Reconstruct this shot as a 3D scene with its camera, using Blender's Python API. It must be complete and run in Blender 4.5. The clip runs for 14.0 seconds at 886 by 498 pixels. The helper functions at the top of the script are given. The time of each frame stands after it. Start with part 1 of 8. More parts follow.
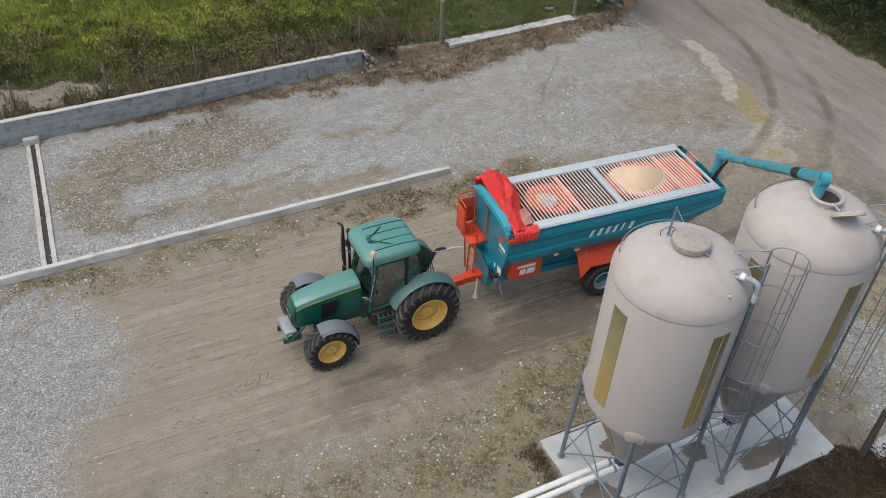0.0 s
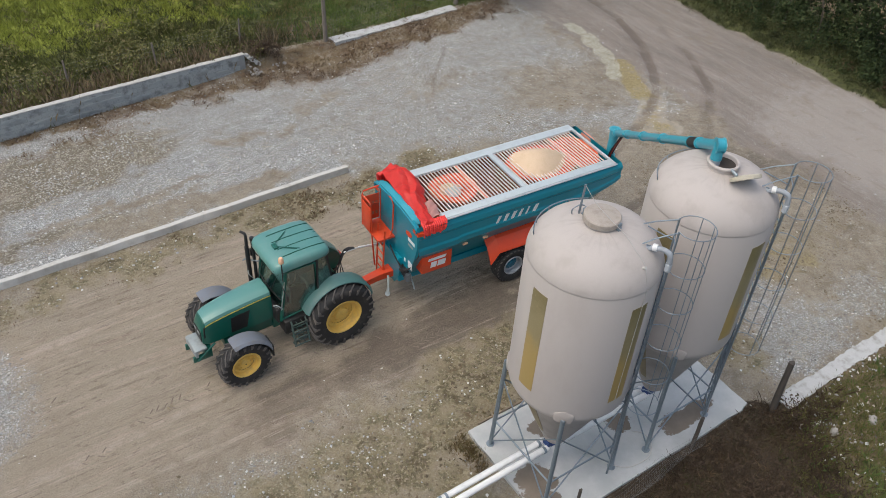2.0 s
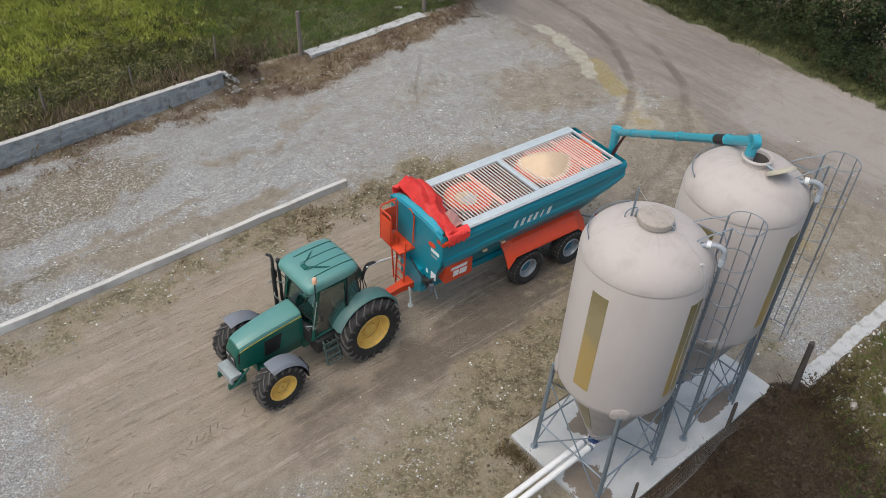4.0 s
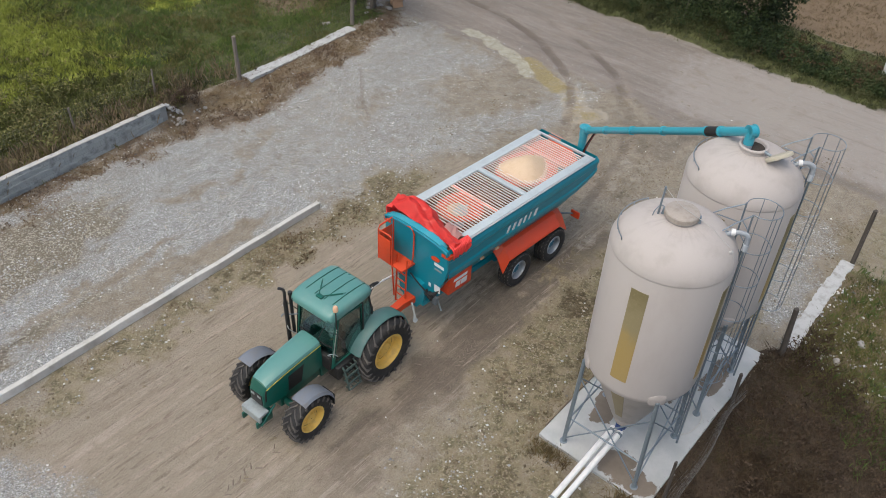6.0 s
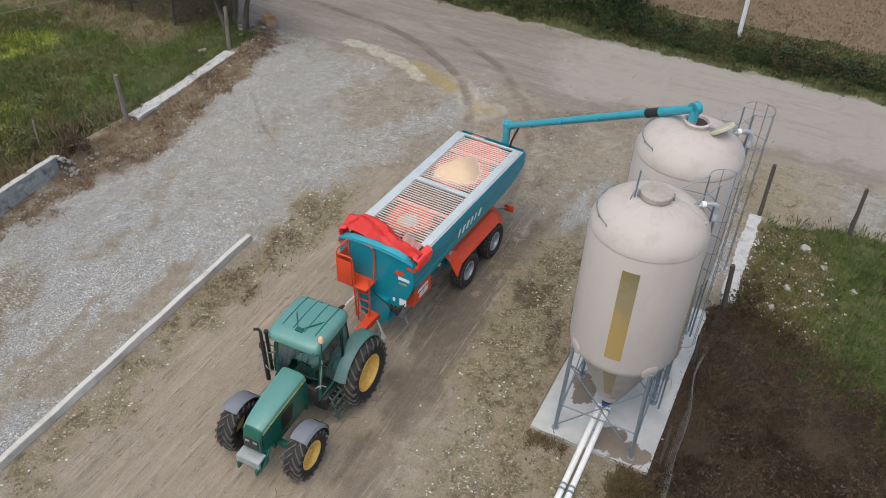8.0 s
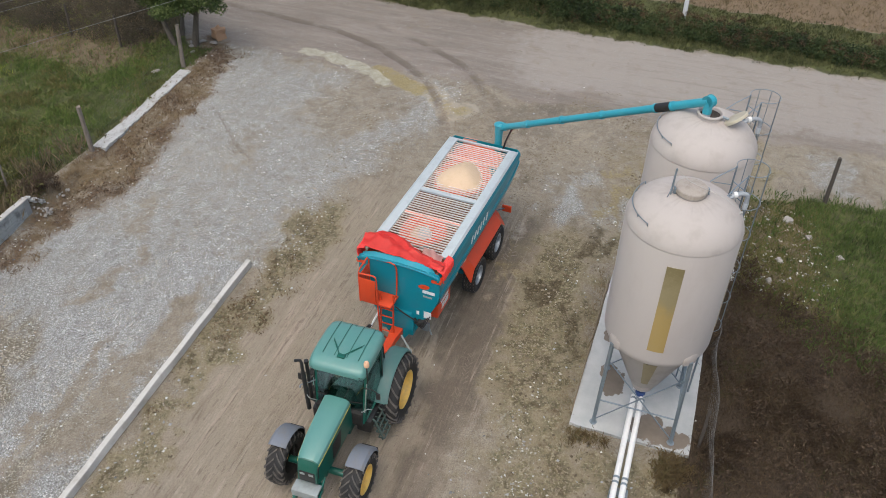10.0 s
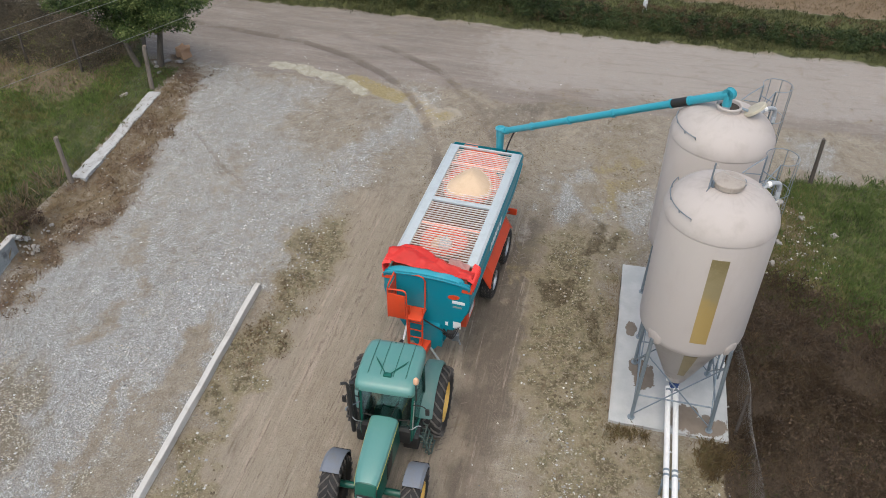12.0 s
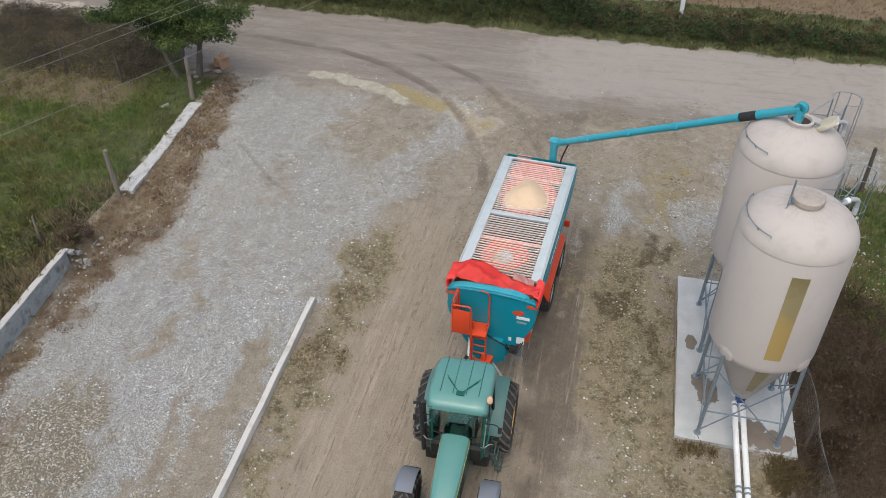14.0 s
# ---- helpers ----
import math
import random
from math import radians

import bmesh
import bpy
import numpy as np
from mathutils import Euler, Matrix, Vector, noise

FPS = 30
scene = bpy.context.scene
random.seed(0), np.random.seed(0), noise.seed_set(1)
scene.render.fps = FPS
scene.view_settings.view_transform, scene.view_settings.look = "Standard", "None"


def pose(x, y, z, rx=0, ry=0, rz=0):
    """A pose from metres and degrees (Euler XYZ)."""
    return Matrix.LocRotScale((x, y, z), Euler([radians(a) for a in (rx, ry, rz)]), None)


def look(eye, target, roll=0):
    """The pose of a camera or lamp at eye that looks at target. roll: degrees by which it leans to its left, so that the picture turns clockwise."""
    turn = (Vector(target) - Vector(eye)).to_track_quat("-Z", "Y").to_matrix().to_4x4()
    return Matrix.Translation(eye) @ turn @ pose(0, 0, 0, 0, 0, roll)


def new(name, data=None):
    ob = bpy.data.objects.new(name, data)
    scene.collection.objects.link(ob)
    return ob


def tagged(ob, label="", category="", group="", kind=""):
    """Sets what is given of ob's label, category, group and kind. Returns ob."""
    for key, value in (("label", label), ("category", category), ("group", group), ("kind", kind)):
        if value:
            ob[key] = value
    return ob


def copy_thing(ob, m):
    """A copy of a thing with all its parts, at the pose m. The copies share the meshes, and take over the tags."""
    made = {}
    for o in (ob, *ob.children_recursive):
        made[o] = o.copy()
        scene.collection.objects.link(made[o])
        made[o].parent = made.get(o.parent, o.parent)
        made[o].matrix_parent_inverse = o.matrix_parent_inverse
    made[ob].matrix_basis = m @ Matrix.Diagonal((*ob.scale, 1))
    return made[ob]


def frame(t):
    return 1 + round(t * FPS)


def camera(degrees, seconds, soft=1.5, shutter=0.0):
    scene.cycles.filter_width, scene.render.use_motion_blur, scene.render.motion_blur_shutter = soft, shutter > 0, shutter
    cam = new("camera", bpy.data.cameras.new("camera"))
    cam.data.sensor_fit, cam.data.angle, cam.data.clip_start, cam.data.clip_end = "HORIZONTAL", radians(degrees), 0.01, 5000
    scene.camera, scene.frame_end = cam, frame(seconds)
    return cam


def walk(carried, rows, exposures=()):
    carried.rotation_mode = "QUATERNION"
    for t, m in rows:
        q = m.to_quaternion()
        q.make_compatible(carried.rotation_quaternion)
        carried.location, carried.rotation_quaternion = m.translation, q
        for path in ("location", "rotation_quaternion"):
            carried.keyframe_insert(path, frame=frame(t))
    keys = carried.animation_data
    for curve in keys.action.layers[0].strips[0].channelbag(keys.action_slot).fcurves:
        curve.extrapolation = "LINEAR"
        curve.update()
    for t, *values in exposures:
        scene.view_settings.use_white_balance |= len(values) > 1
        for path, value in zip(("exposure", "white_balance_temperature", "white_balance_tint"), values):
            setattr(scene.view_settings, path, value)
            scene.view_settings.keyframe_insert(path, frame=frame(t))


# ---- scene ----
cam = camera(56.2, 14.0, soft=0.8)
PATH = [
    (0, (-2.408, -1.749, 16.663), (-1.718, -0.389, 15.369), 3.0),
    (0.5, (-2.369, -1.7, 16.633), (-1.585, -0.39, 15.342), 3.1),
    (1, (-2.4, -1.672, 16.567), (-1.55, -0.401, 15.278), 3.5),
    (1.5, (-2.405, -1.576, 16.479), (-1.519, -0.33, 15.19), 3.5),
    (2, (-2.597, -1.424, 16.428), (-1.693, -0.19, 15.14), 3.7),
    (2.5, (-2.983, -1.185, 16.426), (-2.059, 0.035, 15.138), 3.7),
    (3, (-3.448, -0.864, 16.439), (-2.485, 0.328, 15.154), 3.7),
    (3.5, (-3.933, -0.474, 16.508), (-2.94, 0.696, 15.226), 3.6),
    (6, (-6.599, 1.973, 17.075), (-5.391, 2.934, 15.803), 3.0),
    (6.5, (-7.039, 2.509, 17.114), (-5.787, 3.414, 15.844), 2.9),
    (7, (-7.428, 3.109, 17.151), (-6.127, 3.943, 15.882), 2.7),
    (7.5, (-7.791, 3.781, 17.206), (-6.433, 4.526, 15.941), 2.6),
    (7.7, (-7.954, 4.039, 17.222), (-6.576, 4.752, 15.961), 2.5),
    (9.8, (-8.854, 6.792, 17.715), (-7.394, 7.283, 16.438), 1.2),
    (10, (-8.919, 7.07, 17.726), (-7.458, 7.554, 16.449), 1.2),
    (10.5, (-9.068, 7.69, 17.761), (-7.6, 8.151, 16.483), 1.0),
    (11, (-9.188, 8.322, 17.761), (-7.705, 8.732, 16.485), 0.9),
    (11.5, (-9.283, 8.925, 17.767), (-7.785, 9.29, 16.492), 0.7),
    (12, (-9.335, 9.534, 17.816), (-7.831, 9.865, 16.541), 0.6),
    (12.5, (-9.381, 10.107, 17.887), (-7.875, 10.43, 16.611), 0.4),
    (13, (-9.386, 10.682, 17.969), (-7.883, 11.013, 16.691), 0.1),
    (13.5, (-9.349, 11.018, 18.037), (-7.848, 11.356, 16.759), -0.0),
    (14, (-9.336, 11.134, 18.062), (-7.835, 11.479, 16.786), 0.0),
]
walk(cam, [(t, look(eye, target, roll)) for t, eye, target, roll in PATH], [(0, 0.10, 6500, 6), (1, 0.14, 6500, 6), (3, 0.16, 6500, 6), (6, 0.19, 6500, 6), (10, 0.22, 6500, 6), (12.5, 0.25, 6500, 6), (13, 0.25, 6500, 6), (14, 0.22, 6500, 6)])

# ---- world and light: a bright overcast sky ----
world = bpy.data.worlds.new("overcast_sky")
scene.world = world
world.use_nodes = True
wn = world.node_tree
wbg = wn.nodes["Background"]
sky = wn.nodes.new("ShaderNodeTexSky")
sky.sky_type = "NISHITA"
sky.sun_disc = False
sky.sun_elevation = radians(65)
sky.sun_rotation = radians(275)
sky.air_density = 0.8
sky.dust_density = 4.0
sky.ozone_density = 0.4
wn.links.new(sky.outputs[0], wbg.inputs[0])
wbg.inputs[1].default_value = 0.17

sun_data = bpy.data.lights.new("sun", "SUN")
sun_data.energy = 0.9
sun_data.angle = radians(90)
sun_data.color = (1.0, 0.96, 0.9)
sun = new("sun", sun_data)
sun.matrix_world = look((-11, 1, 27), (0, 0, 0))

# ---- materials ----
def nodes_of(name):
    m = bpy.data.materials.new(name)
    m.use_nodes = True
    nt = m.node_tree
    return m, nt, nt.nodes["Principled BSDF"]


def link(nt, a, b):
    nt.links.new(a, b)


def noise_node(nt, vec, scale, detail=4.0, rough=0.55, warp=0.0):
    n = nt.nodes.new("ShaderNodeTexNoise")
    n.inputs["Distortion"].default_value = warp
    n.inputs["Scale"].default_value = scale
    n.inputs["Detail"].default_value = detail
    n.inputs["Roughness"].default_value = rough
    if vec is not None:
        link(nt, vec, n.inputs["Vector"])
    return n.outputs["Fac"]


def step_node(nt, value, lo, hi):
    n = nt.nodes.new("ShaderNodeMapRange")
    n.interpolation_type = "SMOOTHSTEP"
    n.inputs["From Min"].default_value = lo
    n.inputs["From Max"].default_value = hi
    link(nt, value, n.inputs["Value"])
    return n.outputs["Result"]


def math_node(nt, op, a, b):
    n = nt.nodes.new("ShaderNodeMath")
    n.operation = op
    for i, v in enumerate((a, b)):
        if isinstance(v, (int, float)):
            n.inputs[i].default_value = v
        else:
            link(nt, v, n.inputs[i])
    return n.outputs[0]


def mix_node(nt, fac, a, b, blend="MIX"):
    n = nt.nodes.new("ShaderNodeMix")
    n.data_type = "RGBA"
    n.blend_type = blend
    if isinstance(fac, (int, float)):
        n.inputs["Factor"].default_value = fac
    else:
        link(nt, fac, n.inputs["Factor"])
    for key, v in (("A", a), ("B", b)):
        sock = [s for s in n.inputs if s.name == key and s.type == "RGBA"][0]
        if isinstance(v, tuple):
            sock.default_value = (*v, 1)
        else:
            link(nt, v, sock)
    return [s for s in n.outputs if s.type == "RGBA"][0]


def scaled_coords(nt, sx, sy, sz, source="Object"):
    mp = nt.nodes.new("ShaderNodeMapping")
    mp.inputs["Scale"].default_value = (sx, sy, sz)
    if source == "World":
        link(nt, nt.nodes.new("ShaderNodeNewGeometry").outputs["Position"], mp.inputs["Vector"])
    else:
        link(nt, nt.nodes.new("ShaderNodeTexCoord").outputs[source], mp.inputs["Vector"])
    return mp.outputs["Vector"]


def bump_to(nt, bsdf, height, strength=0.3, dist=0.02):
    b = nt.nodes.new("ShaderNodeBump")
    b.inputs["Strength"].default_value = strength
    b.inputs["Distance"].default_value = dist
    link(nt, height, b.inputs["Height"])
    link(nt, b.outputs[0], bsdf.inputs["Normal"])


def surface(name, base, dirt=None, rough=0.6, metal=0.0, scale=3.0, fine=40.0, amount=0.5, vary=0.12,
            bump=0.15, dist=0.004, stretch=(1, 1, 1), random_tint=0.0, coat=0.0, source="Object"):
    """A painted, cast or worn surface: base colour, dirt in soft patches, fine grain and relief."""
    m, nt, bsdf = nodes_of(name)
    vec = scaled_coords(nt, *stretch, source)
    big = noise_node(nt, vec, scale, 5.0, 0.6)
    small = noise_node(nt, vec, fine, 3.0, 0.6)
    dark = tuple(c * (1 - vary) for c in base)
    light = tuple(min(1.0, c * (1 + vary)) for c in base)
    col = mix_node(nt, small, dark, light)
    if dirt:
        f = math_node(nt, "MULTIPLY", step_node(nt, big, 0.45, 0.75), amount)
        col = mix_node(nt, f, col, dirt)
    if random_tint:
        info = nt.nodes.new("ShaderNodeObjectInfo")
        f = math_node(nt, "MULTIPLY", info.outputs["Random"], random_tint)
        col = mix_node(nt, f, col, tuple(c * 0.55 for c in base))
    link(nt, col, bsdf.inputs["Base Color"])
    r = nt.nodes.new("ShaderNodeMapRange")
    r.inputs["To Min"].default_value = max(0.03, rough - 0.12)
    r.inputs["To Max"].default_value = min(1.0, rough + 0.12)
    link(nt, big, r.inputs["Value"])
    link(nt, r.outputs["Result"], bsdf.inputs["Roughness"])
    bsdf.inputs["Metallic"].default_value = metal
    bsdf.inputs["Coat Weight"].default_value = coat
    bump_to(nt, bsdf, math_node(nt, "ADD", small, big), bump, dist)
    return m


def leafy(name, tones, rough=0.7, scale=1.2):
    """Foliage: one of several tones for each leaf or blade, with drifts of colour over the bed."""
    m, nt, bsdf = nodes_of(name)
    geo = nt.nodes.new("ShaderNodeNewGeometry")
    ramp = nt.nodes.new("ShaderNodeValToRGB")
    ramp.color_ramp.interpolation = "LINEAR"
    els = ramp.color_ramp.elements
    while len(els) < len(tones):
        els.new(0.5)
    for i, (e, c) in enumerate(zip(els, tones)):
        e.position = i / (len(tones) - 1)
        e.color = (*c, 1)
    drift = noise_node(nt, scaled_coords(nt, 1, 1, 1), scale, 3.0)
    clumps = noise_node(nt, scaled_coords(nt, 1, 1, 0.4), scale * 7, 3.0, 0.6)
    f = math_node(nt, "ADD", math_node(nt, "MULTIPLY", geo.outputs["Random Per Island"], 0.5),
                  math_node(nt, "MULTIPLY", math_node(nt, "SUBTRACT", drift, 0.34), 1.5))
    f = math_node(nt, "ADD", f, math_node(nt, "MULTIPLY", math_node(nt, "SUBTRACT", clumps, 0.5), 1.3))
    link(nt, f, ramp.inputs["Fac"])
    link(nt, ramp.outputs["Color"], bsdf.inputs["Base Color"])
    bsdf.inputs["Roughness"].default_value = rough
    bsdf.inputs["Specular IOR Level"].default_value = 0.25
    return m


def glass(name, tint):
    """Thin tinted sheet glass: clear through the tint, mirror gloss by Fresnel."""
    m, nt, bsdf = nodes_of(name)
    nt.nodes.remove(bsdf)
    clear = nt.nodes.new("ShaderNodeBsdfTransparent")
    clear.inputs["Color"].default_value = (*tint, 1)
    gloss = nt.nodes.new("ShaderNodeBsdfGlossy")
    gloss.inputs["Roughness"].default_value = 0.05
    facing = nt.nodes.new("ShaderNodeLayerWeight")
    facing.inputs["Blend"].default_value = 0.3
    sheen = math_node(nt, "ADD", math_node(nt, "MULTIPLY", math_node(nt, "POWER", facing.outputs["Facing"], 3.0), 0.6), 0.2)
    mx = nt.nodes.new("ShaderNodeMixShader")
    link(nt, sheen, mx.inputs[0])
    link(nt, clear.outputs[0], mx.inputs[1])
    link(nt, gloss.outputs[0], mx.inputs[2])
    link(nt, mx.outputs[0], nt.nodes["Material Output"].inputs["Surface"])
    return m


M_silo = surface("silo_fibreglass", (0.50, 0.455, 0.422), (0.43, 0.38, 0.345), 0.6, scale=1.4, fine=90, amount=0.45, vary=0.04, bump=0.08, stretch=(1, 1, 0.45))
def dome_material():
    """Chalky dome, its base darkened to offset light from above, with soot-grey runs that fan out from the manhole."""
    m, nt, bsdf = nodes_of("silo_dome")
    tc = nt.nodes.new("ShaderNodeTexCoord")
    P = tc.outputs["Object"]
    big, fine = noise_node(nt, P, 2.2, 5, 0.6), noise_node(nt, P, 60, 3, 0.6)
    col = mix_node(nt, fine, (0.455, 0.412, 0.38), (0.50, 0.455, 0.422))
    col = mix_node(nt, math_node(nt, "MULTIPLY", step_node(nt, big, 0.45, 0.75), 0.5), col, (0.37, 0.325, 0.29))
    flat = scaled_coords(nt, 1, 1, 0)
    grad = nt.nodes.new("ShaderNodeTexGradient")
    grad.gradient_type = "RADIAL"
    link(nt, flat, grad.inputs["Vector"])
    size = nt.nodes.new("ShaderNodeVectorMath")
    size.operation = "LENGTH"
    link(nt, flat, size.inputs[0])
    mixv = nt.nodes.new("ShaderNodeCombineXYZ")
    link(nt, math_node(nt, "MULTIPLY", grad.outputs["Fac"], 40.0), mixv.inputs[0])
    link(nt, math_node(nt, "MULTIPLY", size.outputs["Value"], 1.2), mixv.inputs[1])
    run = noise_node(nt, mixv.outputs[0], 1.0, 4, 0.6)
    near = math_node(nt, "SUBTRACT", 1.0, step_node(nt, size.outputs["Value"], 0.3, 1.05))
    col = mix_node(nt, math_node(nt, "MULTIPLY", math_node(nt, "MULTIPLY", step_node(nt, run, 0.46, 0.68), near), 0.24), col, (0.25, 0.225, 0.205))
    link(nt, col, bsdf.inputs["Base Color"])
    bsdf.inputs["Roughness"].default_value = 0.75
    bump_to(nt, bsdf, math_node(nt, "ADD", fine, big), 0.08, 0.004)
    return m


M_dome = dome_material()
M_bracket = surface("silo_bracket", (0.40, 0.36, 0.33), (0.30, 0.26, 0.23), 0.8, scale=2.4, fine=60, amount=0.55, vary=0.05, bump=0.08)
# darker than the drum: the shade beneath it is put into this colour
M_hopper = surface("hopper_shell", (0.41, 0.37, 0.335), (0.30, 0.26, 0.22), 0.55, scale=2.5, fine=60, amount=0.5, vary=0.05, bump=0.06)
M_lid = surface("silo_lid", (0.40, 0.35, 0.30), (0.26, 0.22, 0.18), 0.6, scale=7, amount=0.6)
M_cream = surface("cream_plastic", (0.52, 0.475, 0.37), (0.40, 0.35, 0.26), 0.5, scale=6)
def strip_material():
    """Translucent level strip: ochre where feed lies behind it, duller above."""
    m, nt, bsdf = nodes_of("sight_strip")
    tc = nt.nodes.new("ShaderNodeTexCoord")
    P = tc.outputs["Object"]
    sep = nt.nodes.new("ShaderNodeSeparateXYZ")
    link(nt, P, sep.inputs[0])
    cloud, fine = noise_node(nt, P, 1.6, 4, 0.6), noise_node(nt, P, 34, 3, 0.6)
    level = math_node(nt, "ADD", sep.outputs[2], math_node(nt, "MULTIPLY", math_node(nt, "SUBTRACT", cloud, 0.5), 1.6))
    col = mix_node(nt, step_node(nt, level, 4.3, 5.0), (0.40, 0.285, 0.105), (0.30, 0.25, 0.135))
    col = mix_node(nt, math_node(nt, "MULTIPLY", step_node(nt, level, 5.3, 5.9), 0.7), col, (0.20, 0.165, 0.075))
    col = mix_node(nt, math_node(nt, "MULTIPLY", step_node(nt, fine, 0.5, 0.75), 0.25), col, (0.42, 0.34, 0.20))
    link(nt, col, bsdf.inputs["Base Color"])
    bsdf.inputs["Roughness"].default_value = 0.32
    bump_to(nt, bsdf, fine, 0.06, 0.003)
    return m


M_gauge = strip_material()
M_gauge_dull = surface("dull_strip", (0.28, 0.225, 0.12), (0.22, 0.185, 0.12), 0.5, scale=3.0, fine=30, amount=0.8)
M_galv = surface("galvanised_steel", (0.25, 0.30, 0.335), (0.17, 0.195, 0.215), 0.45, 0.5, scale=6, fine=60)
M_galv_dark = surface("weathered_steel", (0.20, 0.23, 0.25), (0.12, 0.12, 0.12), 0.5, 0.5, scale=6)
M_pvc_grey = surface("grey_pipe", (0.36, 0.39, 0.42), (0.2, 0.2, 0.2), 0.45, scale=5)
M_sleeve = surface("pale_sleeve", (0.50, 0.54, 0.57), (0.36, 0.38, 0.4), 0.45, scale=5)
M_pvc_white = surface("white_pipe", (0.78, 0.78, 0.76), (0.58, 0.56, 0.52), 0.4, scale=4, vary=0.04)
M_blue = surface("blue_valve", (0.03, 0.07, 0.22), (0.02, 0.03, 0.06), 0.4)
M_concrete = surface("pale_concrete", (0.49, 0.475, 0.44), (0.31, 0.29, 0.26), 0.85, scale=2.5, fine=35, amount=0.6, bump=0.3, dist=0.01)
M_kerb = surface("weathered_kerb", (0.56, 0.547, 0.507), (0.33, 0.305, 0.26), 0.88, scale=2.2, fine=30, amount=0.6, bump=0.35, dist=0.012, source="World")
M_white_conc = surface("white_concrete", (0.47, 0.473, 0.46), (0.25, 0.23, 0.20), 0.9, scale=3.5, fine=25, amount=0.8, bump=0.35, dist=0.015)
M_block = surface("concrete_block", (0.37, 0.395, 0.39), (0.125, 0.135, 0.135), 0.9, scale=3.2, fine=22, amount=0.95, vary=0.16, bump=0.4, dist=0.008, random_tint=0.28, source="World")
M_mortar = surface("mortar", (0.27, 0.28, 0.275), (0.15, 0.155, 0.155), 0.95, scale=3, bump=0.4)
M_smear = surface("smeared_mortar", (0.33, 0.355, 0.35), (0.22, 0.235, 0.235), 0.92, scale=2.4, fine=26, amount=0.8, vary=0.1, bump=0.3, dist=0.006, source="World")
M_wood = surface("weathered_wood", (0.21, 0.18, 0.15), (0.09, 0.075, 0.06), 0.85, scale=3, fine=25, stretch=(4, 4, 0.5), amount=0.8, vary=0.25, bump=0.5, dist=0.01)
M_wood_dark = surface("dark_wet_wood", (0.08, 0.068, 0.056), (0.035, 0.03, 0.025), 0.85, scale=3, fine=25, stretch=(4, 4, 0.5), amount=0.8, vary=0.25, bump=0.5, dist=0.01)
M_plank = surface("shutter_plank", (0.24, 0.19, 0.13), (0.10, 0.08, 0.06), 0.85, scale=3, fine=25, stretch=(0.5, 4, 4), amount=0.8, vary=0.25, bump=0.5)
M_soil_shade = surface("soil_and_shade", (0.05, 0.04, 0.032), (0.09, 0.07, 0.055), 0.95, scale=3, fine=30, bump=0.7, dist=0.03)
M_stone = surface("field_stone", (0.33, 0.31, 0.28), (0.20, 0.17, 0.145), 0.9, scale=4, bump=0.6, dist=0.03)
M_rubble = surface("earthy_rubble", (0.42, 0.37, 0.32), (0.30, 0.245, 0.19), 0.9, scale=3, bump=0.6, dist=0.03)
M_boulder = surface("ochre_boulder", (0.40, 0.245, 0.145), (0.26, 0.17, 0.11), 0.9, scale=3, bump=0.6, dist=0.03)
M_cord = surface("pale_cord", (0.50, 0.49, 0.46), None, 0.8, bump=0)
M_wire = surface("fence_wire", (0.23, 0.225, 0.21), (0.14, 0.125, 0.10), 0.6, 0.3, bump=0)
M_cable = surface("overhead_cable", (0.22, 0.22, 0.21), None, 0.5, 0.3, bump=0)

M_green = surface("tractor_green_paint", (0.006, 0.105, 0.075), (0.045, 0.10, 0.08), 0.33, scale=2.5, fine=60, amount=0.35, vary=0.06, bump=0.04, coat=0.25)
# for upper faces: a paler copy of the green with sky light in it
M_green_top = surface("sky_lit_green", (0.10, 0.262, 0.235), (0.16, 0.285, 0.26), 0.32, scale=2.2, fine=60, amount=0.5, vary=0.06, bump=0.04, coat=0.3)
M_fender = surface("dusty_green_fender", (0.085, 0.185, 0.168), (0.16, 0.205, 0.195), 0.45, scale=2.5, fine=50, amount=0.6, vary=0.08, bump=0.05)
M_yellow = surface("wheel_yellow", (0.74, 0.49, 0.115), (0.48, 0.33, 0.14), 0.5, scale=5, fine=50, amount=0.6, bump=0.05)
M_stripe = surface("yellow_stripe", (0.52, 0.47, 0.10), None, 0.4, bump=0)
M_lug = surface("dusty_lugs", (0.085, 0.078, 0.072), (0.22, 0.19, 0.16), 0.85, scale=4, fine=35, amount=0.6, vary=0.2, bump=0.2)
M_tyre = surface("dusty_rubber", (0.02, 0.02, 0.02), (0.06, 0.052, 0.045), 0.8, scale=4, fine=35, amount=0.7, vary=0.2, bump=0.2)
M_black = surface("black_plastic", (0.02, 0.02, 0.02), (0.05, 0.045, 0.04), 0.5, scale=4)
M_grey_guard = surface("grey_mudguard", (0.17, 0.19, 0.225), (0.20, 0.18, 0.15), 0.6, scale=4, vary=0.08)
M_light_grey = surface("light_grey_steel", (0.33, 0.37, 0.37), (0.22, 0.21, 0.19), 0.5, 0.2, scale=5)
M_chrome = surface("bright_steel", (0.62, 0.62, 0.6), (0.4, 0.38, 0.35), 0.3, 0.8, scale=8, bump=0.02)
M_seat = surface("seat_cloth", (0.17, 0.18, 0.17), (0.22, 0.21, 0.19), 0.9, scale=5)
M_trim = surface("cab_trim", (0.23, 0.25, 0.235), (0.16, 0.17, 0.16), 0.7)
M_orange_lamp = surface("orange_lens", (0.80, 0.48, 0.30), (0.85, 0.6, 0.45), 0.25, scale=9, bump=0)
M_glass = glass("cab_glass", (0.58, 0.75, 0.73))

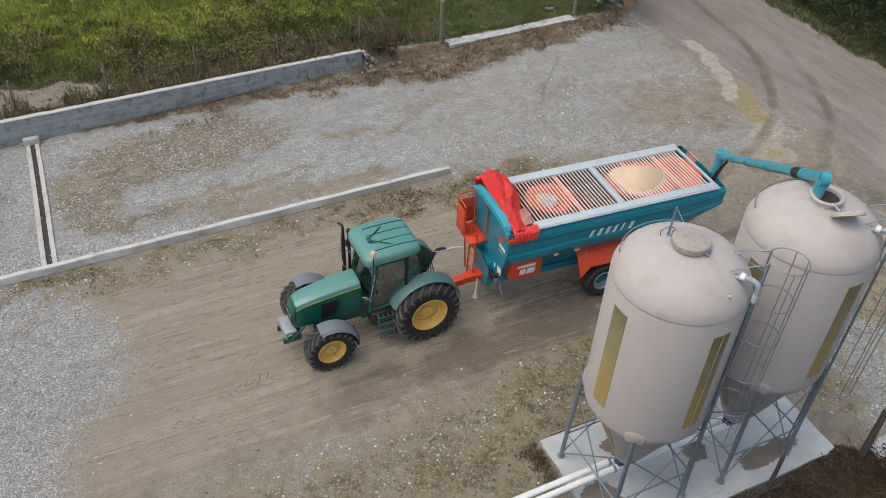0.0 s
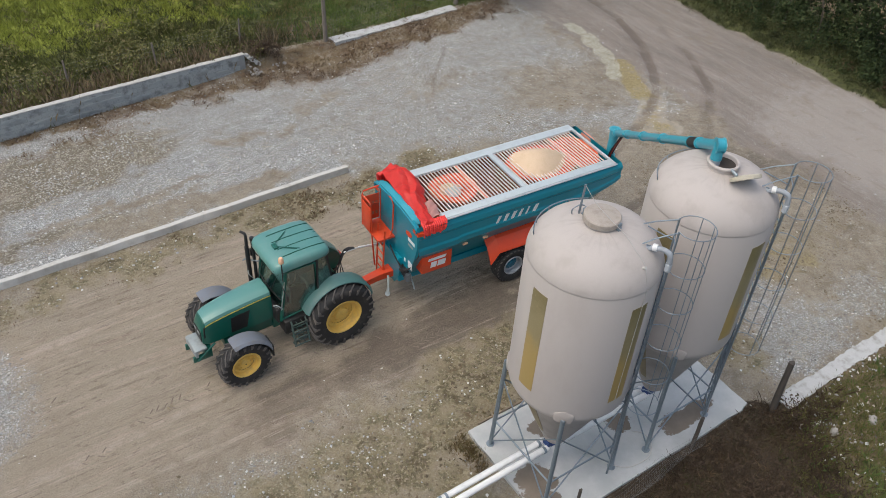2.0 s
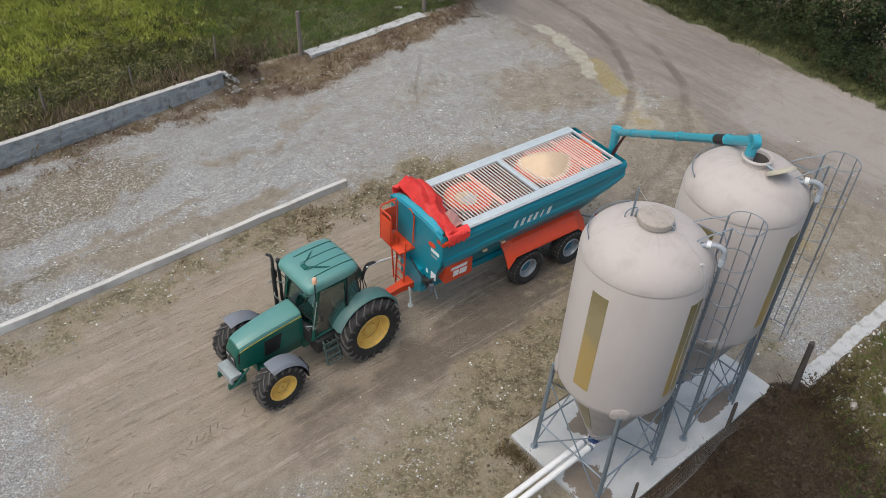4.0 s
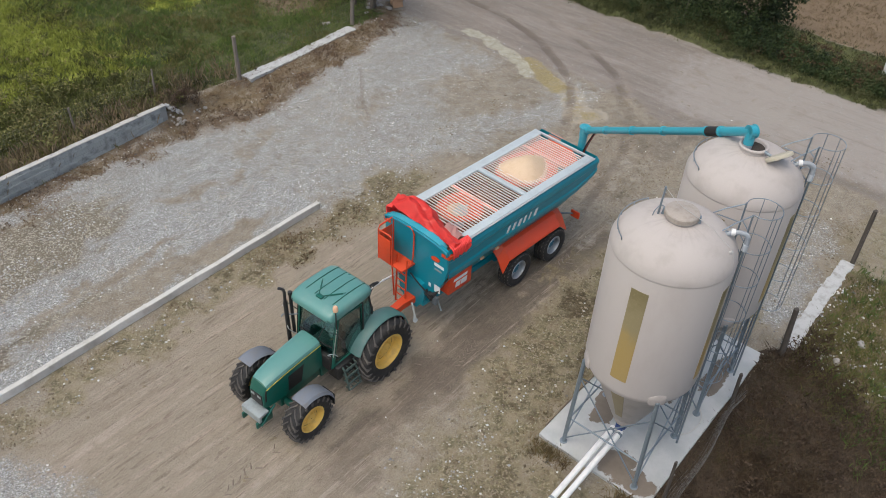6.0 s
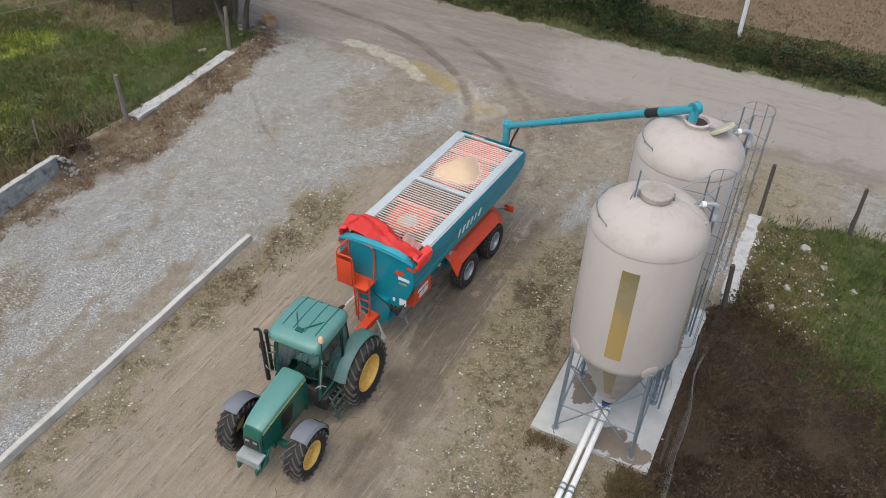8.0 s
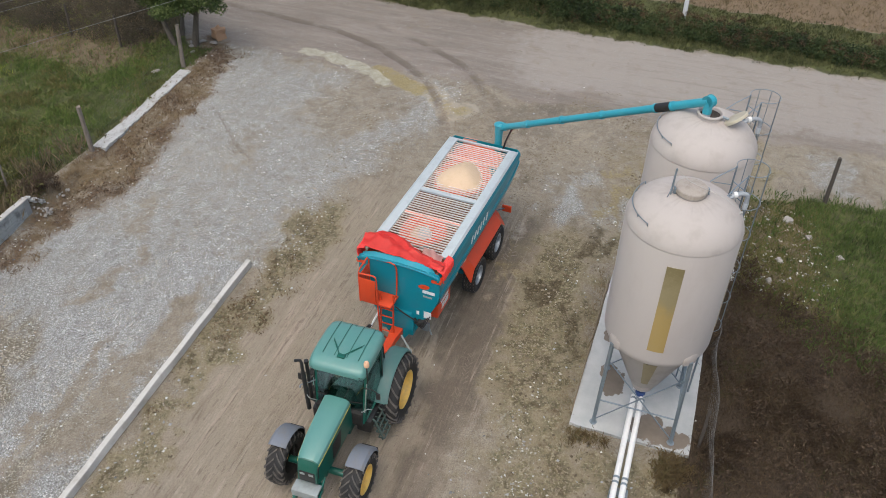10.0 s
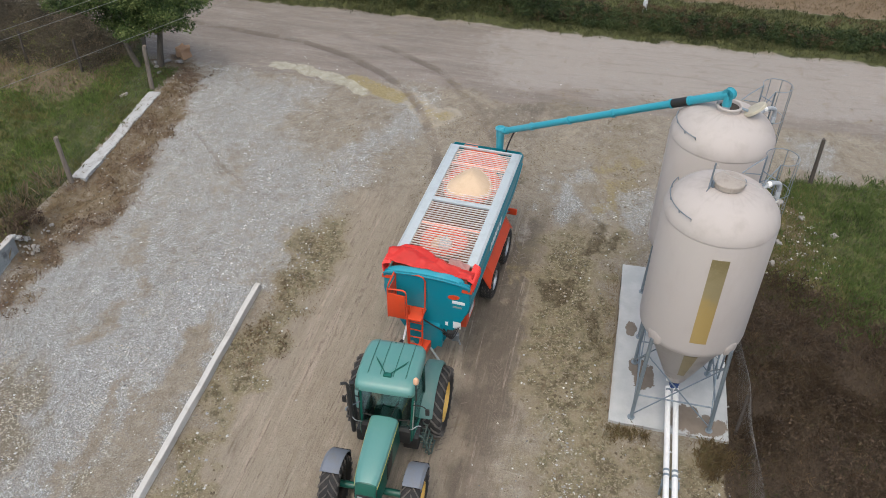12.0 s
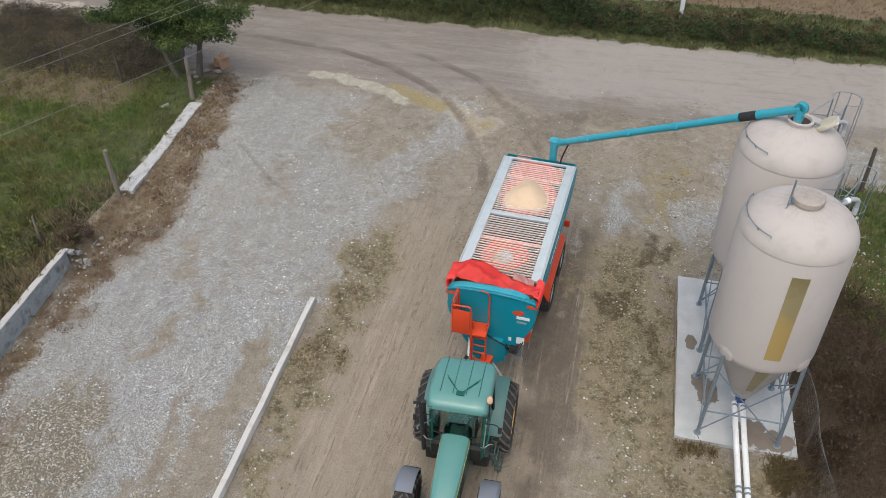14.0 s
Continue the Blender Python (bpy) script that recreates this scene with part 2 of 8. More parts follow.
M_teal = surface("teal_paint", (0.004, 0.225, 0.30), (0.03, 0.225, 0.27), 0.36, scale=1.6, fine=40, amount=0.4, vary=0.07, bump=0.04, coat=0.2)
M_teal_light = surface("arm_teal_paint", (0.035, 0.33, 0.42), (0.15, 0.38, 0.44), 0.36, scale=2, fine=40, amount=0.4, vary=0.07, bump=0.03, coat=0.2)
M_red = surface("orange_red_paint", (0.66, 0.065, 0.018), (0.38, 0.09, 0.05), 0.42, scale=2.5, fine=40, amount=0.4, vary=0.08, bump=0.04)
M_tarp = surface("red_tarpaulin", (0.93, 0.07, 0.06), (0.74, 0.045, 0.04), 0.4, scale=3, fine=7, amount=0.5, vary=0.07, bump=0.12, dist=0.02)
M_rail = surface("galvanised_rail", (0.55, 0.605, 0.612), (0.42, 0.455, 0.46), 0.45, 0.2, scale=4)
M_bar = surface("grate_bar", (0.76, 0.70, 0.64), (0.68, 0.47, 0.36), 0.5, 0.0, scale=6)
M_inside = surface("dusty_red_and_slot_dark", (0.36, 0.135, 0.08), (0.5, 0.3, 0.19), 0.85, scale=3)
M_dust_red = surface("grain_dusted_red", (0.70, 0.11, 0.05), (0.68, 0.32, 0.18), 0.75, scale=3.5, fine=30, amount=0.6, vary=0.12)
M_tarp_lining = surface("tarpaulin_lining", (0.72, 0.40, 0.36), (0.70, 0.52, 0.45), 0.6, scale=5)
M_step = surface("dark_green_step", (0.05, 0.085, 0.075), (0.12, 0.115, 0.10), 0.6, scale=5)
M_rust = surface("dusty_red_beam", (0.72, 0.30, 0.22), (0.62, 0.42, 0.32), 0.7, scale=6)
M_grain = surface("ground_grain", (0.66, 0.50, 0.345), (0.55, 0.395, 0.25), 0.95, scale=5, fine=120, amount=0.5, vary=0.15, bump=0.4, dist=0.01)
M_hose = surface("rubber_hose", (0.018, 0.018, 0.018), (0.05, 0.04, 0.04), 0.55)
M_hose_red = surface("red_hose", (0.42, 0.03, 0.02), None, 0.45)
M_white_paint = surface("white_lettering", (0.74, 0.76, 0.76), (0.5, 0.55, 0.56), 0.5, scale=5, bump=0)
M_grey_rim = surface("silver_rim", (0.40, 0.43, 0.46), (0.26, 0.24, 0.22), 0.4, 0.5, scale=5)
M_hub_blue = surface("teal_hub", (0.02, 0.16, 0.24), (0.05, 0.1, 0.12), 0.4)
M_lamp_red = surface("red_lens", (0.45, 0.015, 0.012), None, 0.2, bump=0)
M_pole_white = surface("whitewashed_pole", (0.66, 0.68, 0.70), (0.48, 0.48, 0.47), 0.8, scale=3)

M_grass = leafy("meadow_grass", [(0.035, 0.038, 0.017), (0.09, 0.10, 0.032), (0.15, 0.165, 0.042), (0.24, 0.25, 0.065)], scale=0.22)
M_grass_light = leafy("pasture_grass", [(0.042, 0.064, 0.022), (0.09, 0.138, 0.036), (0.14, 0.185, 0.048), (0.23, 0.215, 0.085)], scale=0.3)
M_lush = leafy("lush_grass", [(0.14, 0.16, 0.03), (0.25, 0.28, 0.05), (0.35, 0.38, 0.075), (0.44, 0.46, 0.12)], scale=0.3)
M_tussock = leafy("tussock_grass", [(0.055, 0.088, 0.027), (0.11, 0.165, 0.04), (0.16, 0.215, 0.055), (0.25, 0.245, 0.095)], scale=0.5)
M_dry = leafy("dry_stalks", [(0.15, 0.112, 0.07), (0.28, 0.21, 0.13), (0.13, 0.105, 0.055), (0.37, 0.285, 0.18)], scale=0.5)
M_verge = leafy("verge_grass", [(0.026, 0.028, 0.014), (0.055, 0.062, 0.023), (0.09, 0.1, 0.035), (0.135, 0.12, 0.06)], scale=0.4)
M_brown_weed = leafy("withered_weeds", [(0.044, 0.031, 0.021), (0.078, 0.055, 0.037), (0.135, 0.096, 0.06), (0.09, 0.084, 0.04)], scale=0.6)
M_rust_weed = leafy("rusty_weeds", [(0.065, 0.046, 0.026), (0.125, 0.09, 0.045), (0.19, 0.14, 0.07), (0.14, 0.125, 0.055)], scale=0.7)
M_weed = leafy("olive_weeds", [(0.06, 0.065, 0.026), (0.125, 0.132, 0.042), (0.19, 0.178, 0.064), (0.24, 0.195, 0.10)], scale=0.4)
M_thicket = leafy("brown_thicket", [(0.032, 0.03, 0.021), (0.066, 0.057, 0.039), (0.115, 0.094, 0.064), (0.082, 0.09, 0.042)], scale=0.5)
M_paddock = leafy("paddock_grass", [(0.04, 0.057, 0.02), (0.086, 0.128, 0.037), (0.132, 0.184, 0.053), (0.22, 0.22, 0.09)], scale=0.4)
M_hedge = leafy("hedge_leaves", [(0.010, 0.017, 0.008), (0.028, 0.045, 0.015), (0.055, 0.078, 0.025), (0.09, 0.08, 0.036)], scale=0.5)
M_bush = leafy("bush_leaves", [(0.006, 0.011, 0.005), (0.018, 0.03, 0.011), (0.04, 0.06, 0.02), (0.07, 0.085, 0.03)], scale=0.5)
M_bramble = leafy("withered_bramble", [(0.035, 0.03, 0.016), (0.075, 0.048, 0.026), (0.12, 0.072, 0.042), (0.085, 0.085, 0.036)], scale=0.5)
M_tree = leafy("tree_leaves", [(0.014, 0.028, 0.01), (0.042, 0.07, 0.02), (0.085, 0.12, 0.033), (0.16, 0.18, 0.065)], scale=0.9)
M_litter = leafy("dead_leaf_litter", [(0.05, 0.033, 0.022), (0.125, 0.082, 0.048), (0.215, 0.152, 0.088), (0.12, 0.1, 0.058)], scale=0.5)
M_dead = leafy("dead_weed_heads", [(0.036, 0.025, 0.018), (0.07, 0.047, 0.032), (0.11, 0.076, 0.05), (0.07, 0.062, 0.032)], scale=0.5)
M_bark = surface("tree_bark", (0.13, 0.11, 0.085), (0.06, 0.05, 0.04), 0.95, scale=4, fine=18, stretch=(3, 3, 0.5), amount=0.7, vary=0.3, bump=0.8, dist=0.03)
M_moss_tuft = leafy("sparse_weeds", [(0.085, 0.067, 0.038), (0.13, 0.112, 0.058), (0.20, 0.16, 0.09), (0.13, 0.085, 0.05)], scale=0.7)


def pebble_material():
    m, nt, bsdf = nodes_of("gravel_stones")
    geo = nt.nodes.new("ShaderNodeNewGeometry")
    ramp = nt.nodes.new("ShaderNodeValToRGB")
    tones = [(0.0, (0.09, 0.09, 0.09)), (0.2, (0.25, 0.255, 0.26)), (0.45, (0.46, 0.48, 0.49)), (0.75, (0.60, 0.61, 0.59)), (0.93, (0.72, 0.70, 0.65)), (1.0, (0.45, 0.36, 0.27))]
    els = ramp.color_ramp.elements
    while len(els) < len(tones):
        els.new(0.5)
    for e, (p, c) in zip(els, tones):
        e.position, e.color = p, (*c, 1)
    link(nt, geo.outputs["Random Per Island"], ramp.inputs["Fac"])
    # the same drifts of dusty and clean stone as in the ground under them
    drift = noise_node(nt, scaled_coords(nt, 0.35, 0.9, 1), 1.0, 5, 0.62, 0.6)
    drift_b = noise_node(nt, scaled_coords(nt, 1, 1, 1), 0.55, 4, 0.6)
    col = mix_node(nt, math_node(nt, "MULTIPLY", step_node(nt, drift, 0.46, 0.62), 0.6), ramp.outputs["Color"], (0.28, 0.27, 0.235))
    col = mix_node(nt, math_node(nt, "MULTIPLY", step_node(nt, drift_b, 0.49, 0.6), 0.6), col, (0.34, 0.295, 0.205))
    link(nt, col, bsdf.inputs["Base Color"])
    bsdf.inputs["Roughness"].default_value = 0.9
    return m


M_pebble = pebble_material()
M_clod = leafy("earth_clods", [(0.105, 0.082, 0.055), (0.17, 0.14, 0.095), (0.25, 0.21, 0.15), (0.34, 0.295, 0.22)], 0.95, 0.7)


# ---- building helpers ----
def part(name, bm, material, parent=None, label="", angle=35.0):
    """Links a bmesh as one mesh object, smooth but for edges sharper than angle."""
    bmesh.ops.recalc_face_normals(bm, faces=bm.faces)
    lim = radians(angle)
    for f in bm.faces:
        f.smooth = True
    for e in bm.edges:
        e.smooth = len(e.link_faces) == 2 and e.calc_face_angle(3.2) < lim
    me = bpy.data.meshes.new(name)
    bm.to_mesh(me)
    bm.free()
    me.materials.append(material)
    ob = new(name, me)
    if parent is not None:
        ob.parent = parent
    if label:
        ob["label"] = label
    return ob


def thing(name, m, label, category, group="", kind=""):
    ob = new(name)
    ob.empty_display_size = 0.2
    ob.matrix_world = m
    return tagged(ob, label, category, group, kind)


def quick(name, verts, faces, material, label="", category="", kind="", smooth=False):
    """A mesh from arrays."""
    me = bpy.data.meshes.new(name)
    verts = np.asarray(verts, dtype=np.float32)
    faces = np.asarray(faces, dtype=np.int32)
    k = faces.shape[1]
    me.vertices.add(len(verts))
    me.vertices.foreach_set("co", verts.ravel())
    me.loops.add(faces.size)
    me.loops.foreach_set("vertex_index", faces.ravel())
    me.polygons.add(len(faces))
    me.polygons.foreach_set("loop_start", np.arange(0, faces.size, k, dtype=np.int32))
    me.polygons.foreach_set("use_smooth", np.full(len(faces), smooth, dtype=bool))
    me.update(calc_edges=True)
    me.materials.append(material)
    ob = new(name, me)
    return tagged(ob, label, category, "", kind)


def box(bm, x0, x1, y0, y1, z0, z1, bevel=0.0, m=None):
    r = bmesh.ops.create_cube(bm, size=1.0)
    vs = r["verts"]
    bmesh.ops.scale(bm, vec=(x1 - x0, y1 - y0, z1 - z0), verts=vs)
    bmesh.ops.translate(bm, vec=((x0 + x1) / 2, (y0 + y1) / 2, (z0 + z1) / 2), verts=vs)
    if m is not None:
        bmesh.ops.transform(bm, matrix=m, verts=vs)
    if bevel:
        es = list({e for v in vs for e in v.link_edges})
        bmesh.ops.bevel(bm, geom=es, offset=bevel, segments=2, affect="EDGES", profile=0.6)
    return bm


def ring_faces(bm, rings, close=True, cap0=True, cap1=True):
    rows = [[bm.verts.new(p) for p in ring] for ring in rings]
    n = len(rows[0])
    for a, b in zip(rows, rows[1:]):
        for i in range(n if close else n - 1):
            j = (i + 1) % n
            bm.faces.new((a[i], a[j], b[j], b[i]))
    if close and cap0:
        bm.faces.new(rows[0][::-1])
    if close and cap1:
        bm.faces.new(rows[-1])
    return rows


def tube(bm, p0, p1, r0, r1=None, seg=10, caps=True):
    p0, p1 = Vector(p0), Vector(p1)
    r1 = r0 if r1 is None else r1
    q = (p1 - p0).to_track_quat("Z", "Y")
    rings = []
    for p, r in ((p0, r0), (p1, r1)):
        rings.append([p + q @ Vector((r * math.cos(a), r * math.sin(a), 0)) for a in [2 * math.pi * i / seg for i in range(seg)]])
    ring_faces(bm, rings, True, caps, caps)
    return bm


def smooth_path(pts, steps=6):
    """Points along a curve through the given ones."""
    ps = [Vector(p) for p in pts]
    out = []
    for i in range(len(ps) - 1):
        a, b, c, d = ps[max(i - 1, 0)], ps[i], ps[i + 1], ps[min(i + 2, len(ps) - 1)]
        for k in range(steps):
            t = k / steps
            out.append(0.5 * ((2 * b) + (c - a) * t + (2 * a - 5 * b + 4 * c - d) * t * t + (3 * b - a - 3 * c + d) * t ** 3))
    return out + [ps[-1]]


def pipe(bm, pts, r, seg=8, closed=False):
    """A round pipe along points."""
    ps = [Vector(p) for p in pts]
    n = len(ps)
    rings = []
    up = Vector((0.13, 0.21, 0.97)).normalized()
    for i, p in enumerate(ps):
        a = ps[i - 1] if i or closed else p
        b = ps[(i + 1) % n] if i < n - 1 or closed else p
        t = (b - a).normalized()
        s = t.cross(up)
        if s.length < 0.05:
            s = t.cross(Vector((1, 0, 0)))
        s.normalize()
        w = s.cross(t)
        rings.append([p + r * (math.cos(k) * s + math.sin(k) * w) for k in [2 * math.pi * j / seg for j in range(seg)]])
    if closed:
        rings.append(rings[0])
    ring_faces(bm, rings, True, not closed, not closed)
    if closed:
        bmesh.ops.remove_doubles(bm, verts=bm.verts, dist=1e-5)
    return bm


def lathe(bm, profile, seg=48, m=None, caps=True):
    """Turns (radius, height) pairs round z, then places the result by m."""
    m = m or Matrix()
    rings = []
    for r, z in profile:
        rings.append([m @ Vector((max(r, 1e-4) * math.cos(a), max(r, 1e-4) * math.sin(a), z)) for a in [2 * math.pi * i / seg for i in range(seg)]])
    ring_faces(bm, rings, True, caps, caps)
    return bm


def prism(bm, poly, h0, h1, m=None):
    """A polygon in x, y drawn out from h0 to h1 along z, placed by m."""
    m = m or Matrix()
    ring_faces(bm, [[m @ Vector((x, y, h)) for x, y in poly] for h in (h0, h1)])
    return bm


XZ = Matrix(((1, 0, 0, 0), (0, 0, -1, 0), (0, 1, 0, 0), (0, 0, 0, 1)))  # polygon x, y -> x, z; height -> -y
YZ = Matrix(((0, 0, 1, 0), (1, 0, 0, 0), (0, 1, 0, 0), (0, 0, 0, 1)))  # polygon x, y -> y, z; height -> x
AXLE = pose(0, 0, 0, 90, 0, 0)  # z of a lathe -> -y


def B():
    return bmesh.new()


# ---- smooth random fields over the ground ----
def lattice(x, y, scale, seed):
    """Value noise, 0 to 1."""
    u, v = np.asarray(x, dtype=np.float64) * scale, np.asarray(y, dtype=np.float64) * scale
    i, j = np.floor(u).astype(np.int64), np.floor(v).astype(np.int64)
    f, g = u - i, v - j
    f, g = f * f * (3 - 2 * f), g * g * (3 - 2 * g)

    def rnd(a, b):
        h = (a * 374761393 + b * 668265263 + seed * 1442695041) & 0xFFFFFFFF
        h = ((h ^ (h >> 13)) * 1274126177) & 0xFFFFFFFF
        return ((h ^ (h >> 16)) & 0xFFFF) / 65535.0

    return (rnd(i, j) * (1 - f) + rnd(i + 1, j) * f) * (1 - g) + (rnd(i, j + 1) * (1 - f) + rnd(i + 1, j + 1) * f) * g


def fbm(x, y, scale, seed, octaves=3):
    out, amp, tot = 0.0, 1.0, 0.0
    for k in range(octaves):
        out = out + amp * lattice(x, y, scale * 2 ** k, seed + 7 * k)
        tot += amp
        amp *= 0.5
    return out / tot


def sstep(a, b, x):
    t = np.clip((np.asarray(x, dtype=np.float64) - a) / (b - a), 0, 1)
    return t * t * (3 - 2 * t)


def near_line(x, y, pts, half, soft):
    """1 on a polyline of that half width, 0 past it."""
    best = np.full(np.shape(x), 1e9)
    for (ax, ay), (bx, by) in zip(pts, pts[1:]):
        dx, dy = bx - ax, by - ay
        t = np.clip(((x - ax) * dx + (y - ay) * dy) / (dx * dx + dy * dy), 0, 1)
        best = np.minimum(best, np.hypot(x - ax - t * dx, y - ay - t * dy))
    return 1 - sstep(half, half + soft, best)


def blob(x, y, cx, cy, rx, ry, soft=0.5):
    """1 inside an ellipse, fading over soft of its radius."""
    return 1 - sstep(1 - soft, 1 + soft * 0.4, np.hypot((x - cx) / rx, (y - cy) / ry))

# ---- the yard: one sheet of ground ----
def wall_y(x):
    return 27.66 + 0.047 * x


def kerb_y(x):
    return 19.255 + 0.0196 * x


TURN_OUTER = [(26.6, 33.0), (26.1, 29.3), (25.5, 24.2), (24.6, 21.7), (23.1, 19.4), (21.95, 18.1), (20.6, 17.2), (19.3, 16.5), (17.0, 15.6), (14.0, 15.0)]
TURN_INNER = [(26.6, 22.5), (25.8, 20.0), (24.2, 17.2), (21.6, 14.95), (19.1, 13.75), (16.0, 13.0), (13.5, 12.6)]
TURN_THIN = [(16.9, 26.0), (16.0, 24.9), (14.7, 23.6), (13.7, 22.1), (13.0, 20.6)]
SPILL = [(22.7, 26.2), (23.0, 24.7), (22.75, 23.0), (22.3, 21.8), (21.9, 20.6), (21.1, 19.4)]
SPILL_YELLOW = [(22.4, 20.6), (22.0, 19.6), (21.5, 18.9), (21.1, 18.4)]
SPILL_OCHRE = [(21.6, 18.4), (21.2, 17.5), (20.4, 16.9), (19.7, 16.4), (20.4, 15.9)]


def region(x, y):
    """How far each kind of cover holds at a place, 0 to 1."""
    w = {}
    n1 = fbm(x, y, 0.45, 3, 4) - 0.5
    n2 = fbm(x, y, 1.3, 11, 3) - 0.5
    xx, yy = x + 1.6 * n1 + 0.5 * n2, y + 1.6 * n2 + 0.8 * n1
    to_wall = wall_y(x) - y
    park = (y > kerb_y(x) + 0.05) & (x < 8.5) & (y < wall_y(x))
    strip = 0.2 + 1.15 * sstep(-3.5, 7.5, x)
    litter = np.where(x < 9.5, (1 - sstep(0.75, 1.2, (to_wall + 1.3 * n2) / strip)) * (y < 28.3),
                      sstep(25.7, 26.5, y + 1.3 * n2 - 0.17 * np.clip(x - 14.5, 0, 6)) * (1 - sstep(28.2, 28.9, y)) * (1 - sstep(20.5, 22, x)))
    litter = np.maximum(litter, 0.55 * blob(xx, yy, 1.8, 26.4, 2.6, 0.45) + 0.35 * blob(xx, yy, -2.2, 24.2, 1.1, 0.4))
    w["litter"] = np.clip(0.9 * litter + 0.7 * blob(xx, yy, 21.3, 29.2, 2.0, 1.6), 0, 1)
    g = np.where(park, 0.95 - 0.9 * blob(xx, yy, 3.0, 20.2, 4.5, 0.9) - 0.75 * blob(xx, yy, -3.4, 24.0, 0.9, 0.5)
                 - 0.8 * blob(xx, yy, 1.2, 21.5, 3.4, 0.42) - 0.7 * blob(xx, yy, 6.3, 23.9, 1.7, 0.45)
                 - 0.7 * blob(xx, yy, 5.2, 20.3, 1.6, 0.5) - 0.6 * blob(xx, yy, 8.6, 23.4, 1.3, 0.5), 0.0)
    east = (x > 8.4) * (1 - sstep(20.6, 23.2, xx)) * sstep(18.2, 20.2, yy + 0.33 * np.clip(x - 11.5, 0, 8))
    east = east * (1 - sstep(26.0, 27.5, yy - 0.4 * np.clip(x - 14.5, 0, 6)))
    bare = np.clip(blob(xx, yy, 19.2, 20.4, 3.3, 2.4) + blob(xx, yy, 14.4, 22.8, 1.9, 0.9) * 0.45 + blob(xx, yy, 10.2, 24.7, 1.3, 0.5) * 0.6, 0, 1)
    g = np.where(park, g, 0.74 * east * (1 - 0.85 * bare))
    for cx, cy, rx, ry, k in ((15.3, 10.5, 1.5, 0.8, 0.85), (12.6, 9.95, 0.8, 0.35, 0.6), (17.3, 10.2, 1.0, 0.5, 0.6), (15.2, 9.0, 0.9, 0.5, 0.5), (15.2, 7.7, 1.7, 1.0, 0.7), (15.3, 6.0, 2.0, 1.2, 0.8), (18.0, 6.0, 2.0, 0.9, 0.5),
                              (20.6, 1.2, 1.6, 1.1, 0.55), (-5.4, 15.6, 2.6, 3.6, 0.95), (-7.5, 13.5, 3.4, 5.4, 0.95), (21.5, 26.4, 1.3, 1.6, 0.6),
                              (9.5, 27.6, 0.8, 0.6, 0.8), (5.0, 9.4, 2.4, 0.7, 0.35), (1.5, 9.3, 3.0, 1.2, 0.3)):
        g = np.maximum(g, k * blob(xx, yy, cx, cy, rx, ry, 0.45))
    w["gravel"] = np.clip(g, 0, 1) * (1 - 0.75 * w["litter"])
    mo = np.zeros(np.shape(x))
    for cx, cy, rx, ry, k in ((10.2, 18.2, 2.8, 1.2, 1.0), (6.0, 18.4, 4.0, 0.9, 0.9), (0.5, 18.2, 5.0, 0.8, 0.8), (-4.5, 18.6, 2.5, 0.45, 0.9),
                              (11.4, 9.9, 3.0, 1.4, 1.0), (9.0, 9.6, 3.0, 1.5, 0.95), (6.5, 9.4, 3.0, 1.6, 0.9), (3.2, 8.8, 3.4, 1.8, 0.85),
                              (0.2, 8.2, 4.0, 2.0, 0.8), (-9.0, 14.5, 1.3, 3.0, 0.9), (13.3, 8.6, 1.4, 0.9, 0.7), (13.4, 6.5, 0.9, 0.9, 0.7),
                              (17.5, 8.2, 3.0, 1.0, 0.35), (20.0, 4.4, 3.5, 1.2, 0.6), (4.4, 6.5, 1.4, 1.3, 0.8), (2.0, 6.0, 2.6, 1.6, 0.9),
                              (19.5, 9.0, 2.4, 0.8, 0.4), (16.7, 19.6, 2.5, 0.6, 0.25), (-3.0, 8.0, 4.0, 2.0, 0.7)):
        mo = np.maximum(mo, k * blob(xx, yy, cx, cy, rx, ry, 0.6))
    w["moss"] = np.clip(mo, 0, 1)
    field_n = np.where(x < 9.5, y > wall_y(x) + 0.12, y > 28.75 + 0.3 * n2) * (1 - sstep(20.6, 21.8, x - 3.0 * sstep(29.6, 32.5, y) - 1.7 * sstep(33.0, 36.5, y) + 1.2 * n1))
    field_n = field_n * (1 - 0.9 * blob(xx, yy, -4.5, 29.2, 4.6, 0.9))
    verge = sstep(29.0, 29.9, x + 0.9 * n2)
    south = (1 - sstep(4.55, 4.95, y + 0.25 * n2 - 0.5 * (1 - sstep(12.3, 12.9, x)))) * (1 - sstep(17.4, 19.2, xx + 0.25 * (y - 2)))
    w["grass"] = np.clip(np.maximum(np.maximum(field_n, verge * (1 - sstep(34.3, 35.2, x + 0.8 * n2))), south * sstep(9.3, 12.4, xx - 0.7 * (yy - 1))), 0, 1)
    w["weed"] = np.clip(south * (1 - sstep(10.3, 12.9, xx - 0.7 * (yy - 1))), 0, 1)
    lush = sstep(31.6, 33.4, yy) * (1 - sstep(8.5, 12.5, xx)) * (1 - 0.85 * blob(xx, yy, -6.5, 34.0, 5.0, 2.2))
    lush = np.maximum(lush, 0.9 * blob(xx, yy, 15.2, 37.0, 1.6, 1.6))
    w["bright"] = np.clip(field_n * lush * (1.0 + 1.2 * n1), 0, 1)
    w["straw"] = sstep(34.4, 35.3, x + 0.7 * n2)
    w["dry"] = np.clip(field_n * (1 - sstep(0.8, 2.6, y - wall_y(np.minimum(x, 9.5)))) * (1 - sstep(9, 14, x)) + field_n * sstep(16.5, 19.0, x) * sstep(30.9, 32.3, y), 0, 1)
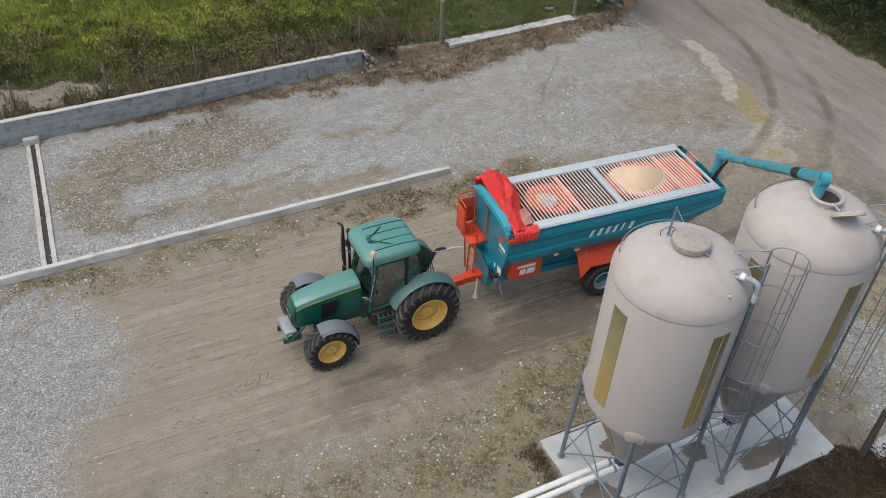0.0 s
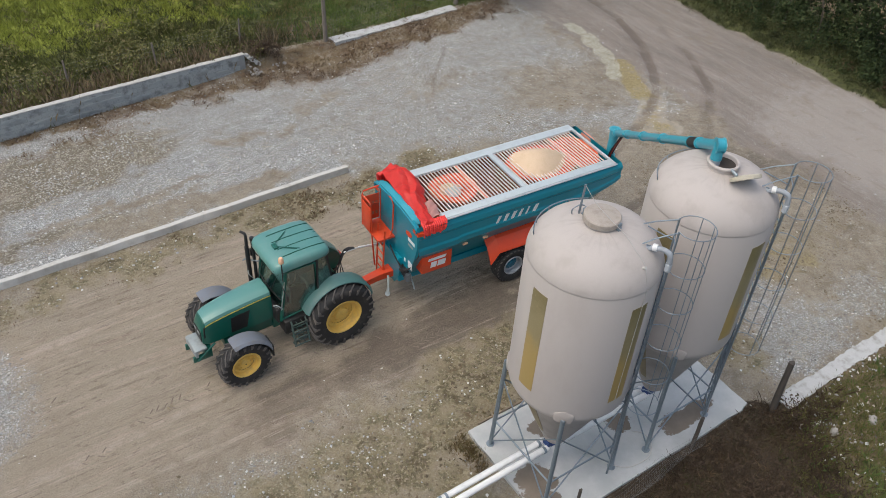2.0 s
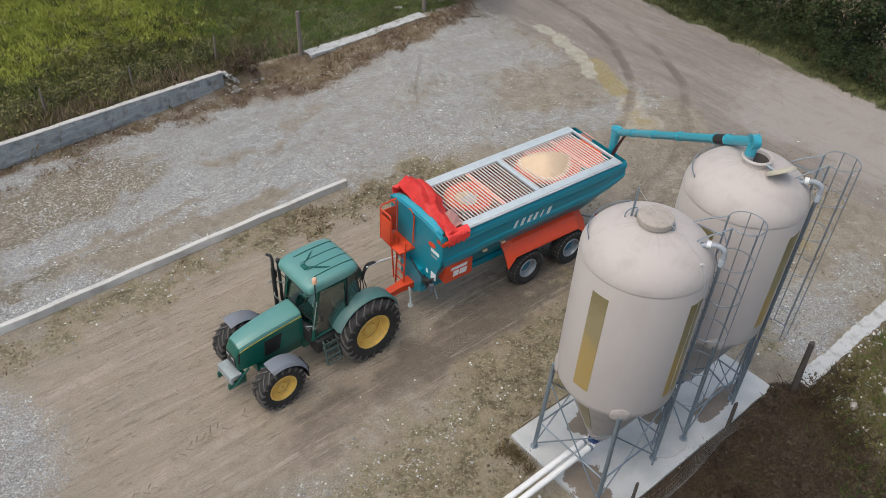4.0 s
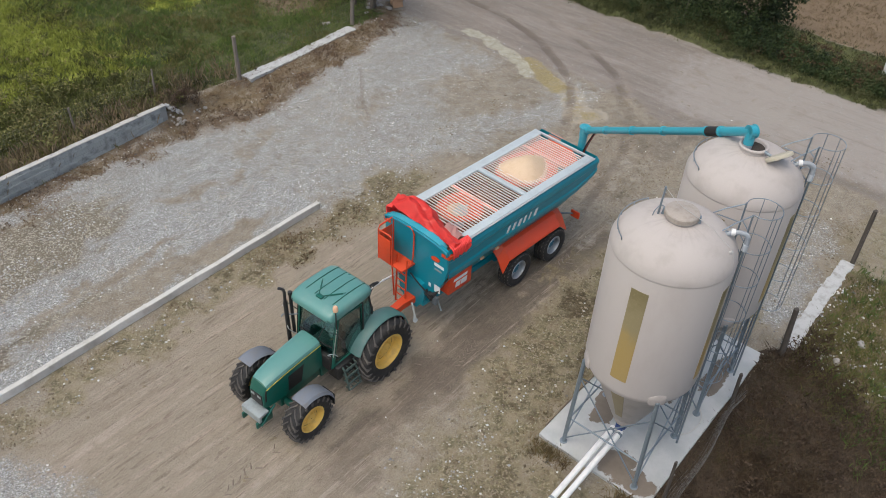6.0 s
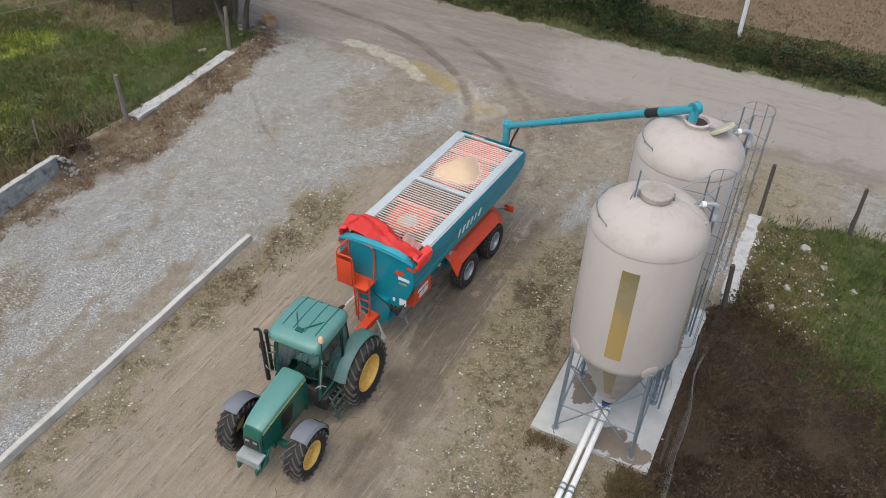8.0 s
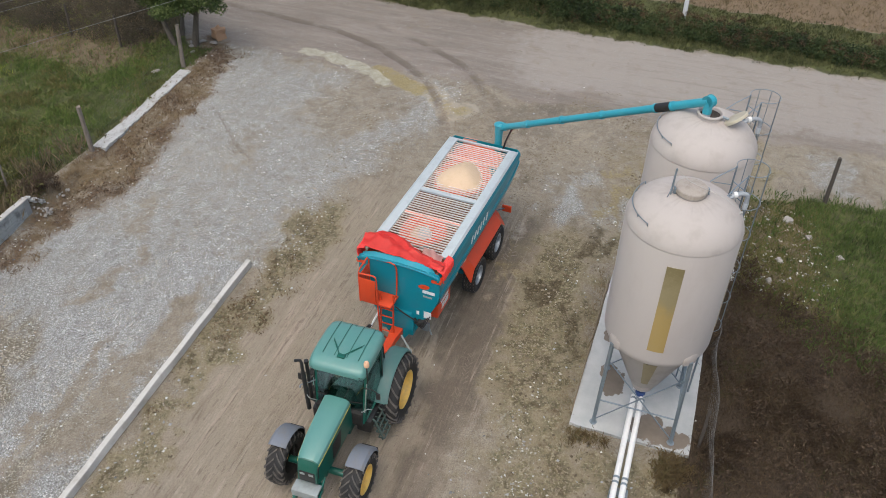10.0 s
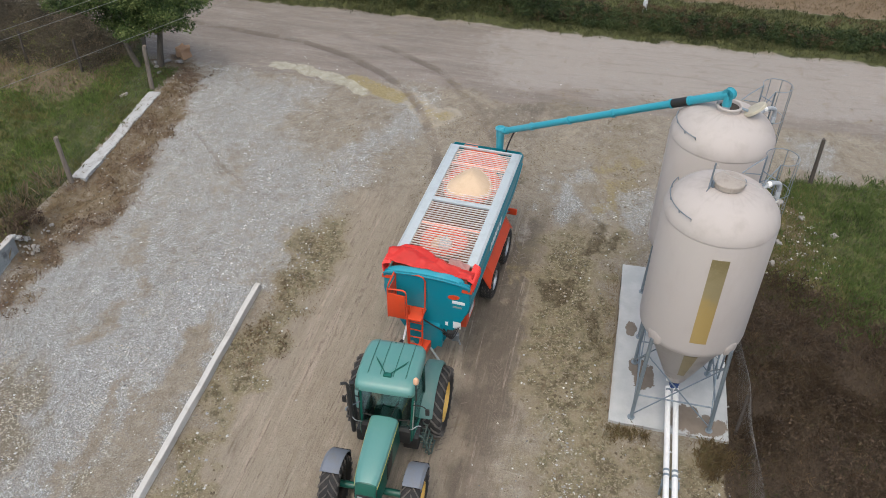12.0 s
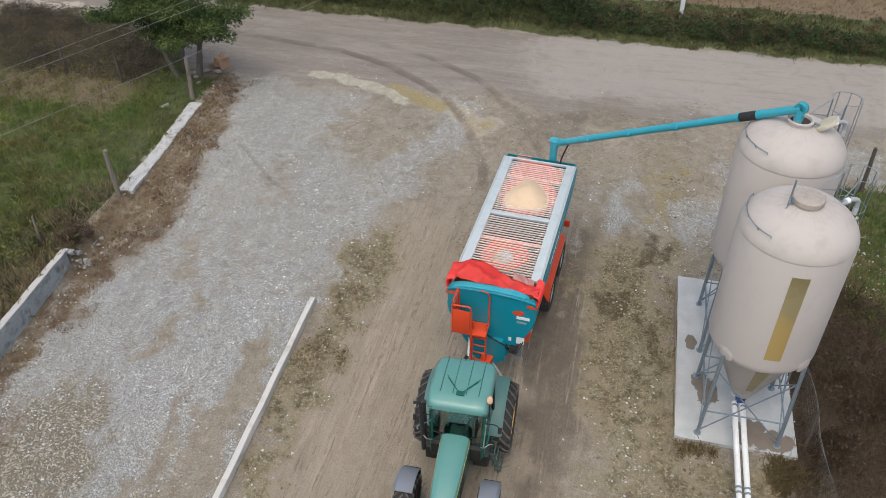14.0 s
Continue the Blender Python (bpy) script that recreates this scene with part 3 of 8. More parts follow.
    w["dry"] = np.maximum(w["dry"], south * (1 - sstep(19.5, 22.0, x)) * sstep(0.9, 2.8, yy) * 0.85)
    w["road"] = sstep(21.3, 23.5, xx) * (1 - sstep(28.9, 29.8, x))
    sx = x + 0.25 * n2
    sy = y + 0.3 * n1
    w["yellow"] = np.clip(near_line(sx, sy, SPILL_YELLOW, 0.22, 0.5) * (0.8 + 1.3 * n2) + 0.6 * blob(xx, yy, 17.5, 9.0, 1.6, 0.7) + 0.7 * near_line(sx, sy, SPILL_OCHRE, 0.12, 0.6), 0, 1)
    # where the wet spill is coloured pale for the sky it mirrors
    w["sky_sheen"] = np.clip(near_line(x + 0.7 * n2, y + 0.5 * n1, SPILL, 0.3, 0.16) * sstep(19.2, 20.2, y) * (1 - 0.75 * sstep(24.4, 25.2, y)), 0, 1)
    w["worn"] = sstep(22.3, 24.5, xx) * (1 - sstep(13.0, 17.5, yy)) * (1 - sstep(28.9, 29.8, x))
    w["pale"] = np.clip(0.3 * near_line(sx, sy, SPILL, 0.22, 0.3) * (1.0 + n2) + 1.8 * near_line(sx, sy, SPILL_OCHRE, 0.28, 0.5) * (0.8 + n1)
                        + 0.7 * blob(xx, yy, 20.1, 10.8, 1.0, 0.45) + 0.6 * blob(xx, yy, 17.6, 13.0, 1.2, 0.5) + 0.6 * blob(xx, yy, 16.3, 12.6, 0.5, 0.3) + 0.5 * blob(xx, yy, 14.0, 10.3, 0.8, 0.35) + 0.75 * near_line(x, sy, [(9.3, 10.9), (11.7, 10.95)], 0.2, 0.3) + 0.6 * near_line(x, sy, [(9.6, 11.8), (11.0, 11.5)], 0.12, 0.25) + 0.6 * near_line(x, y, [(12.9, 11.62), (13.5, 11.55)], 0.15, 0.2), 0, 1)
    w["dirty"] = np.clip(1.1 * blob(xx, yy, 0.2, 24.8, 4.4, 2.0) + blob(xx, yy, -3.2, 22.6, 1.3, 2.2) + 0.8 * blob(xx, yy, -0.5, 20.8, 3.0, 0.6), 0, 1) * park
    w["stain"] = np.clip(blob(xx, yy, 21.0, 13.4, 2.0, 1.6) * 0.6 + 0.5 * blob(xx, yy, 22.5, 11.6, 1.5, 1.8) + 0.7 * blob(xx, yy, -2.3, 24.2, 0.8, 0.3) + 0.8 * blob(xx, yy, -3.8, 23.4, 0.5, 0.3) + 0.8 * blob(xx, yy, -1.6, 20.8, 0.5, 0.22)
                         + 0.62 * blob(xx, yy, -7.6, 23.2, 2.7, 4.0) + 0.3 * blob(xx, yy, -6.5, 15.0, 3.2, 4.0) + 0.5 * blob(xx, yy, 13.6, 9.8, 1.2, 0.6) + 0.4 * blob(xx, yy, 17.3, 15.0, 2.4, 0.5), 0, 1)
    tr = np.maximum(near_line(x + 0.2 * n2, y, TURN_OUTER, 0.12, 0.22), 0.85 * near_line(x + 0.2 * n2, y, TURN_INNER, 0.1, 0.25))
    w["track"] = np.clip(tr * (0.7 + 1.2 * n2) + 0.55 * near_line(x, y, TURN_THIN, 0.04, 0.13) , 0, 1)
    w["dark"] = np.clip(0.95 * blob(xx, yy, 10.7, 10.3, 1.0, 0.6) + 0.8 * blob(xx, yy, 13.5, 9.1, 1.5, 0.6) + 0.7 * blob(xx, yy, 9.2, 9.2, 1.6, 0.6) + 0.6 * blob(xx, yy, 16.4, 11.9, 1.2, 0.25)
                        + 0.5 * blob(xx, yy, 6.3, 9.2, 1.4, 0.5) + 0.5 * blob(xx, yy, 9.6, 18.3, 1.6, 0.5) + 0.5 * blob(xx, yy, 4.2, 18.6, 1.6, 0.3) + 0.45 * blob(xx, yy, -0.5, 18.5, 1.4, 0.3), 0, 1)
    w["ochre"] = np.clip(0.8 * blob(xx, yy, 15.8, 9.0, 1.5, 0.5) + 0.7 * blob(xx, yy, 17.6, 8.3, 1.8, 0.5) + 0.5 * blob(xx, yy, 11.4, 11.5, 1.2, 0.4), 0, 1)
    lane = sstep(9.9, 11.5, yy + 0.9 * n1) * (1 - sstep(17.2, 18.4, yy)) * (1 - sstep(12.5, 16.0, x)) * sstep(-9, -6, x)
    w["lane"] = lane
    rut = np.maximum(near_line(x, sy, [(15.6, 10.6), (13.6, 11.3), (11.0, 11.65), (4.0, 11.5)], 0.2, 0.35), near_line(x, sy, [(17.5, 12.4), (14.0, 12.6), (8.0, 12.2), (2.0, 12.1)], 0.2, 0.4))
    w["wet"] = np.clip(0.55 * rut * sstep(-2.0, 3.0, x) * (0.8 + n1) + blob(xx, yy, 9.5, 11.6, 5.0, 1.2) * 1.0 + blob(xx, yy, 4.0, 11.3, 4.0, 0.9) * 0.7, 0, 1)
    return w


def ground_z(x, y):
    dip = -0.36 * sstep(19.6, 24.0, y) * (1 - sstep(9.5, 16.0, x)) * (1 - sstep(27.9, 28.2, y))
    bank = np.where(x < 9.0, 0.22, 0.12) * sstep(0.08, 0.16, y - wall_y(x)) * (1 - sstep(8.6, 12.5, x))
    dip = dip - 0.17 * sstep(23.0, 26.5, y) * (1 - sstep(-9.0, 5.0, x)) * (1 - sstep(0.05, 0.15, y - wall_y(x)))
    z = dip + bank + 0.05 * (fbm(x, y, 0.25, 5, 3) - 0.5)
    z = z - 0.045 * np.maximum(near_line(x, y, TURN_OUTER, 0.12, 0.25), near_line(x, y, TURN_INNER, 0.12, 0.25))
    return z


def ground_material():
    m, nt, bsdf = nodes_of("yard_ground")
    tc = nt.nodes.new("ShaderNodeTexCoord")
    P = tc.outputs["Object"]

    def masks(name):
        at = nt.nodes.new("ShaderNodeAttribute")
        at.attribute_name = name
        sp = nt.nodes.new("ShaderNodeSeparateColor")
        link(nt, at.outputs["Color"], sp.inputs["Color"])
        return [*sp.outputs[:3], at.outputs["Alpha"]]

    gravel, litter, moss, grass = masks("cover_a")
    road, yellow, track, weed = masks("cover_b")
    straw, pale, bright, lane = masks("cover_c")
    dry, wet, dirty, stain = masks("cover_d")
    dark, ochre, sky_sheen, worn = masks("cover_e")
    big = noise_node(nt, P, 0.5, 5, 0.6)
    mid = noise_node(nt, P, 2.6, 5, 0.65)
    fine = noise_node(nt, P, 14, 5, 0.7)
    grit = noise_node(nt, P, 55, 3, 0.7)
    streak_v = scaled_coords(nt, 0.22, 3.4, 1)
    streak = noise_node(nt, streak_v, 1.0, 5, 0.65, 0.9)
    streak_b = noise_node(nt, scaled_coords(nt, 0.5, 3.2, 1), 1.0, 5, 0.7, 0.8)

    def over(col, mask, colour, noise_a, k=0.9, lo=0.35, hi=0.65, most=1.0):
        f = math_node(nt, "ADD", mask, math_node(nt, "MULTIPLY", math_node(nt, "SUBTRACT", noise_a, 0.5), k))
        f = math_node(nt, "MULTIPLY", step_node(nt, f, lo, hi), most)
        return mix_node(nt, f, col, colour)

    # bare earth, paler where it is dry, with long wheel streaks in the lane
    speck = nt.nodes.new("ShaderNodeTexVoronoi")
    speck.inputs["Scale"].default_value = 9.0
    link(nt, P, speck.inputs["Vector"])
    speck2 = nt.nodes.new("ShaderNodeTexVoronoi")
    speck2.inputs["Scale"].default_value = 24.0
    link(nt, P, speck2.inputs["Vector"])
    bits = math_node(nt, "SUBTRACT", 1.0, step_node(nt, speck.outputs["Distance"], 0.12, 0.24))
    bits2 = math_node(nt, "SUBTRACT", 1.0, step_node(nt, speck2.outputs["Distance"], 0.16, 0.3))
    smudge = noise_node(nt, P, 0.9, 5, 0.6, 1.6)
    earth = mix_node(nt, step_node(nt, big, 0.3, 0.7), (0.20, 0.168, 0.126), (0.285, 0.247, 0.19))
    earth = mix_node(nt, step_node(nt, mid, 0.3, 0.75), earth, (0.28, 0.245, 0.184))
    earth = mix_node(nt, math_node(nt, "MULTIPLY", step_node(nt, smudge, 0.52, 0.66), 0.5), earth, (0.155, 0.127, 0.097))
    earth = mix_node(nt, math_node(nt, "MULTIPLY", math_node(nt, "SUBTRACT", 1.0, step_node(nt, smudge, 0.32, 0.42)), 0.55), earth, (0.36, 0.317, 0.245))
    earth = mix_node(nt, math_node(nt, "MULTIPLY", step_node(nt, fine, 0.52, 0.72), 0.5), earth, (0.15, 0.122, 0.095))
    earth = mix_node(nt, math_node(nt, "MULTIPLY", step_node(nt, grit, 0.5, 0.75), 0.5), earth, (0.42, 0.37, 0.30))
    earth = mix_node(nt, math_node(nt, "MULTIPLY", math_node(nt, "MULTIPLY", bits, step_node(nt, mid, 0.45, 0.65)), 0.3), earth, (0.46, 0.41, 0.34))
    earth = mix_node(nt, math_node(nt, "MULTIPLY", math_node(nt, "MULTIPLY", bits2, step_node(nt, fine, 0.48, 0.62)), 0.4), earth, (0.46, 0.42, 0.36))
    sl = math_node(nt, "MULTIPLY", math_node(nt, "MULTIPLY", step_node(nt, streak, 0.47, 0.66), step_node(nt, mid, 0.3, 0.55)), math_node(nt, "MULTIPLY", lane, 0.75))
    earth = mix_node(nt, math_node(nt, "MULTIPLY", lane, 0.65), earth, (0.33, 0.28, 0.213))
    earth = mix_node(nt, sl, earth, (0.40, 0.325, 0.258))
    sd = math_node(nt, "MULTIPLY", step_node(nt, streak_b, 0.53, 0.7), math_node(nt, "MULTIPLY", lane, 0.3))
    earth = mix_node(nt, sd, earth, (0.13, 0.10, 0.076))
    damp = math_node(nt, "ADD", math_node(nt, "MULTIPLY", streak, 0.55), math_node(nt, "MULTIPLY", smudge, 0.45))
    earth = over(earth, wet, (0.115, 0.092, 0.072), damp, 1.8, 0.15, 1.15, 0.8)
    chop = noise_node(nt, scaled_coords(nt, 1.6, 5.5, 1), 1.0, 5, 0.72, 0.5)
    earth = mix_node(nt, math_node(nt, "MULTIPLY", step_node(nt, chop, 0.6, 0.66), math_node(nt, "MULTIPLY", lane, 0.38)), earth, (0.105, 0.082, 0.062))
    earth = mix_node(nt, math_node(nt, "MULTIPLY", math_node(nt, "SUBTRACT", 1.0, step_node(nt, chop, 0.32, 0.42)), math_node(nt, "MULTIPLY", lane, 0.22)), earth, (0.40, 0.34, 0.28))
    # thin dry ridges beside the ruts
    ridge = noise_node(nt, scaled_coords(nt, 0.16, 4.5, 1), 1.0, 4, 0.6, 0.7)
    ridge = math_node(nt, "MULTIPLY", step_node(nt, ridge, 0.575, 0.61), math_node(nt, "SUBTRACT", 1.0, step_node(nt, ridge, 0.62, 0.66)))
    ridge = math_node(nt, "MULTIPLY", math_node(nt, "MULTIPLY", ridge, lane), step_node(nt, mid, 0.35, 0.56))
    earth = mix_node(nt, math_node(nt, "MULTIPLY", ridge, 0.6), earth, (0.41, 0.345, 0.28))
    score = noise_node(nt, scaled_coords(nt, 0.3, 7.0, 1), 1.0, 5, 0.65, 0.9)
    cut_line = math_node(nt, "MULTIPLY", step_node(nt, score, 0.56, 0.60), math_node(nt, "MULTIPLY", lane, 0.5))
    earth = mix_node(nt, math_node(nt, "MULTIPLY", cut_line, step_node(nt, mid, 0.42, 0.6)), earth, (0.125, 0.098, 0.075))
    rub = math_node(nt, "MULTIPLY", math_node(nt, "SUBTRACT", 1.0, step_node(nt, score, 0.34, 0.43)), math_node(nt, "MULTIPLY", lane, 0.3))
    earth = mix_node(nt, math_node(nt, "MULTIPLY", rub, step_node(nt, mid, 0.4, 0.6)), earth, (0.43, 0.36, 0.295))
    earth = over(earth, stain, (0.115, 0.098, 0.083), damp, 1.6, 0.2, 1.1, 0.75)
    mottle = noise_node(nt, P, 3.0, 5, 0.72, 0.9)
    loose = math_node(nt, "SUBTRACT", 0.42, math_node(nt, "MULTIPLY", lane, 0.3))
    earth = mix_node(nt, math_node(nt, "MULTIPLY", step_node(nt, mottle, 0.53, 0.63), loose), earth, (0.135, 0.11, 0.084))
    earth = mix_node(nt, math_node(nt, "MULTIPLY", math_node(nt, "SUBTRACT", 1.0, step_node(nt, mottle, 0.36, 0.45)), loose), earth, (0.40, 0.35, 0.28))
    # clods and crumbs
    clod = noise_node(nt, P, 28, 4, 0.75, 0.3)
    firm = math_node(nt, "SUBTRACT", 0.46, math_node(nt, "MULTIPLY", lane, 0.34))
    earth = mix_node(nt, math_node(nt, "MULTIPLY", step_node(nt, clod, 0.53, 0.63), firm), earth, (0.11, 0.09, 0.07))
    earth = mix_node(nt, math_node(nt, "MULTIPLY", math_node(nt, "SUBTRACT", 1.0, step_node(nt, clod, 0.37, 0.46)), firm), earth, (0.43, 0.375, 0.30))
    # road
    rd = mix_node(nt, step_node(nt, noise_node(nt, scaled_coords(nt, 1.2, 0.2, 1), 1.0, 5, 0.6), 0.3, 0.75), (0.205, 0.177, 0.15), (0.275, 0.24, 0.207))
    rd = mix_node(nt, math_node(nt, "MULTIPLY", step_node(nt, grit, 0.55, 0.8), 0.4), rd, (0.40, 0.36, 0.315))
    drag = noise_node(nt, scaled_coords(nt, 1.7, 0.22, 1), 1.0, 6, 0.68, 2.2)
    rd = mix_node(nt, math_node(nt, "MULTIPLY", step_node(nt, drag, 0.5, 0.7), 0.4), rd, (0.15, 0.125, 0.105))
    rd = mix_node(nt, math_node(nt, "MULTIPLY", math_node(nt, "SUBTRACT", 1.0, step_node(nt, drag, 0.3, 0.48)), 0.4), rd, (0.36, 0.315, 0.275))
    rd = over(rd, worn, (0.345, 0.31, 0.275), mid, 0.9, 0.2, 0.9, 0.85)
    rd = mix_node(nt, math_node(nt, "MULTIPLY", step_node(nt, drag, 0.5, 0.7), 0.35), rd, (0.20, 0.165, 0.138))
    rd = mix_node(nt, math_node(nt, "MULTIPLY", step_node(nt, smudge, 0.5, 0.7), 0.25), rd, (0.21, 0.17, 0.14))
    rd = mix_node(nt, math_node(nt, "MULTIPLY", math_node(nt, "SUBTRACT", 1.0, step_node(nt, clod, 0.36, 0.45)), 0.35), rd, (0.46, 0.42, 0.37))
    col = over(earth, road, rd, mid, 0.8, 0.3, 0.7)
    # gravel: crushed stone, each chip its own grey
    vor = nt.nodes.new("ShaderNodeTexVoronoi")
    vor.inputs["Scale"].default_value = 27
    link(nt, P, vor.inputs["Vector"])
    ramp = nt.nodes.new("ShaderNodeValToRGB")
    ramp.color_ramp.elements[0].color = (0.13, 0.133, 0.135, 1)
    ramp.color_ramp.elements[1].color = (0.82, 0.85, 0.845, 1)
    sepc = nt.nodes.new("ShaderNodeSeparateColor")
    link(nt, vor.outputs["Color"], sepc.inputs["Color"])
    link(nt, sepc.outputs[0], ramp.inputs["Fac"])
    patch = noise_node(nt, scaled_coords(nt, 0.35, 0.9, 1), 1.0, 5, 0.62, 0.6)
    patch_b = noise_node(nt, scaled_coords(nt, 0.5, 1.1, 1), 1.7, 4, 0.6, 0.8)
    chips = mix_node(nt, 0.35, ramp.outputs["Color"], mix_node(nt, step_node(nt, mid, 0.3, 0.7), (0.45, 0.485, 0.505), (0.56, 0.585, 0.575)))
    chips = mix_node(nt, math_node(nt, "MULTIPLY", step_node(nt, patch, 0.52, 0.66), 0.5), chips, (0.33, 0.32, 0.285))
    clump = noise_node(nt, P, 3.8, 5, 0.75, 0.5)
    chips = mix_node(nt, math_node(nt, "MULTIPLY", step_node(nt, clump, 0.53, 0.63), 0.45), chips, (0.145, 0.143, 0.132))
    chips = mix_node(nt, math_node(nt, "MULTIPLY", math_node(nt, "SUBTRACT", 1.0, step_node(nt, clump, 0.36, 0.45)), 0.45), chips, (0.52, 0.53, 0.525))
    chips = mix_node(nt, math_node(nt, "MULTIPLY", step_node(nt, patch_b, 0.53, 0.64), 0.45), chips, (0.54, 0.54, 0.53))
    chips = mix_node(nt, math_node(nt, "MULTIPLY", step_node(nt, fine, 0.53, 0.62), 0.55), chips, (0.14, 0.137, 0.125))
    chips = mix_node(nt, math_node(nt, "MULTIPLY", math_node(nt, "SUBTRACT", 1.0, step_node(nt, fine, 0.38, 0.48)), 0.5), chips, (0.60, 0.60, 0.575))
    chips = mix_node(nt, math_node(nt, "MULTIPLY", step_node(nt, vor.outputs["Distance"], 0.36, 0.6), 0.62), chips, (0.085, 0.08, 0.072))
    grain = nt.nodes.new("ShaderNodeTexVoronoi")
    grain.inputs["Scale"].default_value = 62
    link(nt, P, grain.inputs["Vector"])
    sepg = nt.nodes.new("ShaderNodeSeparateColor")
    link(nt, grain.outputs["Color"], sepg.inputs["Color"])
    chips = mix_node(nt, math_node(nt, "MULTIPLY", step_node(nt, sepg.outputs[0], 0.72, 0.9), 0.45), chips, (0.09, 0.088, 0.082))
    chips = mix_node(nt, math_node(nt, "MULTIPLY", step_node(nt, sepg.outputs[1], 0.72, 0.9), 0.4), chips, (0.58, 0.57, 0.53))
    olive = mix_node(nt, step_node(nt, sepc.outputs[1], 0.5, 0.95), (0.10, 0.082, 0.052), (0.50, 0.46, 0.36))
    olive = mix_node(nt, math_node(nt, "MULTIPLY", step_node(nt, mid, 0.4, 0.66), 0.6), olive, (0.16, 0.125, 0.075))
    chips = over(chips, dirty, olive, patch_b, 1.6, 0.2, 0.9, 0.85)
    chips = over(chips, stain, (0.085, 0.06, 0.04), mid, 1.4, 0.3, 0.9, 0.85)
    soft_edge = math_node(nt, "ADD", math_node(nt, "MULTIPLY", mid, 0.5), math_node(nt, "ADD", math_node(nt, "MULTIPLY", fine, 0.3), math_node(nt, "MULTIPLY", sepc.outputs[1], 0.2)))
    packed = math_node(nt, "MULTIPLY", lane, math_node(nt, "SUBTRACT", 1.0, step_node(nt, gravel, 0.02, 0.3)))
    col = mix_node(nt, packed, over(col, gravel, chips, soft_edge, 3.0, -0.05, 1.1, 0.92), col)
    # spills, tyre marks
    crumb = math_node(nt, "ADD", math_node(nt, "MULTIPLY", mid, 0.5), math_node(nt, "MULTIPLY", fine, 0.5))
    col = over(col, pale, mix_node(nt, step_node(nt, big, 0.4, 0.6), (0.40, 0.37, 0.315), (0.43, 0.365, 0.27)), math_node(nt, "ADD", math_node(nt, "MULTIPLY", crumb, 0.5), math_node(nt, "MULTIPLY", smudge, 0.5)), 4.0, 0.35, 1.1, 0.75)
    col = over(col, yellow, mix_node(nt, step_node(nt, fine, 0.35, 0.65), (0.20, 0.16, 0.07), (0.40, 0.33, 0.17)), math_node(nt, "ADD", math_node(nt, "MULTIPLY", crumb, 0.5), math_node(nt, "MULTIPLY", smudge, 0.5)), 3.6, 0.35, 1.0, 0.88)
    # sky reflection on the wet spill, mixed in as pale colour
    col = over(col, sky_sheen, mix_node(nt, step_node(nt, mid, 0.35, 0.65), (0.33, 0.31, 0.23), (0.46, 0.435, 0.35)), math_node(nt, "ADD", math_node(nt, "MULTIPLY", fine, 0.5), math_node(nt, "MULTIPLY", mid, 0.5)), 2.4, 0.38, 0.75, 0.8)
    col = over(col, track, (0.135, 0.108, 0.088), fine, 1.2, 0.2, 0.9, 0.7)
    # moss, litter, grass, weeds, stubble
    mossy = mix_node(nt, step_node(nt, noise_node(nt, P, 6.0, 5, 0.7), 0.35, 0.65), (0.068, 0.062, 0.03), (0.235, 0.205, 0.11))
    mossy = mix_node(nt, math_node(nt, "MULTIPLY", step_node(nt, smudge, 0.5, 0.62), 0.5), mossy, (0.075, 0.055, 0.036))
    tuft = noise_node(nt, P, 11.0, 4, 0.75, 0.4)
    mossy = mix_node(nt, math_node(nt, "MULTIPLY", step_node(nt, tuft, 0.54, 0.63), 0.65), mossy, (0.075, 0.062, 0.036))
    mossy = mix_node(nt, math_node(nt, "MULTIPLY", math_node(nt, "SUBTRACT", 1.0, step_node(nt, tuft, 0.40, 0.47)), 0.85), mossy, (0.41, 0.36, 0.26))
    col = over(col, moss, (0.285, 0.243, 0.152), smudge, 1.6, 0.1, 0.9, 0.7)
    tussock = noise_node(nt, P, 4.2, 5, 0.72, 0.6)
    mossy = mix_node(nt, math_node(nt, "MULTIPLY", step_node(nt, tussock, 0.55, 0.62), 0.7), mossy, (0.075, 0.06, 0.034))
    mossy = mix_node(nt, math_node(nt, "MULTIPLY", math_node(nt, "SUBTRACT", 1.0, step_node(nt, tussock, 0.36, 0.44)), 0.6), mossy, (0.42, 0.365, 0.255))
    mossy = mix_node(nt, math_node(nt, "MULTIPLY", step_node(nt, noise_node(nt, P, 2.2, 5, 0.7, 0.8), 0.57, 0.64), 0.7), mossy, (0.12, 0.072, 0.04))
    col = over(col, moss, mossy, math_node(nt, "ADD", math_node(nt, "MULTIPLY", mid, 0.6), math_node(nt, "MULTIPLY", smudge, 0.4)), 3.4, 0.35, 1.15, 0.82)
    col = over(col, ochre, mix_node(nt, step_node(nt, fine, 0.35, 0.65), (0.21, 0.17, 0.085), (0.35, 0.29, 0.165)), smudge, 2.4, 0.3, 0.95, 0.75)
    col = over(col, dark, mix_node(nt, step_node(nt, fine, 0.4, 0.66), (0.058, 0.046, 0.027), (0.145, 0.115, 0.066)), math_node(nt, "ADD", math_node(nt, "MULTIPLY", smudge, 0.55), math_node(nt, "MULTIPLY", mid, 0.45)), 3.0, 0.3, 0.9, 0.85)
    rust = mix_node(nt, step_node(nt, fine, 0.35, 0.62), (0.05, 0.035, 0.024), (0.19, 0.128, 0.078))
    rust = mix_node(nt, math_node(nt, "MULTIPLY", step_node(nt, big, 0.42, 0.56), 0.8), rust, mix_node(nt, fine, (0.085, 0.062, 0.032), (0.27, 0.20, 0.11)))
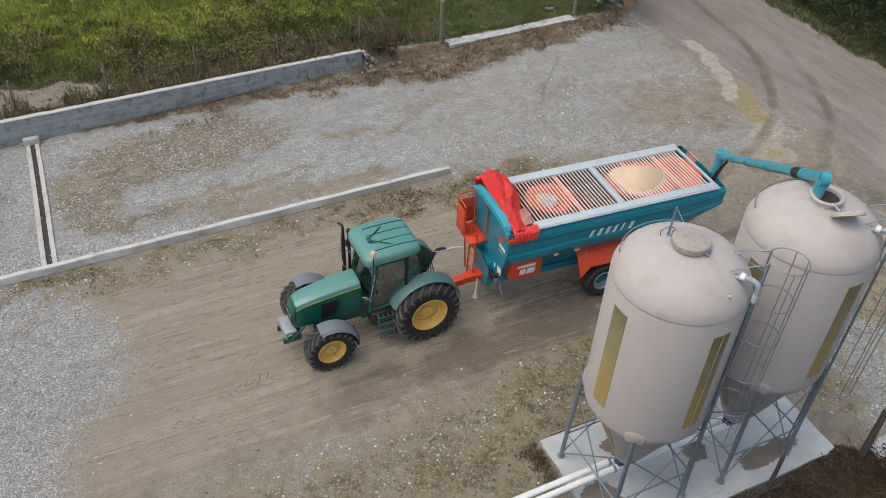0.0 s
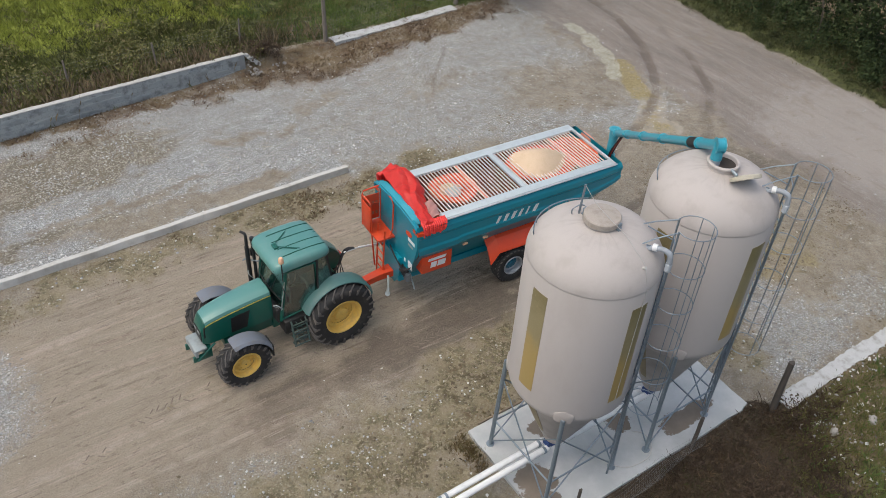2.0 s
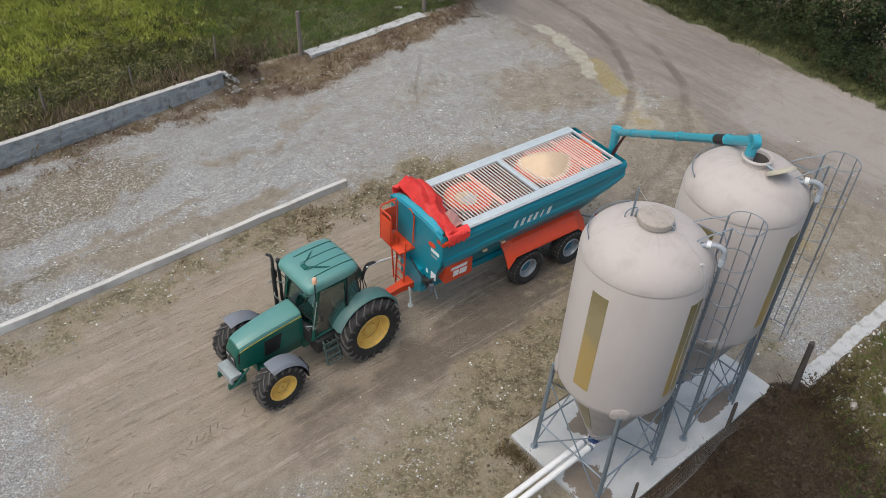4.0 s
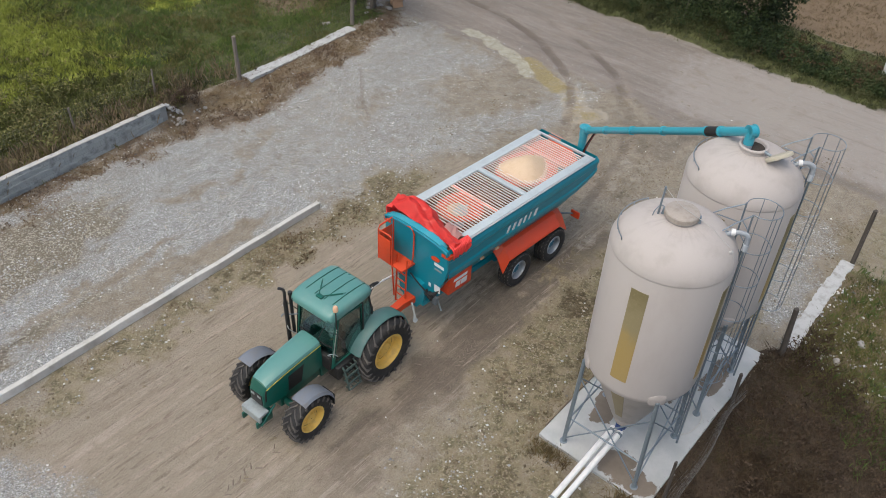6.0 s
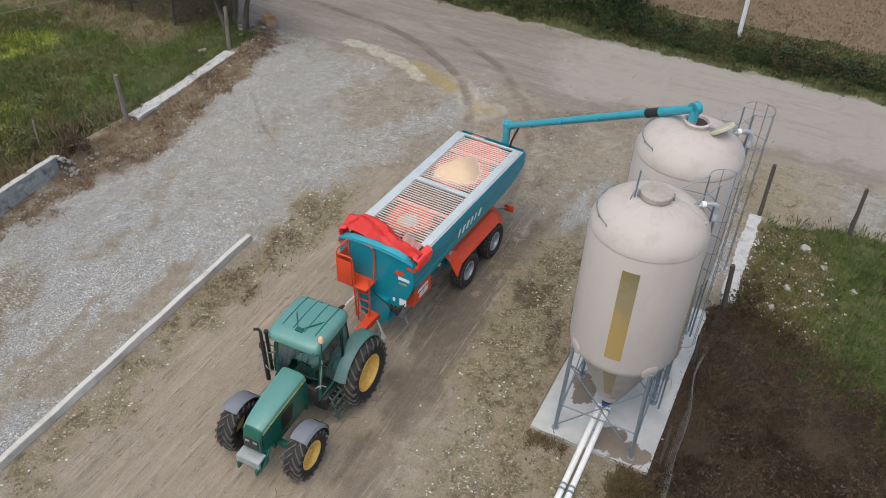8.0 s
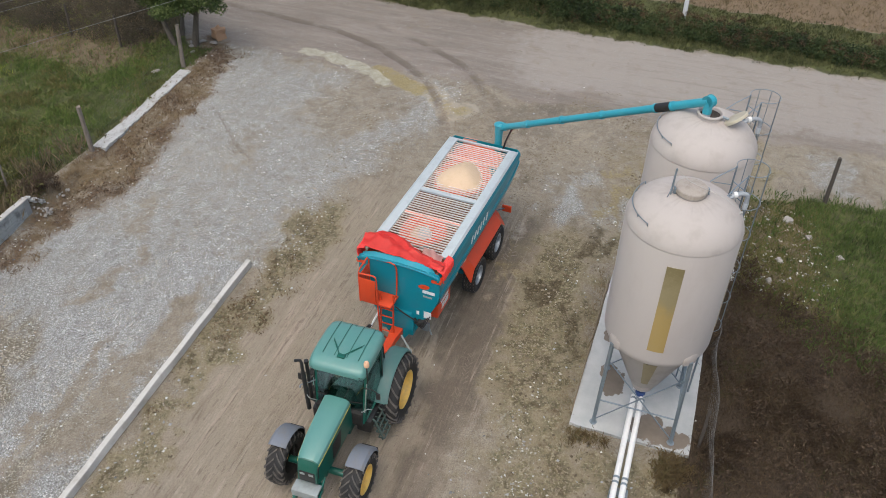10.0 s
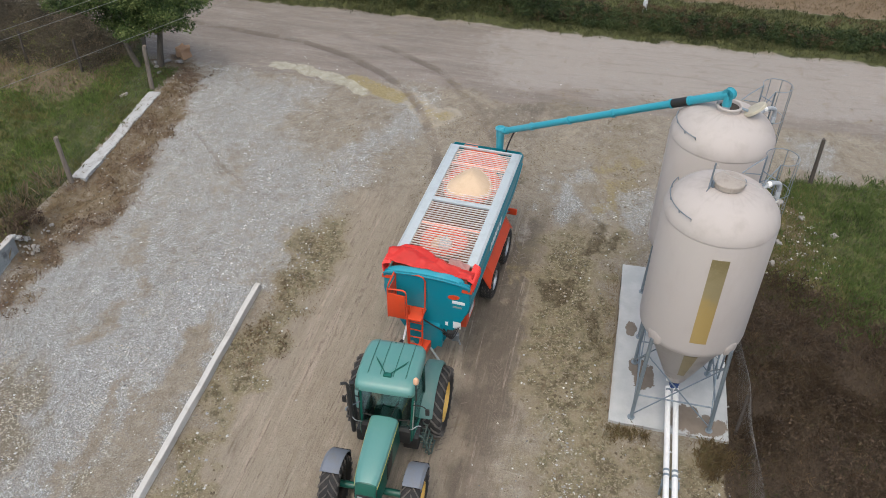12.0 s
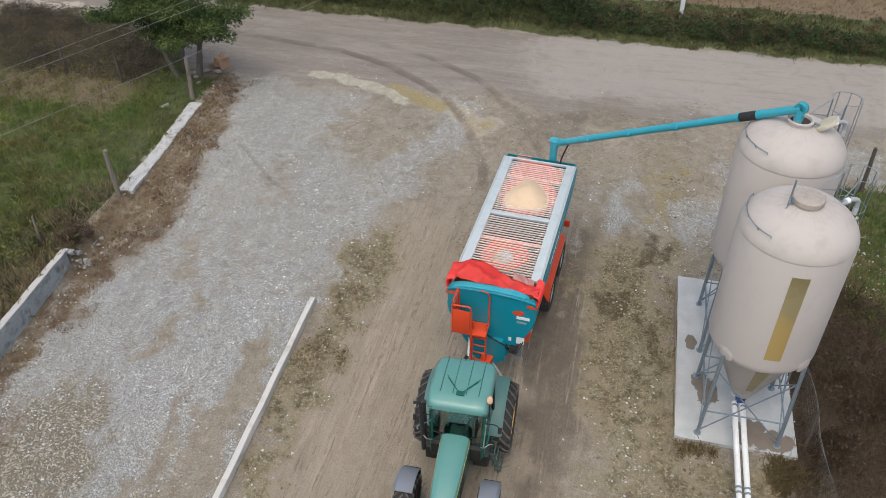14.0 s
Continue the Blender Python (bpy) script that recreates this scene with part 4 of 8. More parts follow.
    col = over(col, litter, rust, math_node(nt, "ADD", math_node(nt, "MULTIPLY", crumb, 0.5), math_node(nt, "MULTIPLY", smudge, 0.5)), 4.0, 0.35, 1.15, 0.92)
    gr = mix_node(nt, step_node(nt, mid, 0.3, 0.7), (0.055, 0.06, 0.028), (0.115, 0.125, 0.044))
    gr = mix_node(nt, step_node(nt, fine, 0.5, 0.75), gr, (0.135, 0.122, 0.06))
    gr = over(gr, bright, (0.24, 0.27, 0.05), mid, 1.2, 0.3, 0.8)
    gr = over(gr, dry, mix_node(nt, fine, (0.085, 0.067, 0.044), (0.25, 0.197, 0.125)), mid, 1.0, 0.35, 0.8)
    col = over(col, grass, gr, fine, 0.8, 0.3, 0.6)
    col = over(col, weed, mix_node(nt, fine, (0.03, 0.022, 0.015), (0.10, 0.073, 0.049)), fine, 0.6, 0.3, 0.6)
    col = over(col, straw, mix_node(nt, noise_node(nt, scaled_coords(nt, 3.0, 0.5, 1), 1.5, 4), (0.135, 0.098, 0.062), (0.24, 0.178, 0.115)), fine, 0.6, 0.3, 0.6)
    link(nt, col, bsdf.inputs["Base Color"])
    wetness = nt.nodes.new("ShaderNodeMapRange")
    wetness.inputs["To Min"].default_value, wetness.inputs["To Max"].default_value = 0.95, 0.4
    link(nt, math_node(nt, "MULTIPLY", sky_sheen, step_node(nt, fine, 0.3, 0.6)), wetness.inputs["Value"])
    link(nt, wetness.outputs["Result"], bsdf.inputs["Roughness"])
    bsdf.inputs["Specular IOR Level"].default_value = 0.25
    h = math_node(nt, "ADD", math_node(nt, "MULTIPLY", mid, math_node(nt, "ADD", 1.2, math_node(nt, "MULTIPLY", moss, 1.2))), math_node(nt, "ADD", fine, math_node(nt, "MULTIPLY", grit, 0.4)))
    h = math_node(nt, "ADD", h, math_node(nt, "MULTIPLY", math_node(nt, "ADD", streak, streak_b), math_node(nt, "MULTIPLY", lane, 1.6)))
    bump_to(nt, bsdf, h, 0.8, 0.045)
    return m


def spaced(lo, hi, step, far):
    """Even steps from lo to hi, widening outwards to far."""
    core = np.arange(lo, hi + step / 2, step)
    grow, d, s = [], 0.0, step
    while d < far:
        s *= 1.35
        d += s
        grow.append(d)
    g = np.array(grow)
    return np.concatenate([lo - g[::-1], core, hi + g])


gx, gy = spaced(-12.0, 42.0, 0.15, 900.0), spaced(-8.0, 50.0, 0.15, 900.0)
GX, GY = np.meshgrid(gx, gy, indexing="ij")
GZ = ground_z(GX, GY)
nx, ny = GX.shape
idx = np.arange(nx * ny).reshape(nx, ny)
quads = np.stack([idx[:-1, :-1], idx[1:, :-1], idx[1:, 1:], idx[:-1, 1:]], -1).reshape(-1, 4)
ground = quick("ground", np.stack([GX, GY, GZ], -1).reshape(-1, 3), quads, ground_material(),
               "farmyard ground of bare earth, crushed gravel, moss and grass", "ground", "structure", True)
cover = region(GX.ravel(), GY.ravel())
for name, keys in (("cover_a", ("gravel", "litter", "moss", "grass")), ("cover_b", ("road", "yellow", "track", "weed")),
                   ("cover_c", ("straw", "pale", "bright", "lane")), ("cover_d", ("dry", "wet", "dirty", "stain")), ("cover_e", ("dark", "ochre", "sky_sheen", "worn"))):
    at = ground.data.attributes.new(name, "FLOAT_COLOR", "POINT")
    at.data.foreach_set("color", np.stack([np.clip(cover[k], 0, 1) for k in keys], -1).astype(np.float32).ravel())

# ---- block wall along the meadow ----
WALL_M = Matrix.Translation((-13.0, wall_y(-13.0), 0)) @ pose(0, 0, 0, 0, 0, math.degrees(math.atan(0.047)))
wall_len = (8.45 + 13.0) / math.cos(math.atan(0.047))
bm = B()
box(bm, 0, wall_len, 0.0, 0.2, -0.8, 0.46)
retaining_wall = part("wall_north", bm, M_mortar)
retaining_wall.matrix_world = WALL_M
tagged(retaining_wall, "grey concrete block retaining wall smeared with mortar", "wall", kind="structure")
bm = B()
n = 60
ring = []
for i in range(n + 1):
    x = wall_len * i / n
    j = 0.012 * math.sin(i * 2.1) + 0.008 * math.sin(i * 5.3)
    ring.append([(x, -0.012 + j, 0.452), (x, 0.205 + 0.5 * j, 0.452), (x, 0.2 + 0.5 * j, 0.485 + 0.4 * j), (x, -0.01 + j, 0.485 - 0.3 * j)])
ring_faces(bm, ring)
part("coping", bm, M_concrete, retaining_wall, "pale cement coping")
bm = B()
box(bm, 0.006, 0.494, 0, 0.02, 0.006, 0.194, 0.003)
block = part("block", bm, M_block, retaining_wall, "", 15)
block_mesh = block.data
k = 0
for row in range(6):
    for i in range(int(wall_len / 0.5) + 1):
        x = 0.5 * i - (0.25 if row % 2 else 0.0)
        if x < 0 or x + 0.5 > wall_len + 0.01:
            continue
        ob = block if k == 0 else new("block", block_mesh)
        ob.parent = retaining_wall
        ob.matrix_basis = Matrix.Translation((x, random.uniform(-0.006, -0.002), -0.75 + 0.2 * row))
        k += 1

smear_rng = random.Random(5)
for i in range(26):
    u = smear_rng.uniform(0.3, 0.78 * wall_len) if i < 20 else smear_rng.uniform(0.78 * wall_len, wall_len - 1.0)
    v, hu, hv = smear_rng.uniform(-0.45, 0.3), smear_rng.uniform(0.35, 1.1) * (1 if i < 20 else 0.5), smear_rng.uniform(0.06, 0.15)
    outline = []
    for q in range(22):
        a = 2 * math.pi * q / 22
        k = 1 + 0.25 * noise.noise(Vector((3 * math.cos(a), 3 * math.sin(a), i * 1.7)))
        outline.append((u + hu * k * math.cos(a), v + min(hv * k * math.sin(a), 0.42 - v)))
    bm = B()
    ring_faces(bm, [[(p, -0.004, q) for p, q in outline], [(u + (p - u) * 0.93, -0.0105 - 0.0012 * (i % 5), v + (q - v) * 0.9) for p, q in outline]], True, False, True)
    part("mortar_smear", bm, M_smear, retaining_wall)

# ---- kerb beam and drain ----
bm = B()
ring = []
for i in range(41):
    x = -14.0 + 22.4 * i / 40
    y = kerb_y(x)
    j = 0.006 * math.sin(i * 1.7)
    ring.append([(x, y - 0.085 + j, -0.3), (x, y + 0.085 + j, -0.3), (x, y + 0.085 + j, 0.232), (x, y + 0.07 + j, 0.25 + j), (x, y - 0.07 + j, 0.25 + j), (x, y - 0.085 + j, 0.232)])
ring_faces(bm, ring)
kerb = part("kerb", bm, M_kerb)
tagged(kerb, "long pale concrete kerb beam standing proud of the gravel", "kerb", kind="structure")

drain = thing("drain_channel", pose(-4.58, 0, 0), "concrete drain channel with a dark open slot", "drain")


def drain_strip(x0, x1, top, material, name, label):
    b = B()
    rows = []
    for i in range(29):
        y = 19.3 + 8.0 * i / 28
        z = float(ground_z(np.array([-4.58]), np.array([y]))[0])
        j = 0.006 * math.sin(i * 2.7)
        rows.append([(x0 + j, y, z - 0.12), (x1 + j, y, z - 0.12), (x1 + j, y, z + top), (x0 + j, y, z + top)])
    ring_faces(b, rows)
    return part(name, b, material, drain, label)


drain_strip(-0.22, -0.08, 0.05, M_concrete, "edge_beam", "pale concrete edge")
drain_strip(0.08, 0.22, 0.05, M_concrete, "edge_beam", "pale concrete edge")
drain_strip(-0.079, 0.079, 0.016, M_soil_shade, "channel_bed", "dark channel bed")
part("end_cap", box(B(), -0.27, 0.27, 27.12, 27.36, -0.5, -0.22, 0.02), M_concrete, drain, "pale concrete end block")


# ---- rough concrete footings ----
def footing(name, pts, half, z, label):
    b = B()
    rows = []
    for i in range(len(pts) - 1):
        (ax, ay), (bx, by) = pts[i], pts[i + 1]
        steps = max(2, int(math.hypot(bx - ax, by - ay) / 0.09))
        for s in range(steps + (i == len(pts) - 2)):
            t = s / steps
            x, y = ax + (bx - ax) * t, ay + (by - ay) * t
            d = math.hypot(bx - ax, by - ay)
            px, py = -(by - ay) / d, (bx - ax) / d
            a = half * (0.8 + 0.55 * float(fbm(np.array([x]), np.array([y]), 1.1, 21)[0]) - 0.1) + random.uniform(-0.035, 0.03)
            c = half * (0.8 + 0.55 * float(fbm(np.array([x]), np.array([y]), 1.1, 57)[0]) - 0.1) + random.uniform(-0.035, 0.03)
            zz = z + 0.025 * (float(fbm(np.array([x]), np.array([y]), 1.4, 31)[0]) - 0.5)
            rows.append([(x - px * a, y - py * a, -0.1), (x - px * a * 0.98, y - py * a * 0.98, zz * 0.9), (x - px * a * 0.4, y - py * a * 0.4, zz + random.uniform(-0.008, 0.008)),
                         (x + px * c * 0.4, y + py * c * 0.4, zz + random.uniform(-0.008, 0.008)), (x + px * c * 0.98, y + py * c * 0.98, zz * 0.9), (x + px * c, y + py * c, -0.1)])
    ring_faces(b, rows)
    ob = part(name, b, M_white_conc, None, "", 50)
    return tagged(ob, label, "footing", kind="structure")


footing("trim_footing_meadow", [(12.55, 28.3), (15.5, 28.4), (19.17, 28.66)], 0.27, 0.055, "rough whitish concrete wall footing beside the meadow")
footing("trim_footing_paddock", [(13.05, 4.7), (15.5, 4.72), (18.15, 4.72)], 0.22, 0.05, "rough whitish concrete wall footing beside the paddock")


# ---- slab under the silos ----
def slab_material():
    m, nt, bsdf = nodes_of("slab_concrete")
    tc = nt.nodes.new("ShaderNodeTexCoord")
    P = tc.outputs["Object"]
    big, mid, fine = noise_node(nt, P, 1.1, 5, 0.6), noise_node(nt, P, 4.0, 5, 0.65), noise_node(nt, P, 40, 4, 0.7)
    col = mix_node(nt, step_node(nt, big, 0.3, 0.7), (0.39, 0.405, 0.40), (0.50, 0.51, 0.50))
    col = mix_node(nt, math_node(nt, "MULTIPLY", step_node(nt, fine, 0.5, 0.8), 0.4), col, (0.33, 0.325, 0.31))
    # old spills of feed, worn to the same brown
    sep = nt.nodes.new("ShaderNodeSeparateXYZ")
    link(nt, P, sep.inputs[0])
    total = None
    for cx, cy, rx, ry in ((6.1, 6.25, 0.5, 0.42), (5.95, 5.62, 0.36, 0.5), (7.35, 7.35, 0.5, 0.3), (7.75, 7.55, 0.3, 0.24), (10.25, 5.7, 0.6, 0.28), (10.95, 5.72, 0.5, 0.22),
                           (9.2, 7.8, 0.3, 0.16), (8.9, 6.5, 0.3, 0.3)):
        dx = math_node(nt, "DIVIDE", math_node(nt, "SUBTRACT", sep.outputs[0], cx), rx)
        dy = math_node(nt, "DIVIDE", math_node(nt, "SUBTRACT", sep.outputs[1], cy), ry)
        d = math_node(nt, "SQRT", math_node(nt, "ADD", math_node(nt, "MULTIPLY", dx, dx), math_node(nt, "MULTIPLY", dy, dy)), 0)
        total = d if total is None else math_node(nt, "MINIMUM", total, d)
    edge = math_node(nt, "ADD", total, math_node(nt, "MULTIPLY", math_node(nt, "SUBTRACT", mid, 0.5), 1.5))
    inside = math_node(nt, "SUBTRACT", 1.0, step_node(nt, edge, 0.95, 1.07))
    col = mix_node(nt, inside, col, mix_node(nt, mid, (0.135, 0.112, 0.088), (0.24, 0.20, 0.16)))
    link(nt, col, bsdf.inputs["Base Color"])
    bsdf.inputs["Roughness"].default_value = 0.85
    bump_to(nt, bsdf, fine, 0.3, 0.008)
    return m


bm = B()
outline = [(5.57, 8.24), (5.55, 5.07), (11.9, 5.09), (12.2, 5.16), (12.17, 8.2)]
wob = []
for (ax, ay), (bx, by) in zip(outline, outline[1:] + outline[:1]):
    for s in range(12):
        t = s / 12
        wob.append((ax + (bx - ax) * t + random.uniform(-0.02, 0.02), ay + (by - ay) * t + random.uniform(-0.02, 0.02)))
prism(bm, wob, -0.15, 0.1)
top = [e for e in bm.edges if all(v.co.z > 0.09 for v in e.verts)]
bmesh.ops.bevel(bm, geom=top, offset=0.012, segments=1, affect="EDGES")
slab = part("pavement_slab", bm, slab_material())
tagged(slab, "pale concrete slab with brown feed stains under the silos", "slab", kind="structure")
bm = B()
box(bm, 5.9, 8.7, 8.225, 8.26, -0.05, 0.16, 0.004)
plank = part("shutter_board", bm, M_plank)
tagged(plank, "weathered shuttering board along the slab edge", "board", "shutter boards")
copy_thing(plank, pose(2.95, 0.015, -0.01, 0, 0, 0.0))


# ---- feed silos ----
def silo_feet(r=1.02):
    return [(r, r), (-r, r), (-r, -r), (r, -r)]


def build_silo(x, y, lid_open, label, R=1.305, lift=0.0):
    s = thing("feed_silo", pose(x, y, 0.1), label, "silo", "feed silos")
    zb, zt = 2.95 + lift, 6.3 + lift  # foot and shoulder of the drum, over the slab
    bm = B()
    prof = [(R * 0.84, zb - 0.17), (R * 0.95, zb - 0.1), (R * 0.99, zb), (R, zb + 0.1), (R, zt - 0.02), (R - 0.008, zt), (R - 0.008, zt + 0.025), (R, zt + 0.05)]
    lathe(bm, prof, 64)
    part("drum", bm, M_silo, s, "beige fibreglass drum", 25)
    bm = B()
    lathe(bm, [(0.26, 0.78), (0.30, 0.98), (0.40, 1.1), (R * 0.845, zb - 0.165), (R * 0.8, zb - 0.1)], 64)
    part("hopper", bm, M_hopper, s, "grey-brown hopper cone, toned down for shade", 25)
    bm = B()
    dome = [(R, zt + 0.045)]
    for i in range(1, 13):
        a = math.pi / 2 * i / 12
        dome.append((R * math.cos(a) ** 0.72 if i < 12 else 0.001, zt + 0.05 + 0.74 * math.sin(a) ** 1.25))
    lathe(bm, dome, 64)
    part("dome", bm, M_dome, s, "chalky beige dome", 30)
    # sight strips in the drum wall
    for a0 in (182.5, -88):
        bm = B()
        rings = []
        for i in range(9):
            a = radians(a0 - 8.5 + 17 * i / 8)
            rings.append([(rr * math.cos(a), rr * math.sin(a), z) for rr, z in ((R - 0.01, zb + 0.42), (R + 0.006, zb + 0.42), (R + 0.006, zb + 3.02), (R - 0.01, zb + 3.02))])
        ring_faces(bm, rings)
        part("sight_strip", bm, M_gauge, s, "translucent ochre level strip")
    bm = B()
    rings = []
    for i in range(5):
        a = radians(182.5 - 9 + 18 * i / 4)
        pts = []
        for r in (R * 0.80, 0.52):
            z = 1.1 + (r - 0.40) / (R * 0.845 - 0.40) * (zb - 1.265)
            pts += [((r + o) * math.cos(a), (r + o) * math.sin(a), z + 0.4 * o) for o in ((0.004, 0.016) if z > 2 else (0.016, 0.004))]
        rings.append(pts)
    ring_faces(bm, rings)
    part("sight_strip", bm, M_gauge_dull, s, "dull ochre strip down the hopper")
    # manhole collar
    bm = B()
    zc = zt + 0.7
    if lid_open:
        lathe(bm, [(0.29, zc - 0.06), (0.285, zc + 0.14), (0.31, zc + 0.16), (0.325, zc + 0.185), (0.32, zc + 0.215), (0.295, zc + 0.23), (0.265, zc + 0.22), (0.25, zc + 0.18), (0.24, zc - 0.1)], 40, None, False)
        part("collar", bm, M_silo, s, "open pale manhole collar")
        # dark disc set into the collar as the shade of the hole
        bm = B()
        lathe(bm, [(0.247, zc + 0.15), (0.1, zc + 0.1), (0.001, zc + 0.09)], 32)
        part("hole_shade", bm, M_soil_shade, s, "dark disc for the shade inside the open manhole")
        bm = B()
        lathe(bm, [(0.001, -0.045), (0.27, -0.045), (0.295, -0.035), (0.295, 0.025), (0.27, 0.045), (0.001, 0.06)], 36, pose(-0.06, -0.6, zc + 0.2, -38, 14, 0))
        part("lid", bm, M_cream, s, "yellowed cream lid hanging open")
        bm = B()
        tube(bm, (-0.1, -0.28, zc + 0.2), (-0.1, -0.44, zc + 0.16), 0.035)
        part("hinge", bm, M_galv, s)
    else:
        lathe(bm, [(0.315, zc - 0.05), (0.315, zc + 0.2), (0.325, zc + 0.22)], 40)
        part("collar", bm, M_dome, s)
        bm = B()
        lathe(bm, [(0.34, zc + 0.12), (0.35, zc + 0.13), (0.35, zc + 0.23), (0.33, zc + 0.25), (0.2, zc + 0.27), (0.001, zc + 0.285)], 40)
        part("lid", bm, M_lid, s, "round grey-brown dusty lid")
        for a in (-72, 108):
            bm = B()
            q = Matrix.Rotation(radians(a), 4, "Z")
            box(bm, 0.325, 0.385, -0.045, 0.045, zc + 0.07, zc + 0.22, 0.008, q)
            tube(bm, q @ Vector((0.38, -0.06, zc + 0.1)), q @ Vector((0.38, 0.06, zc + 0.1)), 0.016, seg=8)
            tube(bm, q @ Vector((0.38, 0.0, zc + 0.1)), q @ Vector((0.42, 0.0, zc - 0.02)), 0.014, seg=6)
            part("latch", bm, M_galv, s)
        # lever post and its cord
        bm = B()
        tube(bm, (-0.18, 0.42, zc - 0.08), (-0.16, 0.4, zc + 0.72), 0.022)
        pipe(bm, smooth_path([(-0.3, 0.47, zc + 0.06), (-0.34, 0.44, zc + 0.2), (-0.2, 0.42, zc + 0.26), (-0.1, 0.38, zc + 0.24)]), 0.012)
        part("lever", bm, M_galv, s)
        bm = B()
        pipe(bm, smooth_path([(-0.16, 0.4, zc + 0.71), (-0.1, 0.1, zc + 0.45), (-0.02, -0.3, zc + 0.27), (0.04, -0.62, zc + 0.14), (0.07, -0.9, zt + 0.66), (0.09, -1.13, zt + 0.5), (0.085, -1.29, zt + 0.1), (0.06, -1.322, zt - 0.3), (0.02, -1.325, zb + 0.45)]), 0.0055, 5)
        tube(bm, (0.085, -1.1, zt + 0.44), (0.088, -1.16, zt + 0.49), 0.028, seg=8)
        part("cord", bm, M_cord, s, "thin white pull cord")
    # rail along the shoulder
    bm = B()
    arc = [(1.2 * math.cos(radians(a)), 1.2 * math.sin(radians(a)), zt + 0.42) for a in range(58, 143, 6)]
    a_in = [(p[0] * 0.98, p[1] * 0.98, zt + 0.31) for p in arc]
    pipe(bm, [a_in[0]] + arc + [a_in[-1]], 0.012, 6)
    for q in (3, 7, 11):
        tube(bm, arc[q], a_in[q], 0.014, seg=6)
    part("shoulder_rail", bm, M_galv, s)
    # fill pipe: over the shoulder and down
    ang = radians(-63)
    ux, uy = math.cos(ang), math.sin(ang)
    bm = B()
    zp = zt + 0.55
    pipe(bm, smooth_path([(0.82 * ux, 0.82 * uy, zp - 0.03), (1.15 * ux, 1.15 * uy, zp + 0.1), (1.33 * ux, 1.33 * uy, zp + 0.06), (1.37 * ux, 1.37 * uy, zp - 0.05), (1.375 * ux, 1.375 * uy, zp - 0.16)], 5), 0.052, 14)
    bend = part("fill_bend", bm, M_pvc_grey, s, "grey plastic pipe bend")
    bm = B()
    tube(bm, (1.375 * ux, 1.375 * uy, zp - 0.32), (1.375 * ux, 1.375 * uy, zp - 0.15), 0.06, seg=14)
    part("sleeve", bm, M_sleeve, bend, "pale grey joint sleeve")
    bm = tube(B(), (1.02 * ux, 1.02 * uy, zp + 0.082), (1.1 * ux, 1.1 * uy, zp + 0.092), 0.073, seg=14)
    part("joint_band", bm, M_pvc_white, bend, "white joint band")
    bm = B()
    tube(bm, (1.375 * ux, 1.375 * uy, 0.3), (1.375 * ux, 1.375 * uy, zp - 0.31), 0.026, seg=12)
    part("down_pipe", bm, M_galv, s, "grey steel fill pipe")
    # caged ladder
    la = radians(-47)
    L = Matrix.Rotation(la, 4, "Z")
    bm = B()
    for sy in (-0.2, 0.2):
        tube(bm, L @ Vector((1.36, sy, 0.3)), L @ Vector((1.36, sy, 7.3 + lift)), 0.02, seg=8)
    k = 0.6
    while k < 7.0 + lift:
        tube(bm, L @ Vector((1.36, -0.2, k)), L @ Vector((1.36, 0.2, k)), 0.012, seg=6)
        k += 0.3
    for zz in (3.2, 4.8, 6.2):
        for sy in (-0.2, 0.2):
            tube(bm, L @ Vector((1.2, sy, zz + lift)), L @ Vector((1.36, sy, zz + lift)), 0.014, seg=6)
    for sy in (-0.2, 0.2):
        pipe(bm, [L @ Vector(p) for p in ((1.36, sy, 7.28 + lift), (1.0, sy * 1.3, zt + 0.82), (0.78, sy * 1.5, zt + 0.68))], 0.014, 6)
        tube(bm, L @ Vector((1.36, sy, zt + 0.5)), L @ Vector((0.86, sy * 1.4, zt + 0.66)), 0.012, seg=6)
    part("ladder", bm, M_galv, s, "galvanised ladder")
    bm = B()
    hoops = (2.5, 3.5, 4.5, 5.5, 6.4, 7.3)
    for zz in hoops:
        pts = []
        for i in range(15):
            a = radians(-125 + 250 * i / 14)
            pts.append(L @ Vector((1.36 + 0.3 + 0.37 * math.cos(a), 0.37 * math.sin(a), zz + lift)))
        pipe(bm, [L @ Vector((1.36, -0.2, zz + lift))] + pts + [L @ Vector((1.36, 0.2, zz + lift))], 0.0095, 6)
    for a in (-70, -25, 25, 70):
        ra = radians(a)
        tube(bm, L @ Vector((1.66 + 0.37 * math.cos(ra), 0.37 * math.sin(ra), hoops[0] + lift)), L @ Vector((1.66 + 0.37 * math.cos(ra), 0.37 * math.sin(ra), hoops[-1] + lift)), 0.009, seg=6)
    part("safety_cage", bm, M_galv, s, "hooped steel safety cage")
    # legs, brackets and bracing
    feet = silo_feet()
    tops = [(fx * 0.93, fy * 0.93, zb + 0.02) for fx, fy in feet]
    for (fx, fy), t in zip(feet, tops):
        bm = B()
        tube(bm, (fx, fy, 0), t, 0.052, seg=12)
        lathe(bm, [(0.1, 0), (0.1, 0.015), (0.06, 0.02)], 12, pose(fx, fy, 0))
        part("leg", bm, M_galv, s, "galvanised tube leg")
        bm = B()
        a = math.atan2(fy, fx)
        bx, by = (R + 0.005) * math.cos(a), (R + 0.005) * math.sin(a)
